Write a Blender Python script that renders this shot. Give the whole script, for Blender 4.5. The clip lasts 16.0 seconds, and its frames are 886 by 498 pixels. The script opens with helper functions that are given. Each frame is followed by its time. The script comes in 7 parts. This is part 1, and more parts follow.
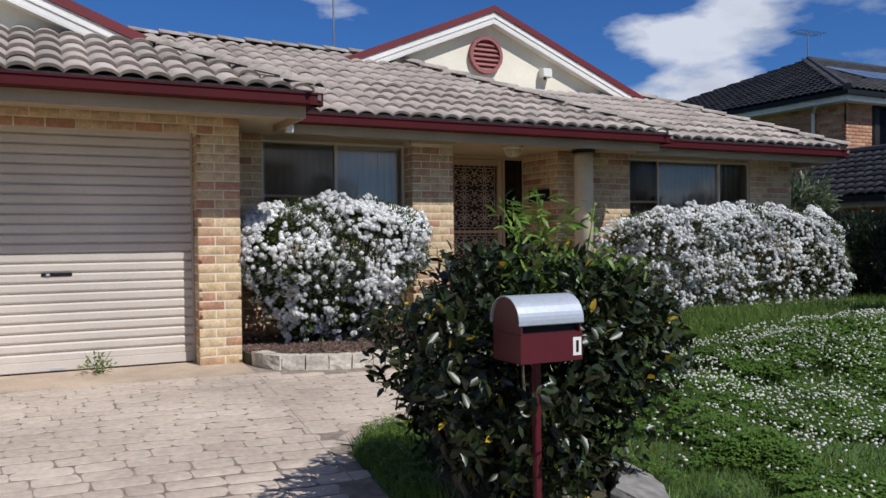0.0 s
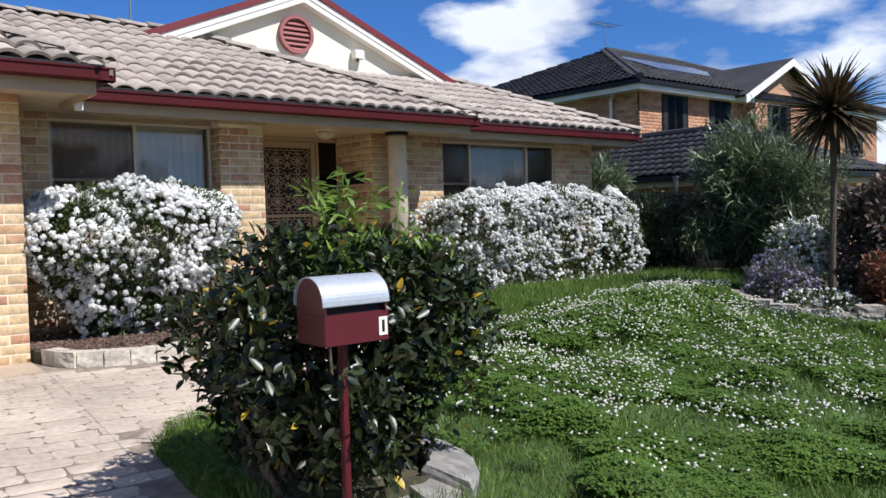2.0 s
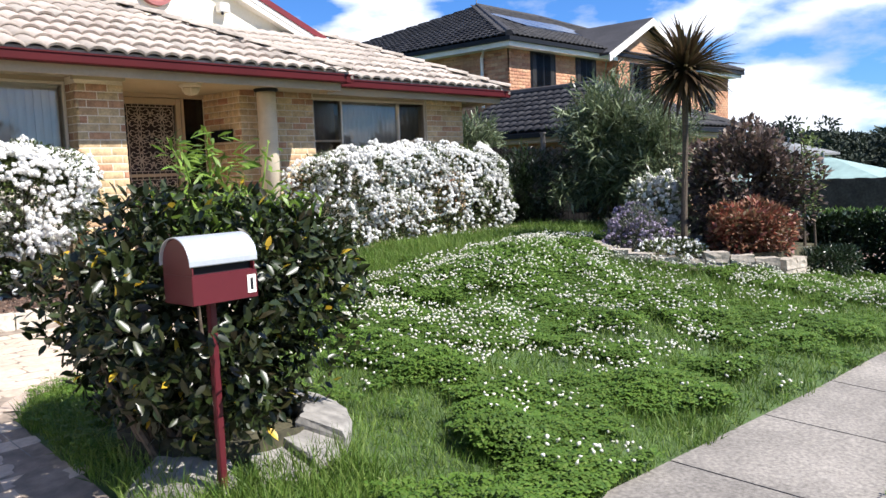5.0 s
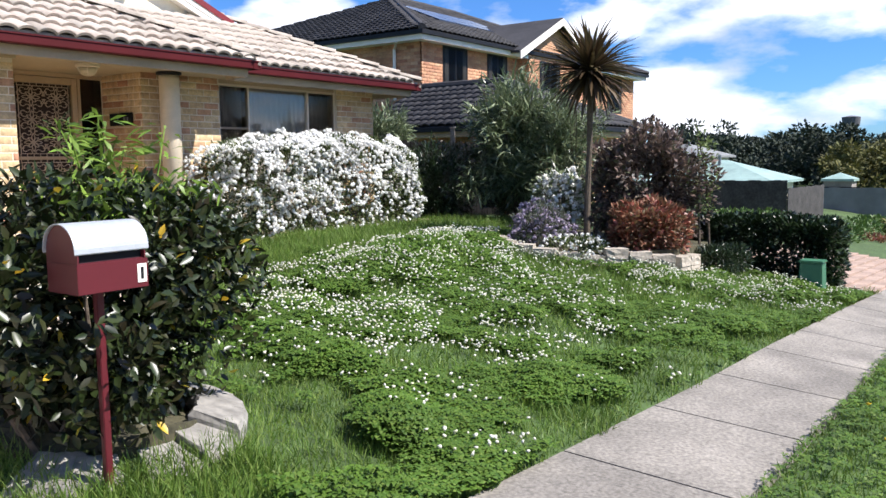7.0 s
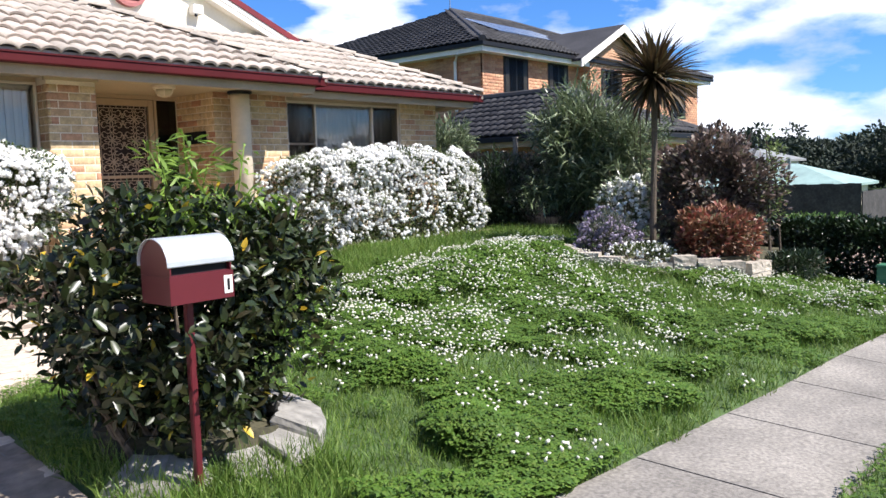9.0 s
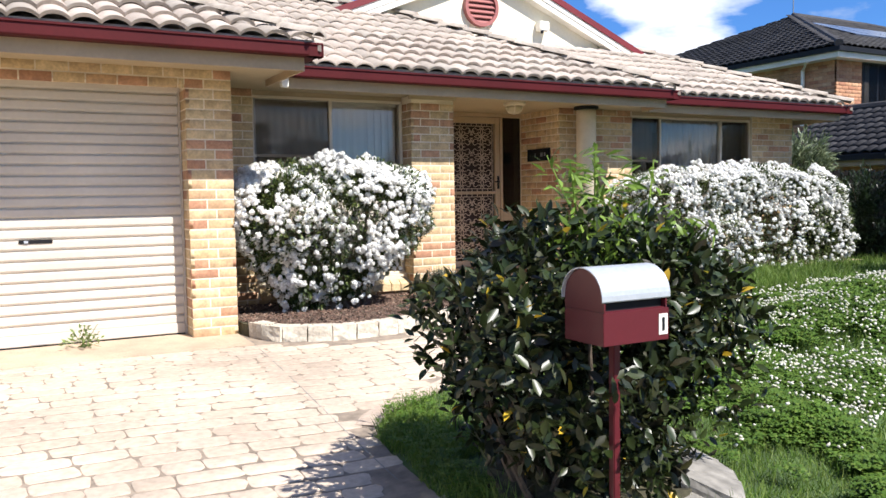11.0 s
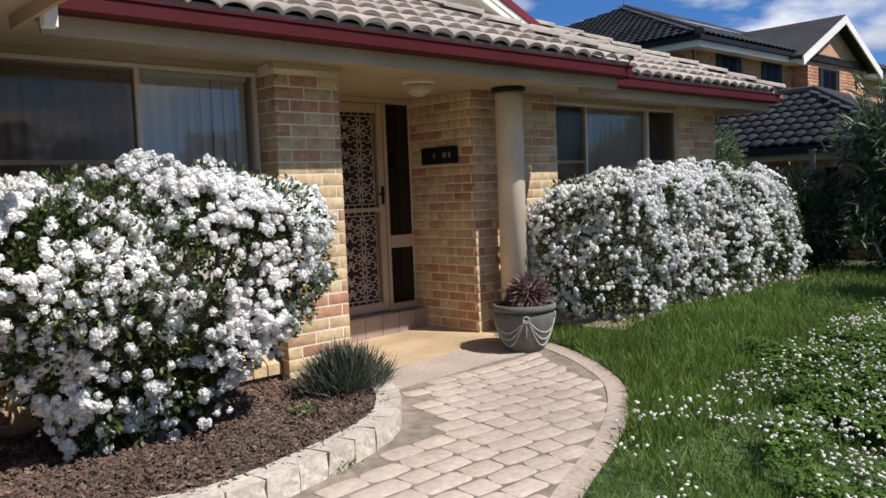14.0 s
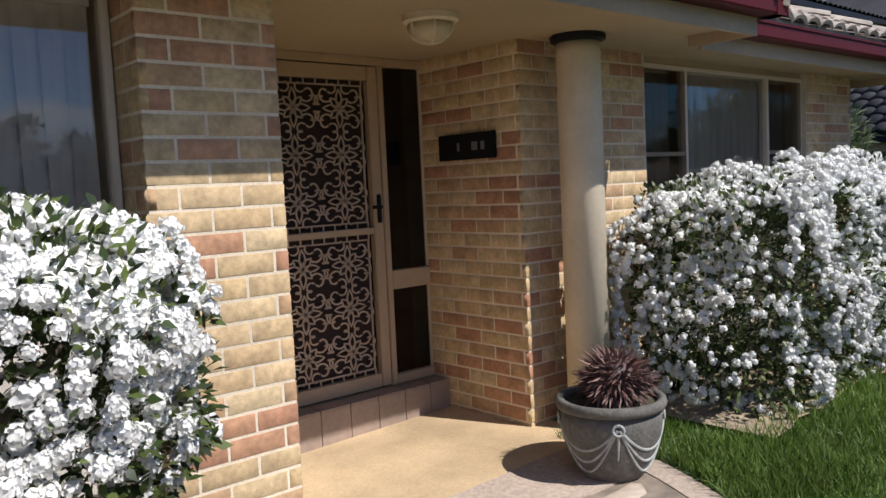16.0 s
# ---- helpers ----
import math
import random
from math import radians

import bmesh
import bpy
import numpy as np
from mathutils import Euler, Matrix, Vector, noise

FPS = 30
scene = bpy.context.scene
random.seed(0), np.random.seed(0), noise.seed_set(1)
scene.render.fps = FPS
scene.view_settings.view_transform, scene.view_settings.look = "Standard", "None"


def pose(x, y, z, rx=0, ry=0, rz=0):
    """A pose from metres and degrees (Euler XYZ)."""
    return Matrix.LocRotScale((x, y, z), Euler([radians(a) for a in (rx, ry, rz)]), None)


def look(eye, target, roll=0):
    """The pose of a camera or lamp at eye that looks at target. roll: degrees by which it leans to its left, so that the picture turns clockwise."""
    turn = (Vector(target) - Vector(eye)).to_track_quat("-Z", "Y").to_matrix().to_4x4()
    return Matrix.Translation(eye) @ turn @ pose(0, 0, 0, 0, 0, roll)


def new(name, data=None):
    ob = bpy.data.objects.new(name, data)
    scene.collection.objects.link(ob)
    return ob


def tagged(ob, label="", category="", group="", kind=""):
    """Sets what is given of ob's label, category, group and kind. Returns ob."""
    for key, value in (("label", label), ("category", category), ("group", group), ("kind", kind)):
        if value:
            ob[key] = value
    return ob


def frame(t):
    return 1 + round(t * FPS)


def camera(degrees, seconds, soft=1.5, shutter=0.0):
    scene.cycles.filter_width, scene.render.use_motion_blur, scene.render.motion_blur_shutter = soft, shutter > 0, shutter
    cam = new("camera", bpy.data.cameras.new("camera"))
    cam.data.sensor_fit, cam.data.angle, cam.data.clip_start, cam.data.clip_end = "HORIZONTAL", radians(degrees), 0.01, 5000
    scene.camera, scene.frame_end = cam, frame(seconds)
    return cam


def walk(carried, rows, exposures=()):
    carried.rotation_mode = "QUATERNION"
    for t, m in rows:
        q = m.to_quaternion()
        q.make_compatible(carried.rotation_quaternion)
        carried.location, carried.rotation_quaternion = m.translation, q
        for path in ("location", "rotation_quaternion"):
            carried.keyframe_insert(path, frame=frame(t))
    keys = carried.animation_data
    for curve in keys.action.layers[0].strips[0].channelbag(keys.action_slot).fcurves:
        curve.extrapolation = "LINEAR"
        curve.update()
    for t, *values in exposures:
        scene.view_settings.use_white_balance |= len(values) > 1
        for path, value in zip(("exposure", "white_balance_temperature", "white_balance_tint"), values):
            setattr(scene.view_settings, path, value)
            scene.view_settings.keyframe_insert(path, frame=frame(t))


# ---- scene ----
cam = camera(57.3, 16.0)
EXPOSURE = [(0.0, -0.17, 5850, 13), (0.5, 0.16, 5850, 13), (1.5, 0.25, 5850, 13), (2.0, 0.36, 5900, 13), (3.0, 1.0, 6150, 13), (4.2, 1.0, 6150, 13), (6.3, 1.0, 6150, 13),
            (8.2, 1.0, 6150, 13), (10.3, 1.18, 6150, 13), (11.0, 0.92, 6200, 12), (11.6, 0.34, 6100, 13), (12.2, -0.06, 6050, 13), (13.0, -0.06, 6150, 13), (14.5, 0.28, 6150, 13), (16.0, 0.22, 6100, 13)]
PATH = [
    (0, (-0.007, 0.486, 1.369), (0.888, 2.274, 1.339), -0.6),
    (0.5, (0.015, 0.482, 1.365), (1.042, 2.197, 1.281), -1.2),
    (1, (0.012, 0.48, 1.372), (1.03, 2.199, 1.293), -1.9),
    (1.5, (0.019, 0.487, 1.375), (1.054, 2.198, 1.368), -2.3),
    (2, (0.094, 0.514, 1.344), (1.356, 2.064, 1.268), -1.6),
    (2.5, (0.094, 0.425, 1.34), (1.589, 1.735, 1.126), -1.2),
    (3, (0.061, 0.338, 1.332), (1.65, 1.526, 1.074), -1.7),
    (3.5, (0.044, 0.31, 1.348), (1.631, 1.5, 1.088), -1.7),
    (4, (0.064, 0.388, 1.341), (1.588, 1.666, 1.133), -2.4),
    (4.2, (0.059, 0.398, 1.345), (1.535, 1.734, 1.154), -2.6),
    (6.3, (0.04, 0.336, 1.349), (1.544, 1.64, 1.154), -0.7),
    (6.5, (0.053, 0.329, 1.347), (1.591, 1.591, 1.144), -0.8),
    (7, (0.071, 0.346, 1.348), (1.679, 1.515, 1.132), -0.6),
    (7.5, (0.045, 0.301, 1.35), (1.65, 1.473, 1.128), -1.0),
    (8, (0.048, 0.297, 1.335), (1.609, 1.531, 1.136), -1.7),
    (10.3, (-0.134, 0.653, 1.375), (1.243, 2.087, 1.161), -0.9),
    (10.5, (-0.133, 0.755, 1.371), (1.124, 2.299, 1.179), -1.1),
    (11, (-0.1, 1.039, 1.38), (0.855, 2.792, 1.253), -0.9),
    (11.5, (-0.037, 1.452, 1.363), (0.766, 3.282, 1.279), -0.8),
    (12, (-0.036, 2.035, 1.407), (0.837, 3.826, 1.234), 0.1),
    (12.5, (0.023, 2.612, 1.484), (0.814, 4.445, 1.352), -0.4),
    (13, (0.196, 3.133, 1.548), (1.295, 4.803, 1.48), -0.5),
    (13.4, (0.448, 3.602, 1.532), (1.653, 5.198, 1.489), -1.8),
    (13.5, (0.513, 3.699, 1.538), (1.73, 5.284, 1.464), -1.8),
    (14, (0.917, 4.259, 1.573), (2.277, 5.718, 1.434), -2.3),
    (14.5, (1.348, 4.795, 1.6), (2.725, 6.243, 1.511), -2.3),
    (15, (1.822, 5.336, 1.643), (3.258, 6.721, 1.511), -2.4),
    (15.5, (2.28, 5.837, 1.685), (3.645, 7.294, 1.56), -3.1),
    (16, (2.835, 6.31, 1.7), (4.142, 7.816, 1.542), -2.7),
]
walk(cam, [(t, look(eye, target, roll)) for t, eye, target, roll in PATH], EXPOSURE)

# ---- sky, sun ----
SUN_FROM = Vector((0.37, -1.0, 1.27)).normalized()
world = bpy.data.worlds.new("sky")
scene.world = world
world.use_nodes = True
wn, wl = world.node_tree.nodes, world.node_tree.links
wn.clear()
w_out = wn.new("ShaderNodeOutputWorld")
w_bg = wn.new("ShaderNodeBackground")
w_sky = wn.new("ShaderNodeTexSky")
w_sky.sky_type, w_sky.sun_disc = "NISHITA", False
w_sky.sun_elevation = math.asin(SUN_FROM.z)
w_sky.sun_rotation = math.atan2(SUN_FROM.x, SUN_FROM.y)
w_sky.air_density, w_sky.dust_density, w_sky.ozone_density = 1.0, 0.3, 2.5
w_bg.inputs["Strength"].default_value = 0.044
w_co = wn.new("ShaderNodeTexCoord")
w_map = wn.new("ShaderNodeMapping")
w_map.inputs["Scale"].default_value = (1.0, 1.0, 2.6)
w_map.inputs["Location"].default_value = (0.62, 0.33, 0.2)
w_noise = wn.new("ShaderNodeTexNoise")
w_noise.inputs["Scale"].default_value = 5.2
w_noise.inputs["Detail"].default_value = 9.0
w_noise.inputs["Roughness"].default_value = 0.52
w_ramp = wn.new("ShaderNodeValToRGB")
w_ramp.color_ramp.elements[0].position, w_ramp.color_ramp.elements[0].color = 0.53, (0, 0, 0, 1)
w_ramp.color_ramp.elements[1].position, w_ramp.color_ramp.elements[1].color = 0.66, (1, 1, 1, 1)
w_shade = wn.new("ShaderNodeTexNoise")
w_shade.inputs["Scale"].default_value = 5.0
w_shade.inputs["Detail"].default_value = 5.0
w_tone = wn.new("ShaderNodeValToRGB")
w_tone.color_ramp.elements[0].position, w_tone.color_ramp.elements[0].color = 0.35, (8.8, 9.7, 11.2, 1)
w_tone.color_ramp.elements[1].position, w_tone.color_ramp.elements[1].color = 0.62, (17.0, 17.3, 17.8, 1)
w_mix = wn.new("ShaderNodeMixRGB")
w_tint = wn.new("ShaderNodeMixRGB")
w_tint.blend_type, w_tint.inputs["Fac"].default_value = "MULTIPLY", 1.0
w_tint.inputs["Color2"].default_value = (0.66, 1.17, 1.90, 1)
wl.new(w_co.outputs["Generated"], w_map.inputs["Vector"])
wl.new(w_map.outputs["Vector"], w_noise.inputs["Vector"])
wl.new(w_map.outputs["Vector"], w_shade.inputs["Vector"])
cover = w_noise.outputs["Fac"]
for aim, wide, narrow, gain in (((0.745, 0.63, 0.235), 13, 4, 0.05), ((0.82, 0.54, 0.22), 10, 3, 0.045), ((0.90, 0.41, 0.14), 14, 4, 0.06), ((0.955, 0.285, 0.09), 12, 4, 0.06),
                                ((0.30, 0.92, 0.26), 26, 12, -0.10), ((0.0, -0.96, 0.28), 75, 30, 0.05)):
    w_dot, w_bank, w_sum = wn.new("ShaderNodeVectorMath"), wn.new("ShaderNodeMapRange"), wn.new("ShaderNodeMath")
    w_dot.operation = "DOT_PRODUCT"
    w_dot.inputs[1].default_value = Vector(aim).normalized()
    w_bank.interpolation_type = "SMOOTHSTEP"
    w_bank.inputs["From Min"].default_value, w_bank.inputs["From Max"].default_value = math.cos(radians(wide)), math.cos(radians(narrow))
    w_bank.inputs["To Min"].default_value, w_bank.inputs["To Max"].default_value = 0.0, gain
    wl.new(w_co.outputs["Generated"], w_dot.inputs[0])
    wl.new(w_dot.outputs["Value"], w_bank.inputs["Value"])
    wl.new(cover, w_sum.inputs[0])
    wl.new(w_bank.outputs["Result"], w_sum.inputs[1])
    cover = w_sum.outputs["Value"]
wl.new(cover, w_ramp.inputs["Fac"])
wl.new(w_shade.outputs["Fac"], w_tone.inputs["Fac"])
wl.new(w_sky.outputs["Color"], w_tint.inputs["Color1"])
wl.new(w_ramp.outputs["Color"], w_mix.inputs["Fac"])
wl.new(w_tint.outputs["Color"], w_mix.inputs["Color1"])
wl.new(w_tone.outputs["Color"], w_mix.inputs["Color2"])
wl.new(w_mix.outputs["Color"], w_bg.inputs["Color"])
wl.new(w_bg.outputs["Background"], w_out.inputs["Surface"])

sun = new("sun", bpy.data.lights.new("sun", "SUN"))
sun.data.energy, sun.data.angle, sun.data.color = 5.0, radians(0.55), (1.0, 0.94, 0.85)
sun.matrix_world = look(SUN_FROM * 30, (0, 0, 0))


# ---- materials ----
def material(name, base, rough=0.7, metal=0.0, grain=30.0, grain_amount=0.25, stain=1.5, stain_amount=0.25,
             bump=0.3, bump_scale=60.0, pick="", picks=(), coat=0.0, thin=0.0, spec=0.5):
    """A surface with grain and stains. pick: 'object' or 'island' chooses among picks for each piece."""
    m = bpy.data.materials.new(name)
    m.use_nodes = True
    n, l = m.node_tree.nodes, m.node_tree.links
    p = n["Principled BSDF"]
    p.inputs["Roughness"].default_value = rough
    p.inputs["Metallic"].default_value = metal
    p.inputs["Coat Weight"].default_value = coat
    p.inputs["Specular IOR Level"].default_value = spec
    co = n.new("ShaderNodeTexCoord")
    geo = n.new("ShaderNodeNewGeometry")
    g = n.new("ShaderNodeTexNoise")
    g.inputs["Scale"].default_value, g.inputs["Detail"].default_value = grain, 4
    s = n.new("ShaderNodeTexNoise")
    s.inputs["Scale"].default_value, s.inputs["Detail"].default_value = stain, 5
    for t in (g, s):
        l.new(geo.outputs["Position"], t.inputs["Vector"])
    if pick:
        ramp = n.new("ShaderNodeValToRGB")
        ramp.color_ramp.interpolation = "CONSTANT" if pick == "object" else "LINEAR"
        while len(ramp.color_ramp.elements) < len(picks):
            ramp.color_ramp.elements.new(0.5)
        for i, c in enumerate(picks):
            ramp.color_ramp.elements[i].position = i / len(picks) if pick == "object" else i / max(1, len(picks) - 1)
            ramp.color_ramp.elements[i].color = (*c, 1)
        if pick == "object":
            src = n.new("ShaderNodeObjectInfo").outputs["Random"]
        else:
            src = geo.outputs["Random Per Island"]
        l.new(src, ramp.inputs["Fac"])
        colour = ramp.outputs["Color"]
    else:
        rgb = n.new("ShaderNodeRGB")
        rgb.outputs[0].default_value = (*base, 1)
        colour = rgb.outputs[0]
    for tex, amount in ((g, grain_amount), (s, stain_amount)):
        mr = n.new("ShaderNodeMapRange")
        mr.inputs["From Min"].default_value, mr.inputs["From Max"].default_value = 0.3, 0.7
        mr.inputs["To Min"].default_value, mr.inputs["To Max"].default_value = 1 - amount, 1 + amount * 0.6
        l.new(tex.outputs["Fac"], mr.inputs["Value"])
        mul = n.new("ShaderNodeMixRGB")
        mul.blend_type, mul.inputs["Fac"].default_value = "MULTIPLY", 1.0
        l.new(colour, mul.inputs["Color1"])
        l.new(mr.outputs["Result"], mul.inputs["Color2"])
        colour = mul.outputs["Color"]
    l.new(colour, p.inputs["Base Color"])
    if bump:
        b = n.new("ShaderNodeTexNoise")
        b.inputs["Scale"].default_value, b.inputs["Detail"].default_value = bump_scale, 3
        l.new(geo.outputs["Position"], b.inputs["Vector"])
        bn = n.new("ShaderNodeBump")
        bn.inputs["Strength"].default_value, bn.inputs["Distance"].default_value = bump, 0.01
        l.new(b.outputs["Fac"], bn.inputs["Height"])
        l.new(bn.outputs["Normal"], p.inputs["Normal"])
    if thin:
        tr = n.new("ShaderNodeBsdfTranslucent")
        l.new(colour, tr.inputs["Color"])
        mix = n.new("ShaderNodeMixShader")
        mix.inputs["Fac"].default_value = thin
        l.new(p.outputs["BSDF"], mix.inputs[1])
        l.new(tr.outputs["BSDF"], mix.inputs[2])
        l.new(mix.outputs["Shader"], n["Material Output"].inputs["Surface"])
    return m


def glass_material(name, tint=(0.88, 0.9, 0.9), gloss=0.025, edge=0.5):
    m = bpy.data.materials.new(name)
    m.use_nodes = True
    n, l = m.node_tree.nodes, m.node_tree.links
    n.remove(n["Principled BSDF"])
    t, g, f, mix = (n.new("ShaderNodeBsdfTransparent"), n.new("ShaderNodeBsdfGlossy"),
                    n.new("ShaderNodeLayerWeight"), n.new("ShaderNodeMixShader"))
    f.inputs["Blend"].default_value = 0.5
    p5, sc = n.new("ShaderNodeMath"), n.new("ShaderNodeMath")
    p5.operation, p5.inputs[1].default_value = "POWER", 4.0
    sc.operation, sc.inputs[1].default_value, sc.inputs[2].default_value = "MULTIPLY_ADD", edge, gloss
    t.inputs["Color"].default_value = (*tint, 1)
    g.inputs["Roughness"].default_value = 0.02
    l.new(f.outputs["Facing"], p5.inputs[0])
    l.new(p5.outputs["Value"], sc.inputs[0])
    l.new(sc.outputs["Value"], mix.inputs["Fac"])
    l.new(t.outputs["BSDF"], mix.inputs[1])
    l.new(g.outputs["BSDF"], mix.inputs[2])
    l.new(mix.outputs["Shader"], n["Material Output"].inputs["Surface"])
    return m


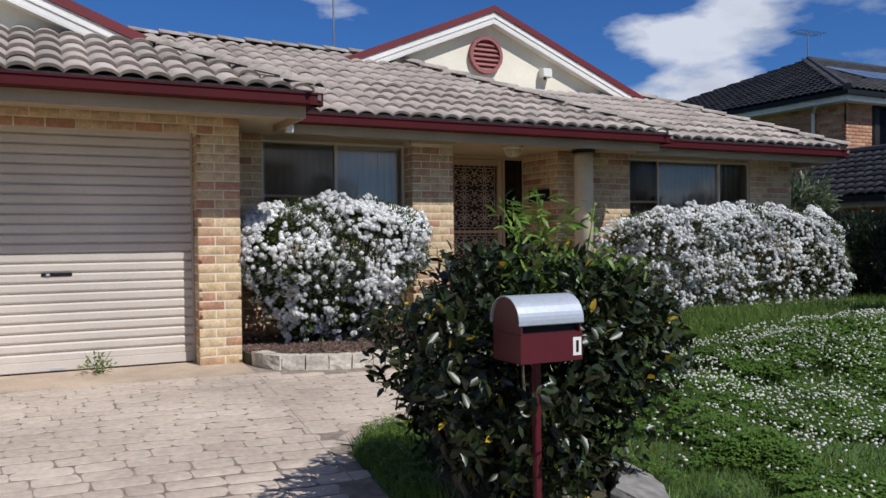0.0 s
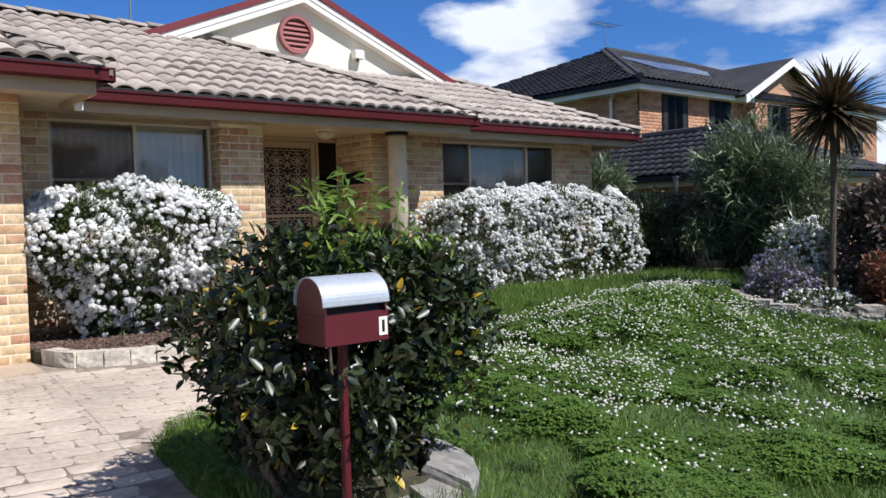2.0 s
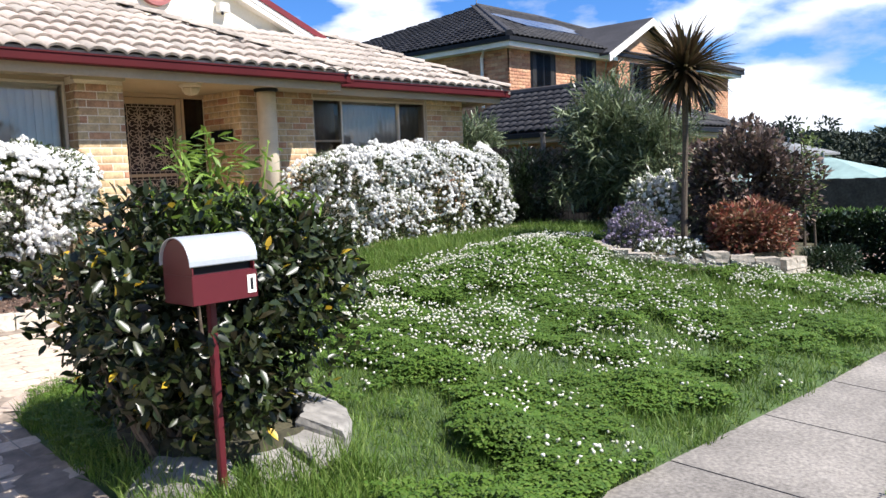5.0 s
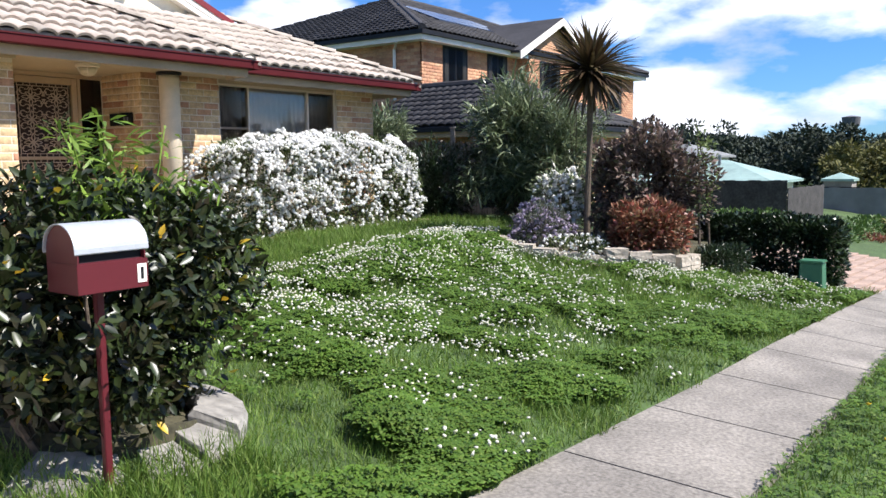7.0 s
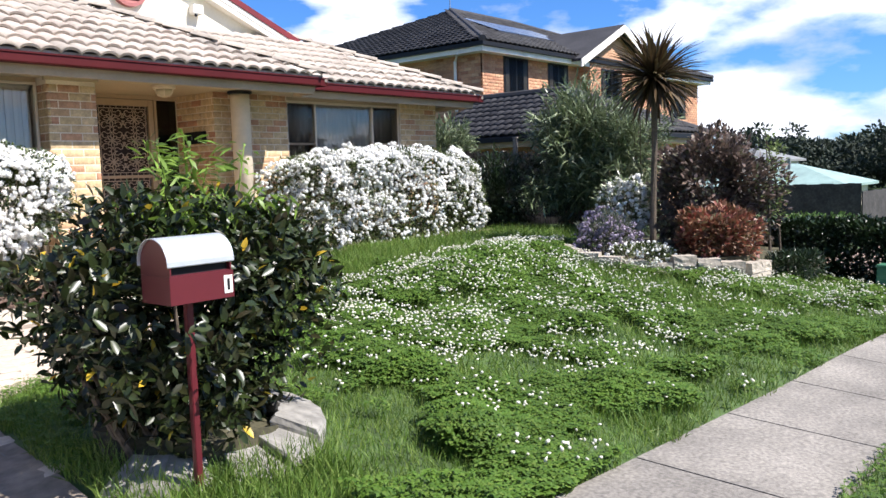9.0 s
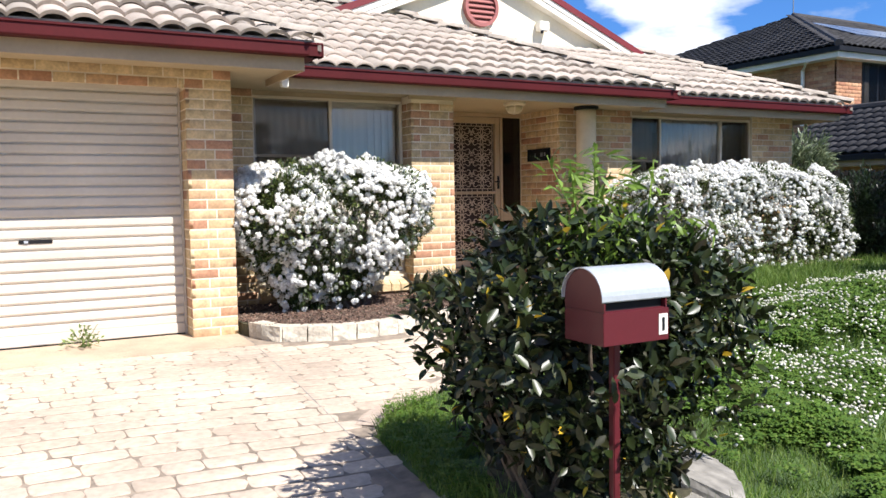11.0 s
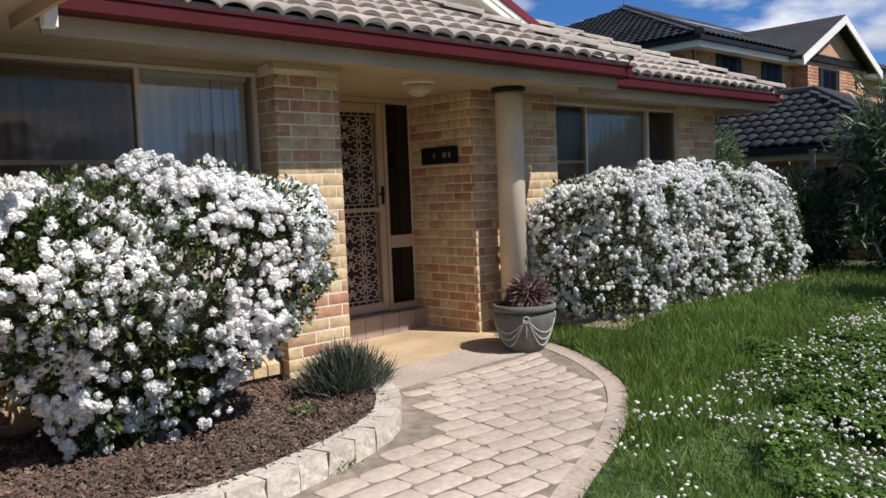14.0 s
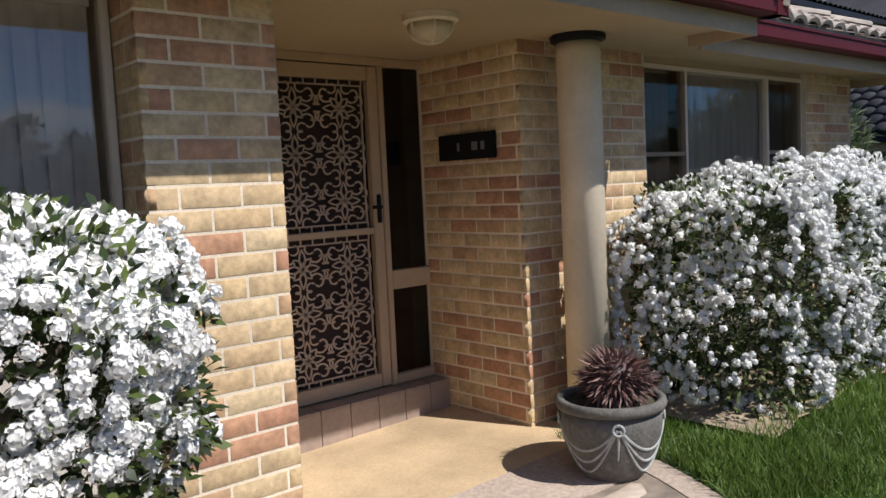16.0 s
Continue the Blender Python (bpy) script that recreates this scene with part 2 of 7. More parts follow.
M = {
    "brick": material("cream brick", (0.5, 0.36, 0.2), 0.85, grain=45, grain_amount=0.2, stain=11, stain_amount=0.26, bump=0.15, bump_scale=120,
                      pick="object", picks=[(0.60, 0.444, 0.248), (0.54, 0.392, 0.214), (0.58, 0.424, 0.24), (0.48, 0.262, 0.148), (0.61, 0.464, 0.268),
                                            (0.545, 0.384, 0.21), (0.435, 0.225, 0.13), (0.57, 0.41, 0.215), (0.50, 0.32, 0.176)]),
    "mortar": material("pale mortar", (0.74, 0.635, 0.475), 0.95, grain=120, grain_amount=0.15, bump=0.3, bump_scale=200),
    "nb_brick": material("orange brick", (0.5, 0.24, 0.12), 0.85, pick="island",
                         picks=[(0.48, 0.23, 0.125), (0.57, 0.32, 0.18), (0.40, 0.175, 0.10), (0.60, 0.37, 0.215)]),
    "nb_mortar": material("orange brick mortar", (0.40, 0.24, 0.15), 0.95),
    "tile": material("weathered concrete roof tile", (0.3, 0.26, 0.22), 0.8, grain=18, grain_amount=0.12, stain=1.4, stain_amount=0.14, bump=0.3, bump_scale=120,
                     pick="object", picks=[(0.42, 0.355, 0.30), (0.38, 0.32, 0.27), (0.45, 0.385, 0.325), (0.34, 0.30, 0.255), (0.29, 0.25, 0.21)]),
    "tile_far": material("weathered concrete roof tile rest", (0.3, 0.26, 0.22), 0.8, grain=18, grain_amount=0.12, stain=1.4, stain_amount=0.14, bump=0.3,
                         bump_scale=120, pick="island", picks=[(0.42, 0.355, 0.30), (0.38, 0.32, 0.27), (0.45, 0.385, 0.325), (0.29, 0.25, 0.21)]),
    "hip": material("pale grey ridge capping", (0.36, 0.31, 0.26), 0.85, grain=14, grain_amount=0.25, stain=3, stain_amount=0.3),
    "dark_tile": material("charcoal roof tile", (0.05, 0.05, 0.055), 0.8, grain_amount=0.2, pick="island",
                          picks=[(0.036, 0.036, 0.04), (0.055, 0.053, 0.055), (0.024, 0.024, 0.028)], spec=0.25),
    "red": material("maroon gutter paint", (0.066, 0.0065, 0.0075), 0.5, grain_amount=0.1, stain_amount=0.15, bump=0.0, spec=0.18),
    "barge": material("maroon barge capping", (0.15, 0.016, 0.017), 0.45, grain_amount=0.1, stain_amount=0.2, bump=0.0),
    "fascia": material("beige fascia paint", (0.40, 0.30, 0.19), 0.6, grain_amount=0.06, stain_amount=0.15, bump=0.05),
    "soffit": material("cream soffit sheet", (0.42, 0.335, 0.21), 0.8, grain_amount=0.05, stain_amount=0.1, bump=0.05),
    "cream": material("cream painted render", (0.80, 0.74, 0.58), 0.75, grain_amount=0.04, stain_amount=0.1, bump=0.05),
    "white": material("off-white paint", (0.78, 0.75, 0.68), 0.6, grain_amount=0.05, stain_amount=0.12, bump=0.05),
    "roller": material("cream roller door steel", (0.575, 0.515, 0.435), 0.45, grain_amount=0.04, stain=1.2, stain_amount=0.12, bump=0.03),
    "roller_track": material("door track steel", (0.50, 0.44, 0.365), 0.5, grain_amount=0.1),
    "black": material("matt black metal", (0.012, 0.012, 0.014), 0.5, spec=0.2, grain_amount=0.1, bump=0.0),
    "vent": material("maroon louvre paint", (0.30, 0.10, 0.09), 0.55, grain_amount=0.1, stain_amount=0.2),
    "column": material("cream column render", (0.68, 0.58, 0.43), 0.7, grain_amount=0.05, stain=3, stain_amount=0.15, bump=0.08),
    "frame": material("cream aluminium frame", (0.66, 0.57, 0.45), 0.45, grain_amount=0.03, stain_amount=0.08, bump=0.0),
    "door_tan": material("tan door frame paint", (0.47, 0.345, 0.22), 0.5, grain_amount=0.05, stain_amount=0.1, bump=0.0),
    "lattice": material("cream lattice casting", (0.54, 0.42, 0.32), 0.5, grain_amount=0.08, bump=0.0),
    "dark_door": material("dark door behind screen", (0.035, 0.016, 0.012), 0.7, grain_amount=0.2),
    "blind": material("grey vertical blind fabric", (0.78, 0.72, 0.66), 0.9, grain=200, grain_amount=0.06, stain_amount=0.1, bump=0.05),
    "net": material("pale net curtain", (0.40, 0.355, 0.31), 0.95, grain=300, grain_amount=0.08, stain_amount=0.1),
    "room": material("dim plaster room", (0.30, 0.28, 0.26), 0.9),
    "concrete": material("stamped concrete slab", (0.47, 0.375, 0.295), 0.85, grain=40, grain_amount=0.22, stain=0.9, stain_amount=0.28, bump=0.4, bump_scale=90),
    "joint": material("brown stamped joint", (0.26, 0.21, 0.16), 0.95, grain=12, grain_amount=0.35, stain=1.3, stain_amount=0.3),
    "cobble": material("stamped cobble face", (0.50, 0.40, 0.32), 0.8, grain=25, grain_amount=0.18, stain=0.9, stain_amount=0.26, bump=0.3, bump_scale=45,
                       pick="object", picks=[(0.51, 0.42, 0.325), (0.495, 0.40, 0.31), (0.53, 0.435, 0.34), (0.475, 0.385, 0.295)]),
    "cobble_far": material("stamped cobble face rest", (0.50, 0.40, 0.32), 0.8, grain=25, grain_amount=0.18, stain=0.9, stain_amount=0.26, bump=0.3, bump_scale=45,
                           pick="island", picks=[(0.51, 0.42, 0.325), (0.495, 0.40, 0.31), (0.53, 0.435, 0.34), (0.475, 0.385, 0.295)]),
    "porch": material("tan porch concrete", (0.56, 0.41, 0.24), 0.85, grain=60, grain_amount=0.12, stain=2.5, stain_amount=0.25, bump=0.25, bump_scale=120),
    "footpath": material("grey footpath concrete", (0.235, 0.213, 0.182), 0.9, grain=45, grain_amount=0.42, stain=1.6, stain_amount=0.34, bump=0.4, bump_scale=150),
    "apron": material("pale tan concrete strip", (0.49, 0.38, 0.27), 0.85, grain=60, grain_amount=0.14, stain=2.2, stain_amount=0.28, bump=0.25, bump_scale=120),
    "grey_paling": material("dark grey weathered paling", (0.05, 0.046, 0.043), 0.9, grain=14, grain_amount=0.4, stain=3, stain_amount=0.4),
    "step_tile": material("taupe step tile", (0.33, 0.25, 0.20), 0.55, grain_amount=0.1, stain_amount=0.15),
    "soil": material("dark soil and thatch", (0.075, 0.068, 0.035), 0.95, grain=22, grain_amount=0.5, stain=1.2, stain_amount=0.4, bump=0.6, bump_scale=30),
    "sandy": material("dry sandy soil", (0.36, 0.285, 0.19), 0.95, grain=30, grain_amount=0.4, stain=4, stain_amount=0.4, bump=0.7, bump_scale=40),
    "turf": material("green turf underlay", (0.055, 0.095, 0.022), 0.95, grain=9, grain_amount=0.4, stain=0.8, stain_amount=0.35, bump=0.8, bump_scale=25),
    "mulch": material("brown bark mulch", (0.13, 0.075, 0.05), 0.95, pick="island", picks=[(0.085, 0.05, 0.036), (0.17, 0.10, 0.07), (0.045, 0.028, 0.02), (0.26, 0.18, 0.13)]),
    "block": material("cream split-face block", (0.56, 0.50, 0.40), 0.9, grain=35, grain_amount=0.25, stain=5, stain_amount=0.22, bump=0.5, bump_scale=40),
    "bed_block": material("pale grey-buff stone block", (0.40, 0.35, 0.285), 0.9, grain=30, grain_amount=0.25, stain=4, stain_amount=0.3, bump=0.5, bump_scale=40),
    "stone": material("grey weathered sandstone", (0.255, 0.24, 0.21), 0.9, grain=14, grain_amount=0.35, stain=3, stain_amount=0.4, bump=0.9, bump_scale=22),
    "letter_red": material("maroon letterbox paint", (0.09, 0.010, 0.015), 0.42, grain_amount=0.06, stain_amount=0.12, bump=0.0),
    "galv": material("galvanised curved lid", (0.5, 0.53, 0.56), 0.35, metal=0.35, grain=60, grain_amount=0.08, stain_amount=0.12, bump=0.03),
    "plate": material("off-white number plate", (0.75, 0.72, 0.64), 0.5, grain_amount=0.05, bump=0.0),
    "pot": material("grey cast stone", (0.145, 0.138, 0.12), 0.85, grain=40, grain_amount=0.25, stain=6, stain_amount=0.3, bump=0.4, bump_scale=80),
    "pot_relief": material("worn cast stone relief", (0.36, 0.37, 0.35), 0.85, grain=40, grain_amount=0.2),
    "glass_white": material("frosted lamp glass", (0.50, 0.42, 0.28), 0.3, grain_amount=0.02, stain_amount=0.03, bump=0.0),
    # side fence: an almost black base, far darker than grey_paling
    "fence": material("near-black paling", (0.009, 0.008, 0.0078), 0.9, spec=0.1, grain=14, grain_amount=0.4, stain=3, stain_amount=0.4),
    "far_fence": material("grey steel fence sheet", (0.20, 0.205, 0.20), 0.7, grain_amount=0.1),
    "timber": material("weathered grey rail", (0.26, 0.23, 0.20), 0.9, grain_amount=0.3),
    "green_box": material("green utility box plastic", (0.045, 0.16, 0.085), 0.5, grain_amount=0.06, stain_amount=0.15, bump=0.05),
    "green_roof": material("pale green steel roof", (0.27, 0.38, 0.34), 0.5, grain_amount=0.06),
    "solar": material("dark solar glass", (0.03, 0.035, 0.05), 0.12, grain_amount=0.05, bump=0.0),
    "steel": material("aerial steel", (0.25, 0.26, 0.27), 0.5, metal=0.5, grain_amount=0.05, bump=0.0),
    "paver": material("pink clay paver", (0.36, 0.26, 0.2), 0.85, pick="island", picks=[(0.38, 0.27, 0.205), (0.33, 0.235, 0.18), (0.41, 0.30, 0.235)]),
    "bark": material("grey brown bark", (0.11, 0.085, 0.06), 0.95, grain=30, grain_amount=0.4, bump=0.8, bump_scale=40),
    "tower": material("distant tower concrete", (0.10, 0.10, 0.11), 0.9),
}


def leafy(name, picks, rough=0.5, thin=0.25, spec=0.4):
    return material(name, picks[0], rough, grain=20, grain_amount=0.15, stain=2.0, stain_amount=0.25, bump=0.0, pick="island", picks=picks, thin=thin, spec=spec)


L = {
    "grass": leafy("lawn grass blade", [(0.07, 0.145, 0.017), (0.12, 0.21, 0.028), (0.20, 0.265, 0.06), (0.15, 0.235, 0.04), (0.085, 0.17, 0.02)], 0.55, 0.35),
    "clover": leafy("clover leaf", [(0.046, 0.108, 0.011), (0.108, 0.188, 0.022), (0.068, 0.142, 0.015), (0.15, 0.222, 0.035)], 0.6, 0.3),
    "clover_flower": leafy("clover flower", [(0.72, 0.70, 0.58), (0.80, 0.78, 0.68), (0.62, 0.61, 0.44)], 0.8, 0.2),
    "dandelion": leafy("yellow dandelion", [(0.75, 0.5, 0.02), (0.8, 0.6, 0.03)], 0.8, 0.2),
    "viburnum": leafy("white hedge leaf", [(0.024, 0.042, 0.011), (0.045, 0.075, 0.017), (0.13, 0.165, 0.04), (0.014, 0.025, 0.008)], 0.5, 0.2),
    "blossom": leafy("white blossom", [(0.91, 0.90, 0.86), (0.93, 0.925, 0.90), (0.87, 0.86, 0.80)], 0.8, 0.28, 0.2),
    "camellia": leafy("glossy dark camellia leaf", [(0.012, 0.018, 0.006), (0.02, 0.032, 0.008), (0.032, 0.046, 0.012), (0.028, 0.022, 0.010)], 0.36, 0.04, 0.36),
    "camellia_yellow": leafy("yellowing camellia leaf", [(0.6, 0.38, 0.03), (0.5, 0.42, 0.05)], 0.4, 0.25),
    "nandina": leafy("bright green bamboo leaf", [(0.15, 0.25, 0.035), (0.22, 0.33, 0.05), (0.10, 0.17, 0.03)], 0.45, 0.35),
    "lavender": leafy("grey green lavender needle", [(0.085, 0.10, 0.07), (0.14, 0.155, 0.11), (0.05, 0.062, 0.042)], 0.8, 0.15),
    "oleander": leafy("grey green oleander leaf", [(0.070, 0.105, 0.049), (0.140, 0.182, 0.084), (0.280, 0.322, 0.182), (0.035, 0.056, 0.028)], 0.38, 0.2),
    "purple_leaf": leafy("bronze purple leaf", [(0.080, 0.061, 0.052), (0.160, 0.113, 0.096), (0.051, 0.043, 0.036), (0.275, 0.189, 0.152), (0.072, 0.087, 0.043)], 0.45, 0.2),
    "red_leaf": leafy("red nandina leaf", [(0.20, 0.05, 0.035), (0.30, 0.10, 0.065), (0.11, 0.07, 0.035), (0.38, 0.19, 0.12), (0.09, 0.095, 0.04)], 0.45, 0.25),
    "mauve": leafy("mauve flower", [(0.30, 0.25, 0.34), (0.42, 0.36, 0.45), (0.22, 0.18, 0.25)], 0.8, 0.25),
    # leaf colours lowered to the near black of shaded foliage
    "dark_hedge": leafy("shade-darkened hedge leaf", [(0.011, 0.021, 0.008), (0.02, 0.037, 0.012), (0.03, 0.052, 0.018)], 0.33, 0.06),
    "cordyline": leafy("bronze cordyline blade", [(0.07, 0.045, 0.026), (0.11, 0.075, 0.036), (0.04, 0.025, 0.016), (0.16, 0.135, 0.06)], 0.4, 0.15),
    "bromeliad": leafy("dull purple rosette leaf", [(0.13, 0.06, 0.052), (0.19, 0.10, 0.085), (0.25, 0.17, 0.14), (0.075, 0.035, 0.035)], 0.55, 0.1),
    "far_tree": leafy("distant eucalypt leaf", [(0.026, 0.04, 0.025), (0.042, 0.056, 0.034), (0.016, 0.027, 0.019)], 0.8, 0.1),
    "yellow_tree": leafy("yellow green wattle leaf", [(0.07, 0.08, 0.02), (0.14, 0.13, 0.03), (0.04, 0.05, 0.018)], 0.8, 0.15),
    "weed": leafy("pale weed leaf", [(0.14, 0.2, 0.06), (0.2, 0.25, 0.09)], 0.7, 0.25),
    "far_hedge": leafy("distant bright hedge leaf", [(0.06, 0.12, 0.025), (0.10, 0.17, 0.035)], 0.6, 0.2),
}
GLASS = glass_material("window glass", (0.86, 0.86, 0.85), 0.06, 0.55)
GLASS_DARK = glass_material("dark sidelight glass", (0.4, 0.42, 0.44), 0.05)
GLASS_FAR = glass_material("far window glass", (0.6, 0.6, 0.6), 0.004, 0.08)
FLYSCREEN = glass_material("grey fly screen mesh", (0.82, 0.79, 0.76), 0.0, 0.04)


# ---- building helpers ----
rng = np.random.default_rng(7)


def thing(name, at, label, category, group="", kind=""):
    ob = new(name)
    ob.location = at
    ob.empty_display_size = 0.1
    return tagged(ob, label, category, group, kind)


def link_mesh(name, me, mat, parent=None, label=""):
    if mat is not None and not me.materials:
        me.materials.append(mat)
    ob = new(name, me)
    if parent is not None:
        ob.parent = parent
        if parent.type == "EMPTY":
            ob.matrix_parent_inverse = Matrix.Translation(parent.location).inverted()
    return tagged(ob, label)


def part(name, bm, mat, parent=None, label="", smooth=False):
    bmesh.ops.recalc_face_normals(bm, faces=bm.faces)
    me = bpy.data.meshes.new(name)
    bm.to_mesh(me)
    bm.free()
    if smooth:
        me.polygons.foreach_set("use_smooth", [True] * len(me.polygons))
    return link_mesh(name, me, mat, parent, label)


def array_mesh(name, verts, faces, smooth=False):
    """A mesh out of arrays: verts n x 3, faces m x k."""
    me = bpy.data.meshes.new(name)
    verts, faces = np.asarray(verts, np.float32), np.asarray(faces, np.int32)
    k = faces.shape[1]
    me.vertices.add(len(verts))
    me.vertices.foreach_set("co", verts.ravel())
    me.loops.add(faces.size)
    me.loops.foreach_set("vertex_index", faces.ravel())
    me.polygons.add(len(faces))
    me.polygons.foreach_set("loop_start", np.arange(0, faces.size, k, dtype=np.int32))
    if smooth:
        me.polygons.foreach_set("use_smooth", np.ones(len(faces), bool))
    me.update(calc_edges=True)
    return me


def box(bm, x0, x1, y0, y1, z0, z1, bevel=0.0):
    r = bmesh.ops.create_cube(bm, size=1.0, matrix=Matrix.LocRotScale(((x0 + x1) / 2, (y0 + y1) / 2, (z0 + z1) / 2), None, (x1 - x0, y1 - y0, z1 - z0)))
    if bevel:
        edges = list({e for v in r["verts"] for e in v.link_edges})
        bmesh.ops.bevel(bm, geom=edges, offset=bevel, segments=2, affect="EDGES", clamp_overlap=True)


def boxed(name, mat, parent, *dims, bevel=0.0, label=""):
    bm = bmesh.new()
    box(bm, *dims, bevel=bevel)
    return part(name, bm, mat, parent, label)


def slab(bm, ring, depth):
    """A solid under a ring of points: its top follows them, its foot lies depth below each."""
    top = [bm.verts.new(p) for p in ring]
    low = [bm.verts.new((p[0], p[1], p[2] - depth)) for p in ring]
    bm.faces.new(top)
    bm.faces.new(low[::-1])
    for i in range(len(ring)):
        j = (i + 1) % len(ring)
        bm.faces.new((top[i], low[i], low[j], top[j]))


def lathe(bm, profile, at, segments=32):
    rings = []
    for r, z in profile:
        rings.append([bm.verts.new((at[0] + r * math.cos(2 * math.pi * i / segments), at[1] + r * math.sin(2 * math.pi * i / segments), at[2] + z)) for i in range(segments)])
    for a, b in zip(rings, rings[1:]):
        for i in range(segments):
            j = (i + 1) % segments
            bm.faces.new((a[i], a[j], b[j], b[i]))
    bm.faces.new(rings[0][::-1])
    bm.faces.new(rings[-1])


def tube(bm, points, radii, sides=7):
    """A tapering limb along points."""
    rings = []
    for i, p in enumerate(points):
        p = Vector(p)
        d = (Vector(points[min(i + 1, len(points) - 1)]) - Vector(points[max(i - 1, 0)])).normalized()
        a = d.orthogonal().normalized()
        b = d.cross(a)
        rings.append([bm.verts.new(p + radii[i] * (a * math.cos(2 * math.pi * k / sides) + b * math.sin(2 * math.pi * k / sides))) for k in range(sides)])
    for r, s in zip(rings, rings[1:]):
        off = min(range(sides), key=lambda o: (r[0].co - s[o].co).length)
        for k in range(sides):
            bm.faces.new((r[k], r[(k + 1) % sides], s[(k + 1 + off) % sides], s[(k + off) % sides]))
    bm.faces.new(rings[0][::-1])
    bm.faces.new(rings[-1])


def turns(n, lean=1.0, up=None):
    """Random turns: n 3 x 3 matrices whose z axes scatter about up (n x 3) with that much lean."""
    if up is None:
        up = np.tile([0, 0, 1.0], (n, 1))
    z = up + lean * rng.normal(size=(n, 3))
    z /= np.linalg.norm(z, axis=1, keepdims=True)
    a = rng.normal(size=(n, 3))
    x = np.cross(a, z)
    x /= np.linalg.norm(x, axis=1, keepdims=True)
    return np.stack([x, np.cross(z, x), z], -1)


def scattered(name, shape, at, turn, size, mat, parent=None, label="", smooth=False):
    """Many small copies of a shape (verts, faces) joined into one mesh."""
    v, f = np.asarray(shape[0], float), np.asarray(shape[1])
    at = np.asarray(at, float)
    size = np.asarray(size, float)
    size = size[:, None] if size.ndim == 1 else size
    pts = np.einsum("nij,nkj->nki", turn, v[None] * size[:, None, :]) + at[:, None, :]
    faces = f[None] + (np.arange(len(at)) * len(v))[:, None, None]
    me = array_mesh(name, pts.reshape(-1, 3), faces.reshape(-1, f.shape[1]), smooth)
    return link_mesh(name, me, mat, parent, label)


# leaf shapes, one unit long, growing along x, facing z
LEAF = ([(0, 0, 0), (0.35, 0.215, 0.05), (0.35, -0.215, 0.05), (0.7, 0.17, 0.02), (0.7, -0.17, 0.02), (1, 0, -0.08), (0.35, 0, -0.02), (0.7, 0, -0.03)],
        [(0, 6, 1), (0, 2, 6), (1, 6, 7), (1, 7, 3), (6, 2, 4), (6, 4, 7), (3, 7, 5), (7, 4, 5)])
BLADE_LEAF = ([(0, 0.03, 0), (0, -0.03, 0), (0.5, 0.07, 0.05), (0.5, -0.07, 0.05), (1, 0, -0.06)], [(0, 1, 2), (1, 3, 2), (2, 3, 4)])
SMALL_LEAF = ([(0, 0, 0), (0.5, 0.24, 0.04), (0.5, -0.24, 0.04), (1, 0, -0.04)], [(0, 2, 1), (1, 2, 3)])
# a grass blade grows along z
GRASS = ([(-0.03, 0, 0), (0.03, 0, 0), (0.022, 0.12, 0.55), (-0.022, 0.12, 0.55), (0, 0.38, 1.0)], [(0, 1, 2), (0, 2, 3), (3, 2, 4)])


def clover_shape():
    v, f = [], []
    for k in range(3):
        a = k * 2 * math.pi / 3
        c, s = math.cos(a), math.sin(a)
        b = len(v)
        for x, y, z in ((0.02, 0, 1.0), (0.3, 0.22, 1.06), (0.3, -0.22, 1.06), (0.55, 0, 0.98)):
            v.append((c * x - s * y, s * x + c * y, z))
        f += [(b, b + 2, b + 1), (b + 1, b + 2, b + 3)]
    b = len(v)
    v += [(-0.02, 0, 0), (0.02, 0, 0), (0, 0.02, 1.0)]
    f.append((b, b + 1, b + 2))
    return v, f


def cluster_shape(florets, petal, seed):
    """A round head of small five-lobed florets, radius 1, on the z side."""
    r = np.random.default_rng(seed)
    v = [(0, 0, -0.8)] + [(0.7 * math.cos(t) * math.cos(e), 0.7 * math.sin(t) * math.cos(e), 0.7 * math.sin(e)) for e in (-0.45, 0.45) for t in np.arange(5) * 1.2566 + (0.63 if e > 0 else 0)] + [(0, 0, 0.8)]
    f = []
    for k in range(5):
        n_ = (k + 1) % 5
        f += [(0, 1 + n_, 1 + k), (1 + k, 1 + n_, 6 + k), (1 + n_, 6 + n_, 6 + k), (6 + k, 6 + n_, 11)]
    for i in range(florets):
        h = 1 - 1.35 * (i + 0.5) / florets
        a = i * 2.39996
        d = np.array([math.sqrt(max(0, 1 - h * h)) * math.cos(a), math.sqrt(max(0, 1 - h * h)) * math.sin(a), h])
        d = d + 0.12 * r.normal(size=3)
        d /= np.linalg.norm(d)
        x = np.cross(d, [0.3, 0.5, 0.81])
        x /= np.linalg.norm(x)
        y = np.cross(d, x)
        c = d * (0.78 + 0.2 * r.random())
        b = len(v)
        v.append(tuple(c - 0.08 * d))
        spin = r.random() * 6
        for k in range(5):
            t = spin + k * 2 * math.pi / 5
            v.append(tuple(c + petal * (x * math.cos(t) + y * math.sin(t)) + 0.1 * d * r.normal()))
        f += [(b, b + 1 + k, b + 1 + (k + 1) % 5) for k in range(5)]
    return v, f


def ball_shape(seed=3):
    bm = bmesh.new()
    bmesh.ops.create_icosphere(bm, subdivisions=1, radius=1.0)
    r = np.random.default_rng(seed)
    v = [tuple(np.array(x.co) * (1 + 0.18 * r.normal())) for x in bm.verts]
    f = [tuple(x.index for x in face.verts) for face in bm.faces]
    bm.free()
    return v, f


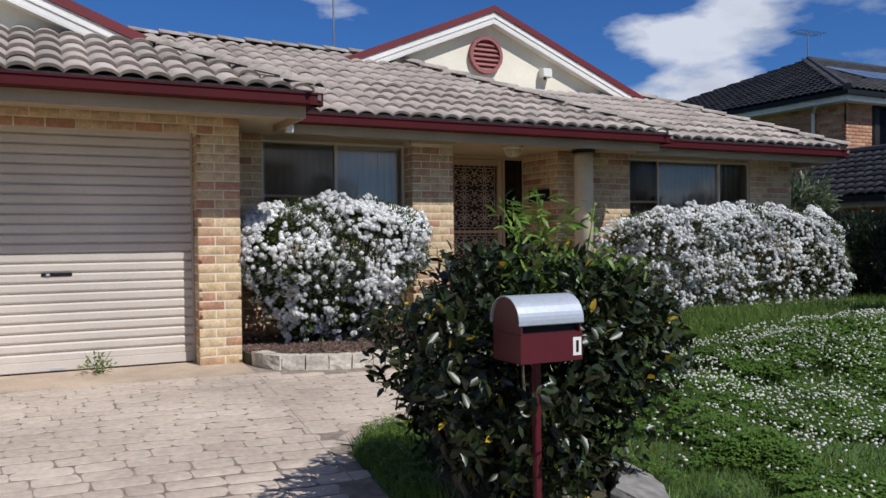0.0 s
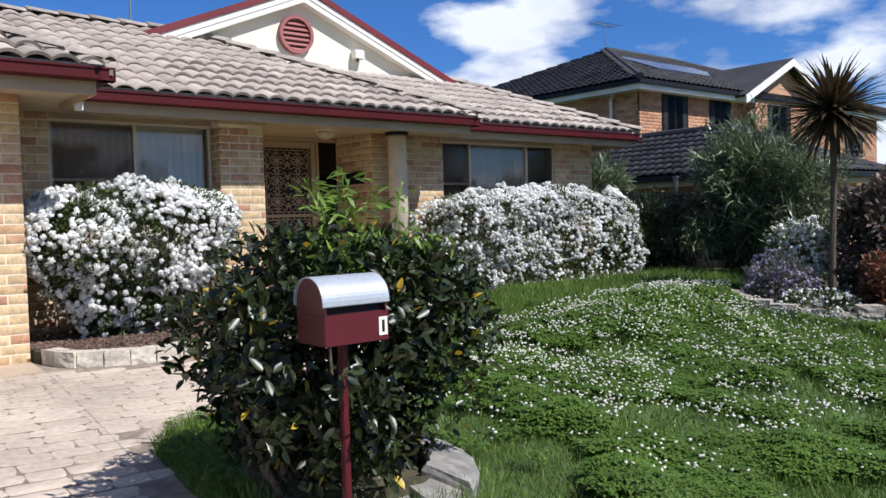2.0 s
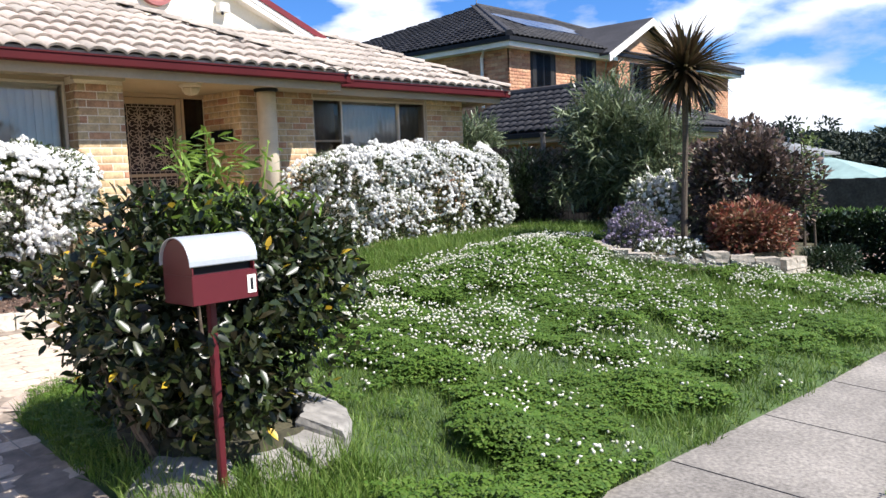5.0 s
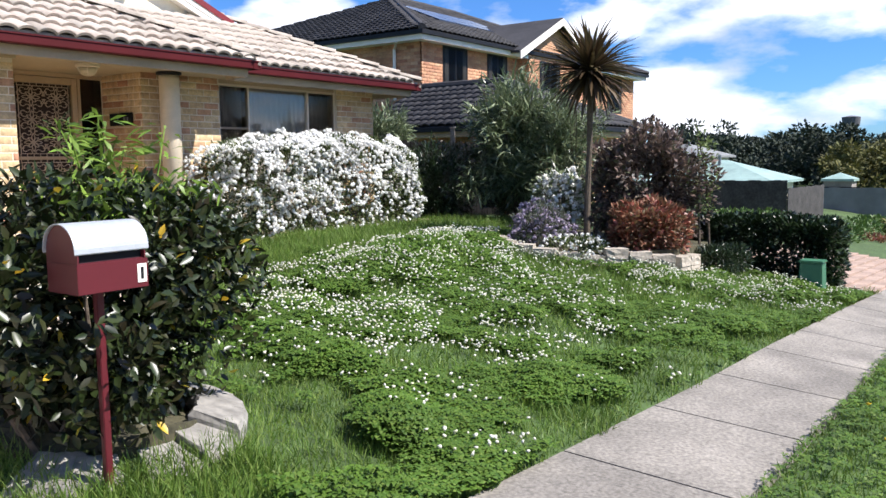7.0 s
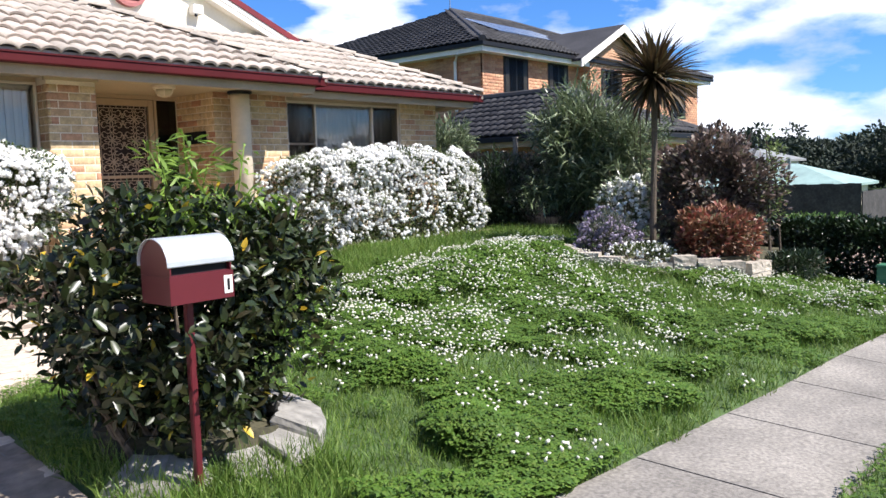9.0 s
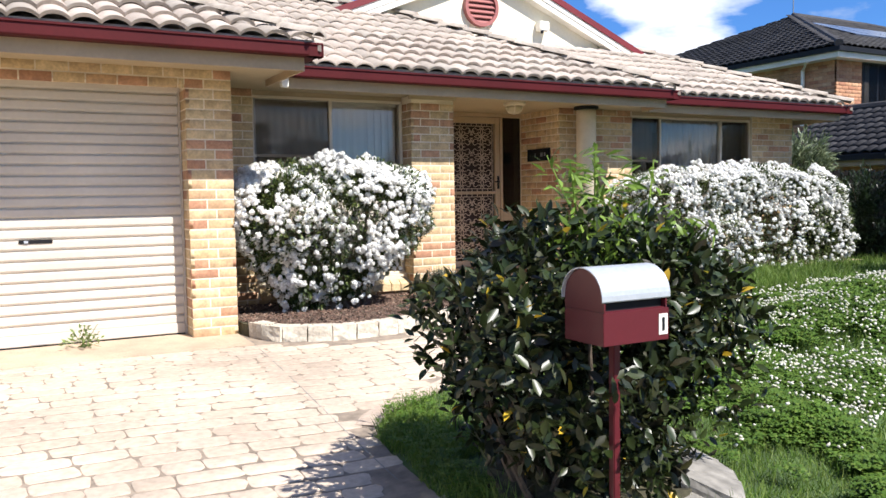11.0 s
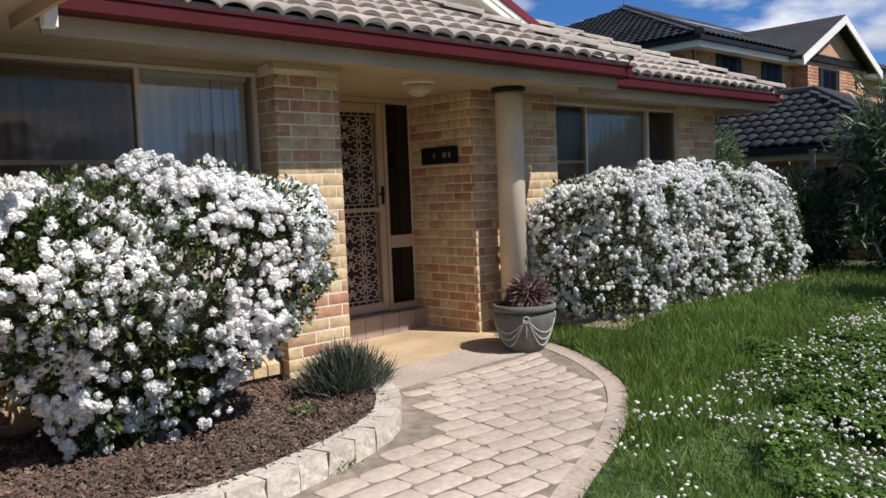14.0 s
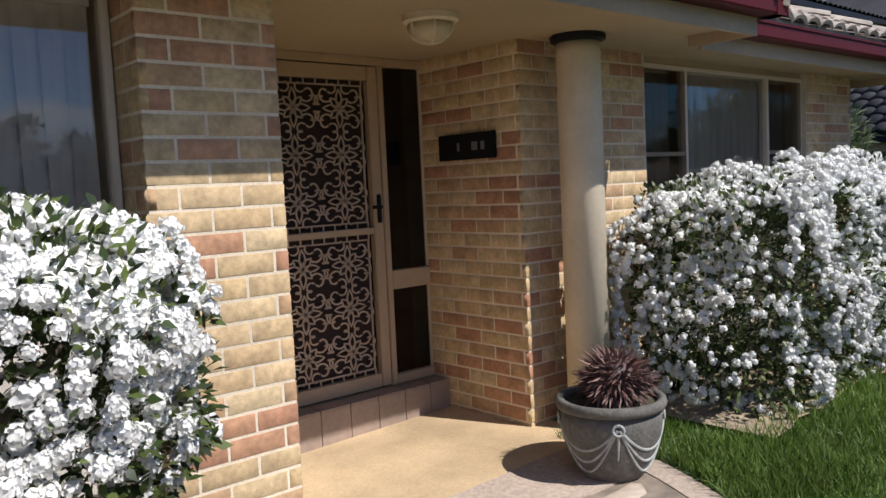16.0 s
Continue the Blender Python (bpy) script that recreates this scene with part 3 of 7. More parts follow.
CLOVER, BALL = clover_shape(), ball_shape()


def box_crown(n, x0, x1, y0, y1, z0, z1, depth=0.2, power=4.0, rough=0.08, seed=0, taper=0.0, lean_to=0.5):
    """Points in the outer shell of a rounded, uneven block, with their outward directions."""
    r = np.random.default_rng(seed)
    d = r.normal(size=(n, 3))
    d[:, 2] += 0.15
    c = np.array([(x0 + x1) / 2, (y0 + y1) / 2, (z0 + z1) / 2])
    h = np.array([x1 - x0, y1 - y0, z1 - z0]) / 2
    # spread evenly over the block's faces before rounding it off
    s = r.uniform(-1, 1, size=(n, 3))
    area = np.array([h[1] * h[2], h[0] * h[2], h[0] * h[1]])
    side = r.choice(3, size=n, p=area / area.sum())
    s[np.arange(n), side] = np.sign(r.normal(size=n))
    norm = (np.abs(s) ** power).sum(1, keepdims=True) ** (1 / power)
    s = s / norm
    out = np.sign(s) * np.abs(s) ** (power - 1) / h
    out /= np.linalg.norm(out, axis=1, keepdims=True)
    p = c + s * h
    wave = np.array([noise.noise(Vector(q * 2.3) + Vector((seed, 0, 0))) + 0.6 * noise.noise(Vector(q * 6.0)) for q in p])
    h_ = np.clip((p[:, 2] - z0) / (z1 - z0) / 0.62, 0, 1)
    shrink = 1 - taper * (1 - h_) ** 1.3
    anchor = np.array([x0 + lean_to * (x1 - x0), c[1]])
    p[:, :2] = anchor + (p[:, :2] - anchor) * shrink[:, None]
    p = p + out * (rough * wave[:, None] - depth * (r.random(n) ** 2.2)[:, None])
    return p, out


def lean_turns(out, lean, droop=0.0):
    """Turns for leaves whose x axes point outward (out) with some scatter."""
    n = len(out)
    x = out + lean * rng.normal(size=(n, 3))
    x[:, 2] -= droop
    x /= np.linalg.norm(x, axis=1, keepdims=True)
    a = np.tile([0, 0, 1.0], (n, 1)) + 0.5 * rng.normal(size=(n, 3))
    y = np.cross(a, x)
    y /= np.linalg.norm(y, axis=1, keepdims=True)
    return np.stack([x, y, np.cross(x, y)], -1)


# ---- the lie of the land ----
def smooth01(t):
    t = min(max(t, 0.0), 1.0)
    return t * t * (3 - 2 * t)


def land(x, y):
    s = smooth01(y / 8.5)
    front = -0.1 - 0.052 * min(max(x, -30), 45)
    house = 0.2 + 0.17 * smooth01((x - 5.6) / 2.2) - 0.05 * max(0.0, min(x, 34) - 11)
    z = front * (1 - s) + house * s
    if x > 1.2:
        z += 0.2 * smooth01((x - 1.2) / 0.65) * math.exp(-(((x - 2.15) / 0.75) ** 2 + ((y - 3.75) / 0.75) ** 2))
    return z


DRIVE_KNOTS = [(1.5, -4.0), (1.5, 2.6), (1.52, 3.6), (1.57, 4.2), (1.75, 5.25), (2.4, 5.72), (3.6, 6.42), (4.8, 6.95), (5.58, 7.47), (6.0, 8.02), (6.27, 8.62), (6.36, 9.14)]
DRIVE_EDGE = []
for k in range(len(DRIVE_KNOTS) - 1):
    q0, q1, q2, q3 = (Vector(DRIVE_KNOTS[min(max(k + o, 0), len(DRIVE_KNOTS) - 1)]) for o in (-1, 0, 1, 2))
    for i in range(5 if k > 2 else 1):
        t = i / 5
        q = 0.5 * (2 * q1 + (q2 - q0) * t + (2 * q0 - 5 * q1 + 4 * q2 - q3) * t * t + (3 * q1 - q0 - 3 * q2 + q3) * t ** 3)
        DRIVE_EDGE.append((q.x, q.y))
DRIVE_EDGE.append(DRIVE_KNOTS[-1])
BED_EDGE = [(1.74, 8.12), (1.84, 7.78), (2.02, 7.61), (2.53, 7.46), (3.19, 7.58), (3.74, 7.79), (4.06, 8.08), (4.28, 8.43), (4.36, 8.72), (4.40, 9.02)]


def curve_x(points, y):
    for (xa, ya), (xb, yb) in zip(points, points[1:]):
        if ya <= y <= yb:
            return xa + (xb - xa) * (y - ya) / max(1e-6, yb - ya)
    return points[-1][0] if y > points[-1][1] else points[0][0]


def in_bed(x, y):
    if x < 1.72 or x > 4.62 or y > 9.22:
        return False
    for (xa, ya), (xb, yb) in zip(BED_EDGE, BED_EDGE[1:]):
        if xa <= x <= xb:
            return y > ya + (yb - ya) * (x - xa) / max(1e-6, xb - xa)
    return x < 1.74 and y > 8.12


def on_drive(x, y):
    return y <= 9.14 and x < curve_x(DRIVE_EDGE, y) and not (y > 8.19 and x < 1.72) and not in_bed(x, y)


def path_south(x):
    return 1.36 - 0.004 * (x - 3)


def path_north(x):
    return 2.34 - 0.03 * (x - 2.6)


def ground_z(x, y):
    """The lawn's height; sunk a little under paving."""
    z = land(x, y)
    if on_drive(x, y) or (x > 1.4 and path_south(x) - 0.03 < y < path_north(x) + 0.03 and x < 26):
        z -= 0.06
    return z


def land_sheet():
    xs = np.concatenate([np.linspace(-400, -8, 14), np.linspace(-7, 16, 150), np.linspace(17, 60, 30), np.linspace(70, 900, 16)])
    ys = np.concatenate([np.linspace(-400, -8, 12), np.linspace(-7, 13, 130), np.linspace(14, 50, 20), np.linspace(60, 900, 14)])
    X, Y = np.meshgrid(xs, ys, indexing="ij")
    Z = np.array([[ground_z(x, y) for y in ys] for x in xs])
    v = np.stack([X, Y, Z], -1).reshape(-1, 3)
    n = len(ys)
    i, j = np.meshgrid(np.arange(len(xs) - 1), np.arange(n - 1), indexing="ij")
    a = (i * n + j).ravel()
    f = np.stack([a, a + n, a + n + 1, a + 1], -1)
    return array_mesh("ground", v, f, True)


ground = tagged(link_mesh("ground", land_sheet(), M["turf"]), "sloping green front lawn and verge", "ground", kind="structure")


# ---- paving ----
def strip_sheet(name, x_of, y0, y1, x_left, lift, step=0.15, columns=24):
    ys = np.arange(y0, y1 + 1e-6, step)
    v, f = [], []
    for y in ys:
        xr = x_of(y)
        for k in range(columns + 1):
            x = x_left + (xr - x_left) * k / columns
            v.append((x, y, land(x, y) + lift))
    n = columns + 1
    for i in range(len(ys) - 1):
        for k in range(columns):
            a = i * n + k
            f.append((a, a + 1, a + n + 1, a + n))
    return array_mesh(name, v, f, True)


driveway = tagged(link_mesh("driveway", strip_sheet("driveway", lambda y: curve_x(DRIVE_EDGE, y), -4.0, 9.14, -5.0, -0.006), M["joint"]),
                  "pinkish stamped concrete driveway curving to the porch", "driveway", kind="structure")


def flat_sheet(name, ring, lift, mat, label, parent=None):
    bm = bmesh.new()
    slab(bm, [(x, y, land(x, y) + lift) for x, y in ring], 0.12)
    ob = part(name, bm, mat, parent)
    return tagged(ob, label, "paving", kind="structure") if parent is None else tagged(ob, label)


garage_apron = flat_sheet("garage_apron", [(-4.0, 7.66), (1.70, 7.62), (1.72, 8.50), (-4.0, 8.50)], 0.004, M["apron"], "plain tan concrete strip at the garage door")
porch_slab = flat_sheet("porch_floor", [(4.40, 9.17), (5.3, 9.18), (6.12, 9.15), (6.42, 9.16), (6.42, 10.5), (4.40, 10.5)], 0.006, M["porch"], "plain tan concrete porch floor")

flat_sheet("path_plain", [(4.46, 8.64), (5.0, 8.68), (5.6, 8.74), (6.20, 8.66), (6.36, 9.155), (4.46, 9.16)], 0.001, M["concrete"], "plain pinkish concrete before the porch", driveway)
# plain border along the lawn
v, f = [], []
border = [q for q in DRIVE_EDGE if q[1] > 5.2]
for i, (x, y) in enumerate(border):
    a, b = border[max(i - 1, 0)], border[min(i + 1, len(border) - 1)]
    d = Vector((b[0] - a[0], b[1] - a[1])).normalized()
    for off in (0.0, 0.135):
        qx, qy = x - d.y * off, y + d.x * off
        v.append((qx, qy, land(qx, qy) + 0.002))
f = [(2 * i, 2 * i + 2, 2 * i + 3, 2 * i + 1) for i in range(len(border) - 1)]
link_mesh("border", array_mesh("border", v, f), M["concrete"], driveway, "plain pinkish concrete border")

# saw cut from the pier down the drive
v = []
for i in range(23):
    y = 8.0 - 0.16 * i
    x = 1.725 - 0.062 * (8.0 - y)
    v += [(x - 0.0035, y, land(x, y) - 0.001), (x + 0.0035, y, land(x, y) - 0.001)]
link_mesh("saw_cut", array_mesh("saw_cut", v, [(2 * i, 2 * i + 2, 2 * i + 3, 2 * i + 1) for i in range(22)]), M["stone"], driveway, "dark control joint cut")

# footpath slabs, each cast between dark joints
footpath = tagged(new("footpath"), "worn grey concrete footpath with dark joints", "footpath", kind="structure")
px = 1.54
for k in range(19):
    nx = 2.64 + 1.2 * k
    bm = bmesh.new()
    ring = []
    for x in np.linspace(px + 0.008, nx - 0.008, 4):
        ring.append((x, path_north(x), land(x, 2.3) + 0.008))
    for x in np.linspace(nx - 0.008, px + 0.008, 4):
        ring.append((x, path_south(x), land(x, 1.4) + 0.012))
    slab(bm, ring, 0.1)
    part("slab", bm, M["footpath"], footpath)
    px = nx


# ---- brickwork ----
def chamfered_unit(chamfer_x, chamfer_z):
    """A unit block in x and z, depth 1 towards +y from the face at y = 0, its front edges rounded off."""
    v = [(-.5, .04, -.5), (.5, .04, -.5), (.5, .04, .5), (-.5, .04, .5),
         (-.5 + chamfer_x, 0, -.5 + chamfer_z), (.5 - chamfer_x, 0, -.5 + chamfer_z), (.5 - chamfer_x, 0, .5 - chamfer_z), (-.5 + chamfer_x, 0, .5 - chamfer_z),
         (-.5, 1, -.5), (.5, 1, -.5), (.5, 1, .5), (-.5, 1, .5)]
    f = [(4, 5, 6, 7)] + [(i, (i + 1) % 4, 4 + (i + 1) % 4, 4 + i) for i in range(4)] + [(8 + i, 8 + (i + 1) % 4, (i + 1) % 4, i) for i in range(4)]
    return v, f


BRICK_V, BRICK_F = chamfered_unit(0.005, 0.016)
brick_mesh = array_mesh("brick", BRICK_V, BRICK_F)
brick_mesh.materials.append(M["brick"])
COURSE, BRICK_L, FOOT = 0.086, 0.24, 0.19


def brick_face(wall, x, y, length, z0, z1, turn, shift=0.0, half=0.12):
    """Lays brick pieces over a wall's face from (x, y) along the wall. turn: degrees about z; 0 faces -y."""
    r = random.Random(hash((round(x, 2), round(y, 2), round(z0, 2))) % 9999)
    c, s = math.cos(radians(turn)), math.sin(radians(turn))
    k0, k1 = round((z0 - FOOT) / COURSE), round((z1 - FOOT) / COURSE)
    for k in range(k0, k1):
        zc = FOOT + (k + 0.5) * COURSE
        u = -((k % 2) * half + shift) % BRICK_L - BRICK_L
        while u < length:
            a, b = max(u + 0.006, 0.0055), min(u + BRICK_L - 0.006, length - 0.0055)
            u += BRICK_L
            if b - a < 0.035:
                continue
            m = (a + b) / 2
            ob = new("brick", brick_mesh)
            ob.parent = wall
            proud = -0.0055 + r.uniform(-0.0008, 0.0008)
            ob.location = (x + c * m + s * proud, y + s * m - c * proud, zc)
            ob.rotation_euler = (0, 0, radians(turn + r.uniform(-0.15, 0.15)))
            ob.scale = (b - a, 0.03, 0.0735 + r.uniform(-0.0015, 0.0015))


def wall(name, x0, x1, y0, y1, z0, z1, label, mat=None):
    return tagged(boxed(name, mat or M["mortar"], None, x0, x1, y0, y1, z0, z1), label, "wall", kind="structure")


Z0, ZT = 0.12, 2.52
wall_garage = wall("wall_garage_pier", 1.328, 1.712, 8.198, 8.52, Z0, ZT, "cream brick pier beside the garage door")
wall_garage_side = wall("wall_garage_side", 1.50, 1.712, 8.522, 9.35, Z0, ZT, "cream brick side wall of the garage")
wall_lintel = wall("wall_garage_lintel", -1.25, 1.327, 8.198, 8.52, 2.374, ZT, "cream brick band over the garage door")
wall_left = wall("wall_garage_left", -6.0, -1.252, 8.198, 8.56, Z0, ZT, "cream brick garage wall")
wall_one = wall("wall_front_strip", 1.714, 2.19, 9.228, 9.40, Z0, ZT, "cream brick strip beside the wide window")
wall_under = wall("wall_under_window", 2.191, 3.899, 9.228, 9.40, Z0, 0.53, "cream brick below the wide window")
wall_pier = wall("wall_porch_pier", 3.908, 4.437, 9.078, 10.5, Z0, 2.50, "cream brick pier of the porch")
wall_side = wall("wall_porch_side", 6.258, 6.50, 9.53, 10.60, Z0, ZT, "cream brick side wall of the porch")
wall_two = wall("wall_front_two", 6.502, 7.47, 9.528, 9.75, Z0, ZT, "cream brick wall behind the column")
wall_three = wall("wall_front_right", 9.81, 10.70, 9.528, 9.75, Z0 - 0.3, ZT, "cream brick wall at the house corner")
wall_below_two = wall("wall_below_window_two", 7.472, 9.808, 9.54, 9.75, Z0 - 0.2, 1.02, "cream brick below the bedroom window")
wall("wall_east", 10.50, 10.70, 9.752, 15.0, -0.2, ZT, "cream brick side wall", M["brick"])
wall("wall_rear", -6.0, 10.70, 15.01, 15.2, -0.2, ZT, "plain rear wall", M["room"])
wall("wall_west", -6.2, -6.0, 8.2, 15.0, -0.2, ZT, "plain side wall", M["room"])
wall("wall_inner_front", 1.5, 4.6, 13.2, 13.3, 0.1, ZT, "plain inner room wall", M["room"])
wall("wall_inner_two", 6.55, 10.49, 13.2, 13.3, 0.1, ZT, "plain inner room wall", M["room"])
wall("wall_inner_hall", 4.45, 6.55, 12.2, 12.3, 0.1, ZT, "plain inner hall wall", M["room"])
wall("wall_inner_side", 4.3, 4.45, 10.52, 13.2, 0.1, ZT, "plain inner room wall", M["room"])
wall("wall_inner_side_two", 6.36, 6.5, 10.62, 13.2, 0.1, ZT, "plain inner room wall", M["room"])
boxed("floor_inside", M["room"], None, -5.9, 10.49, 10.56, 14.99, 0.10, 0.3)
tagged(bpy.data.objects["floor_inside"], "dim floor inside the house", "floor", kind="structure")

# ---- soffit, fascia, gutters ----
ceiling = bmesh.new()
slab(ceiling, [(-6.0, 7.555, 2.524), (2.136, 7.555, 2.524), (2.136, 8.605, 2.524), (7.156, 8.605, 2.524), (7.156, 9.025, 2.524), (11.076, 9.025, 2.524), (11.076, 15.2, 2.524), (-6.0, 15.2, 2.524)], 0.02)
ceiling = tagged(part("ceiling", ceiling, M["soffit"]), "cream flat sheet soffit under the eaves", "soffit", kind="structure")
eave_runs = [("x", -6.0, 2.28, 7.41), ("y", 7.412, 8.44, 2.28), ("x", 2.282, 7.30, 8.46), ("y", 8.462, 8.86, 7.30), ("x", 7.302, 11.22, 8.88), ("y", 8.882, 15.2, 11.22)]
gutters = tagged(new("gutter"), "maroon painted metal gutter along the eaves", "gutter", kind="structure")
fascias = tagged(new("fascia"), "beige painted fascia board under the gutter", "fascia", kind="structure")


def gutter_run(axis, a, b, c):
    """A quad gutter with a rolled lip; c is the outer face."""
    prof = [(0.0, 0.0), (-0.105, 0.0), (-0.112, 0.012), (-0.112, 0.088), (-0.124, 0.092), (-0.124, 0.108), (-0.104, 0.108), (-0.104, 0.012), (-0.006, 0.012), (0.0, 0.10)]
    bm = bmesh.new()
    rings = []
    for t in (a, b):
        ring = []
        for o, z in prof:
            base = 2.548 if c in (7.41, 2.28) else 2.538
            q = (t, c + 0.118 + o, base + z * 0.98) if axis == "x" else (c - 0.118 - o, t, base + z * 0.98)
            ring.append(bm.verts.new(q))
        rings.append(ring)
    for i in range(len(prof)):
        j = (i + 1) % len(prof)
        bm.faces.new((rings[0][i], rings[0][j], rings[1][j], rings[1][i]))
    bm.faces.new(rings[0])
    bm.faces.new(rings[1][::-1])
    part("gutter_run", bm, M["red"], gutters)


for axis, a, b, c in eave_runs:
    gutter_run(axis, a, b, c)
    if axis == "x":
        boxed("fascia_board", M["fascia"], fascias, a, b - 0.118, c + 0.12, c + 0.142, 2.44, 2.63)
    else:
        boxed("fascia_board", M["fascia"], fascias, c - 0.142, c - 0.12, a + 0.145, b + 0.14, 2.44, 2.63)
for x, y0, y1 in ((2.28, 7.41, 7.52), (7.30, 8.46, 8.57), (11.22, 8.88, 8.99)):
    boxed("gutter_stop", M["red"], gutters, x - 0.004, x + 0.006, y0, y1, 2.54, 2.644)

# ---- roof ----
PITCH = 0.45
SLOPE = math.atan(PITCH)
TILE_W, TILE_L = 0.2, 0.32


def tile_shape():
    """One roll of a concrete tile: x across, y up the slope, its nose at y = 0."""
    v, f = [], []
    xs = np.linspace(0, 1, 9)
    hs = [0.0, 0.024, 0.036, 0.042, 0.044, 0.041, 0.034, 0.020, 0.0]
    for y, lift in ((0.0, 0.040), (0.37, 0.0)):
        for x, h in zip(xs, hs):
            v.append((x * TILE_W, y, h + lift))
    for x, h in zip(xs, hs):
        v.append((x * TILE_W, 0.006, h + 0.010))
    for i in range(8):
        f += [(i, i + 1, 10 + i, 9 + i), (18 + i, 19 + i, i + 1, i)]
    return np.array(v), np.array(f)


TILE_V, TILE_F = tile_shape()
tile_mesh = array_mesh("roof_tile", TILE_V, TILE_F, False)
tile_mesh.polygons.foreach_set("use_smooth", np.array([i % 2 == 0 for i in range(len(TILE_F))]))
tile_mesh.materials.append(M["tile"])


def roof_plane(name, corner, along, uphill, width, rise, inside, label, single, deck, mats=("tile_far",), shape=None, size=(TILE_W, TILE_L), parent=None):
    """Tiles over a sloping plane. corner: the eave's start; along, uphill: horizontal directions; inside(x, y): whether the plane is there.
    single(x, y): whether a tile there is a piece of its own."""
    along, uphill = Vector((*along, 0)), Vector((*uphill, 0))
    up = (uphill * math.cos(SLOPE) + Vector((0, 0, math.sin(SLOPE)))).normalized()
    nor = along.cross(up)
    if nor.z < 0:
        nor = -nor
    turn = Matrix((along, up, nor)).transposed()
    flip = along.cross(up).z < 0
    bm = bmesh.new()
    slab(bm, [(q[0], q[1], corner[2] + PITCH * abs((q[0] - corner[0]) * uphill.x + (q[1] - corner[1]) * uphill.y) - 0.012) for q in deck], 0.05)
    if parent is None:
        roof = tagged(part(name, bm, M["hip"]), label, "roof", kind="structure")
    else:
        roof = part(name, bm, M["hip"] if mats[0] == "tile_far" else M[mats[0]], parent)
    rest = []
    rows = int(rise / math.cos(SLOPE) / size[1]) + 1
    r = random.Random(len(name) * 7 + int(width * 10))
    tv = TILE_V * np.array([size[0] / TILE_W, size[1] / TILE_L, 1.0])
    for j in range(rows):
        for i in range(int(width / size[0]) + 1):
            p = Vector(corner) + along * (i * size[0]) + up * (j * size[1] + 0.015)
            mid = p + along * (size[0] / 2) + up * (size[1] / 2)
            if not inside(mid.x, mid.y):
                continue
            q = p + nor * r.uniform(0, 0.006)
            if single(mid.x, mid.y) and not flip:
                ob = new("roof_tile", tile_mesh)
                ob.parent = roof
                ob.matrix_basis = Matrix.Translation(q) @ turn.to_4x4() @ pose(0, 0, 0, r.uniform(-0.5, 0.5), r.uniform(-0.6, 0.6), r.uniform(-0.3, 0.3))
            else:
                rest.append(np.array(q) + tv @ np.array(turn).T)
    if rest:
        V = np.concatenate(rest)
        F = (TILE_F[None] + (np.arange(len(rest)) * len(TILE_V))[:, None, None]).reshape(-1, 4)
        tagged(link_mesh("roof_tiles", array_mesh("roof_tiles", V, F), M[mats[0]], roof), kind="stuff")
    return roof


def caps(roof, a, b, mat, spacing=0.36, radius=0.105):
    """Half-round capping laid piece over piece from a up to b."""
    a, b = Vector(a), Vector(b)
    d = (b - a).normalized()
    side = d.cross(Vector((0, 0, 1))).normalized()
    up = side.cross(d)
    n = max(1, int((b - a).length / spacing))
    v, f = [], []
    for y, sc, lift in ((0, 1.12, 0.02), (0.42, 0.95, 0.0)):
        for k in range(9):
            t = math.pi * k / 8
            v.append((sc * radius * math.cos(t), y, sc * radius * 0.55 * math.sin(t) + lift))
    for k in range(9):
        t = math.pi * k / 8
        v.append((0.95 * radius * math.cos(t), 0.0, 0.55 * radius * 0.95 * math.sin(t) - 0.01))
    for k in range(8):
        f += [(k, k + 1, 10 + k, 9 + k), (18 + k, 19 + k, k + 1, k)]
    me = array_mesh("ridge_tile", v, f, False)
    me.materials.append(mat)
    r = random.Random(int(a.x * 100))
    for i in range(n + 1):
        ob = new("ridge_tile", me)
        ob.parent = roof
        p = a + d * (i * (b - a).length / (n + 0.6)) + up * 0.035
        ob.matrix_basis = Matrix.Translation(p) @ Matrix((side, d, up)).transposed().to_4x4() @ pose(0, 0, 0, r.uniform(-1, 1), r.uniform(-2, 2), r.uniform(-1.5, 1.5))


EZ = 2.632
never = lambda x, y: False
DECK = 0.11  # the deck stops short of the gutter
roof_main = roof_plane("roof_main", (-0.8, 8.44, EZ), (1, 0), (0, 1), 8.1, 2.85,
                       lambda x, y: x + y > 10.62 and x + y * 1.0 < 15.82 and y < 11.25 or (x + y > 10.62 and y < 11.25 and x - 7.3 < -(y - 8.44) * 0.96),
                       "weathered grey-brown concrete tile roof over the porch", lambda x, y: 3.3 < x and y < 10.0,
                       [(2.26 - DECK, 8.44 + DECK), (7.28 - DECK, 8.44 + DECK), (4.50, 11.25), (-0.55, 11.25)])
roof_garage = roof_plane("roof_garage", (-5.0, 7.39, EZ + 0.01), (1, 0), (0, 1), 7.3, 2.0,
                         lambda x, y: y < 8.75 and x < 2.26 - (y - 7.39) * 0.97,
                         "weathered grey-brown concrete tile roof over the garage", lambda x, y: -0.9 < x,
                         [(-5.0, 7.39 + DECK), (2.26 - DECK, 7.39 + DECK), (1.0, 8.76), (-5.0, 8.76)])
roof_right = roof_plane("roof_right", (4.6, 8.86, EZ), (1, 0), (0, 1), 6.8, 2.4,
                        lambda x, y: x + y > 15.95 and y < 11.02 and x < 11.2 - (y - 8.86) * 0.97,
                        "weathered grey-brown concrete tile roof over the bedroom", lambda x, y: y < 9.7,
                        [(7.26 - DECK, 8.86 + DECK), (11.2 - DECK, 8.86 + DECK), (9.0, 11.06), (5.06, 11.06)])
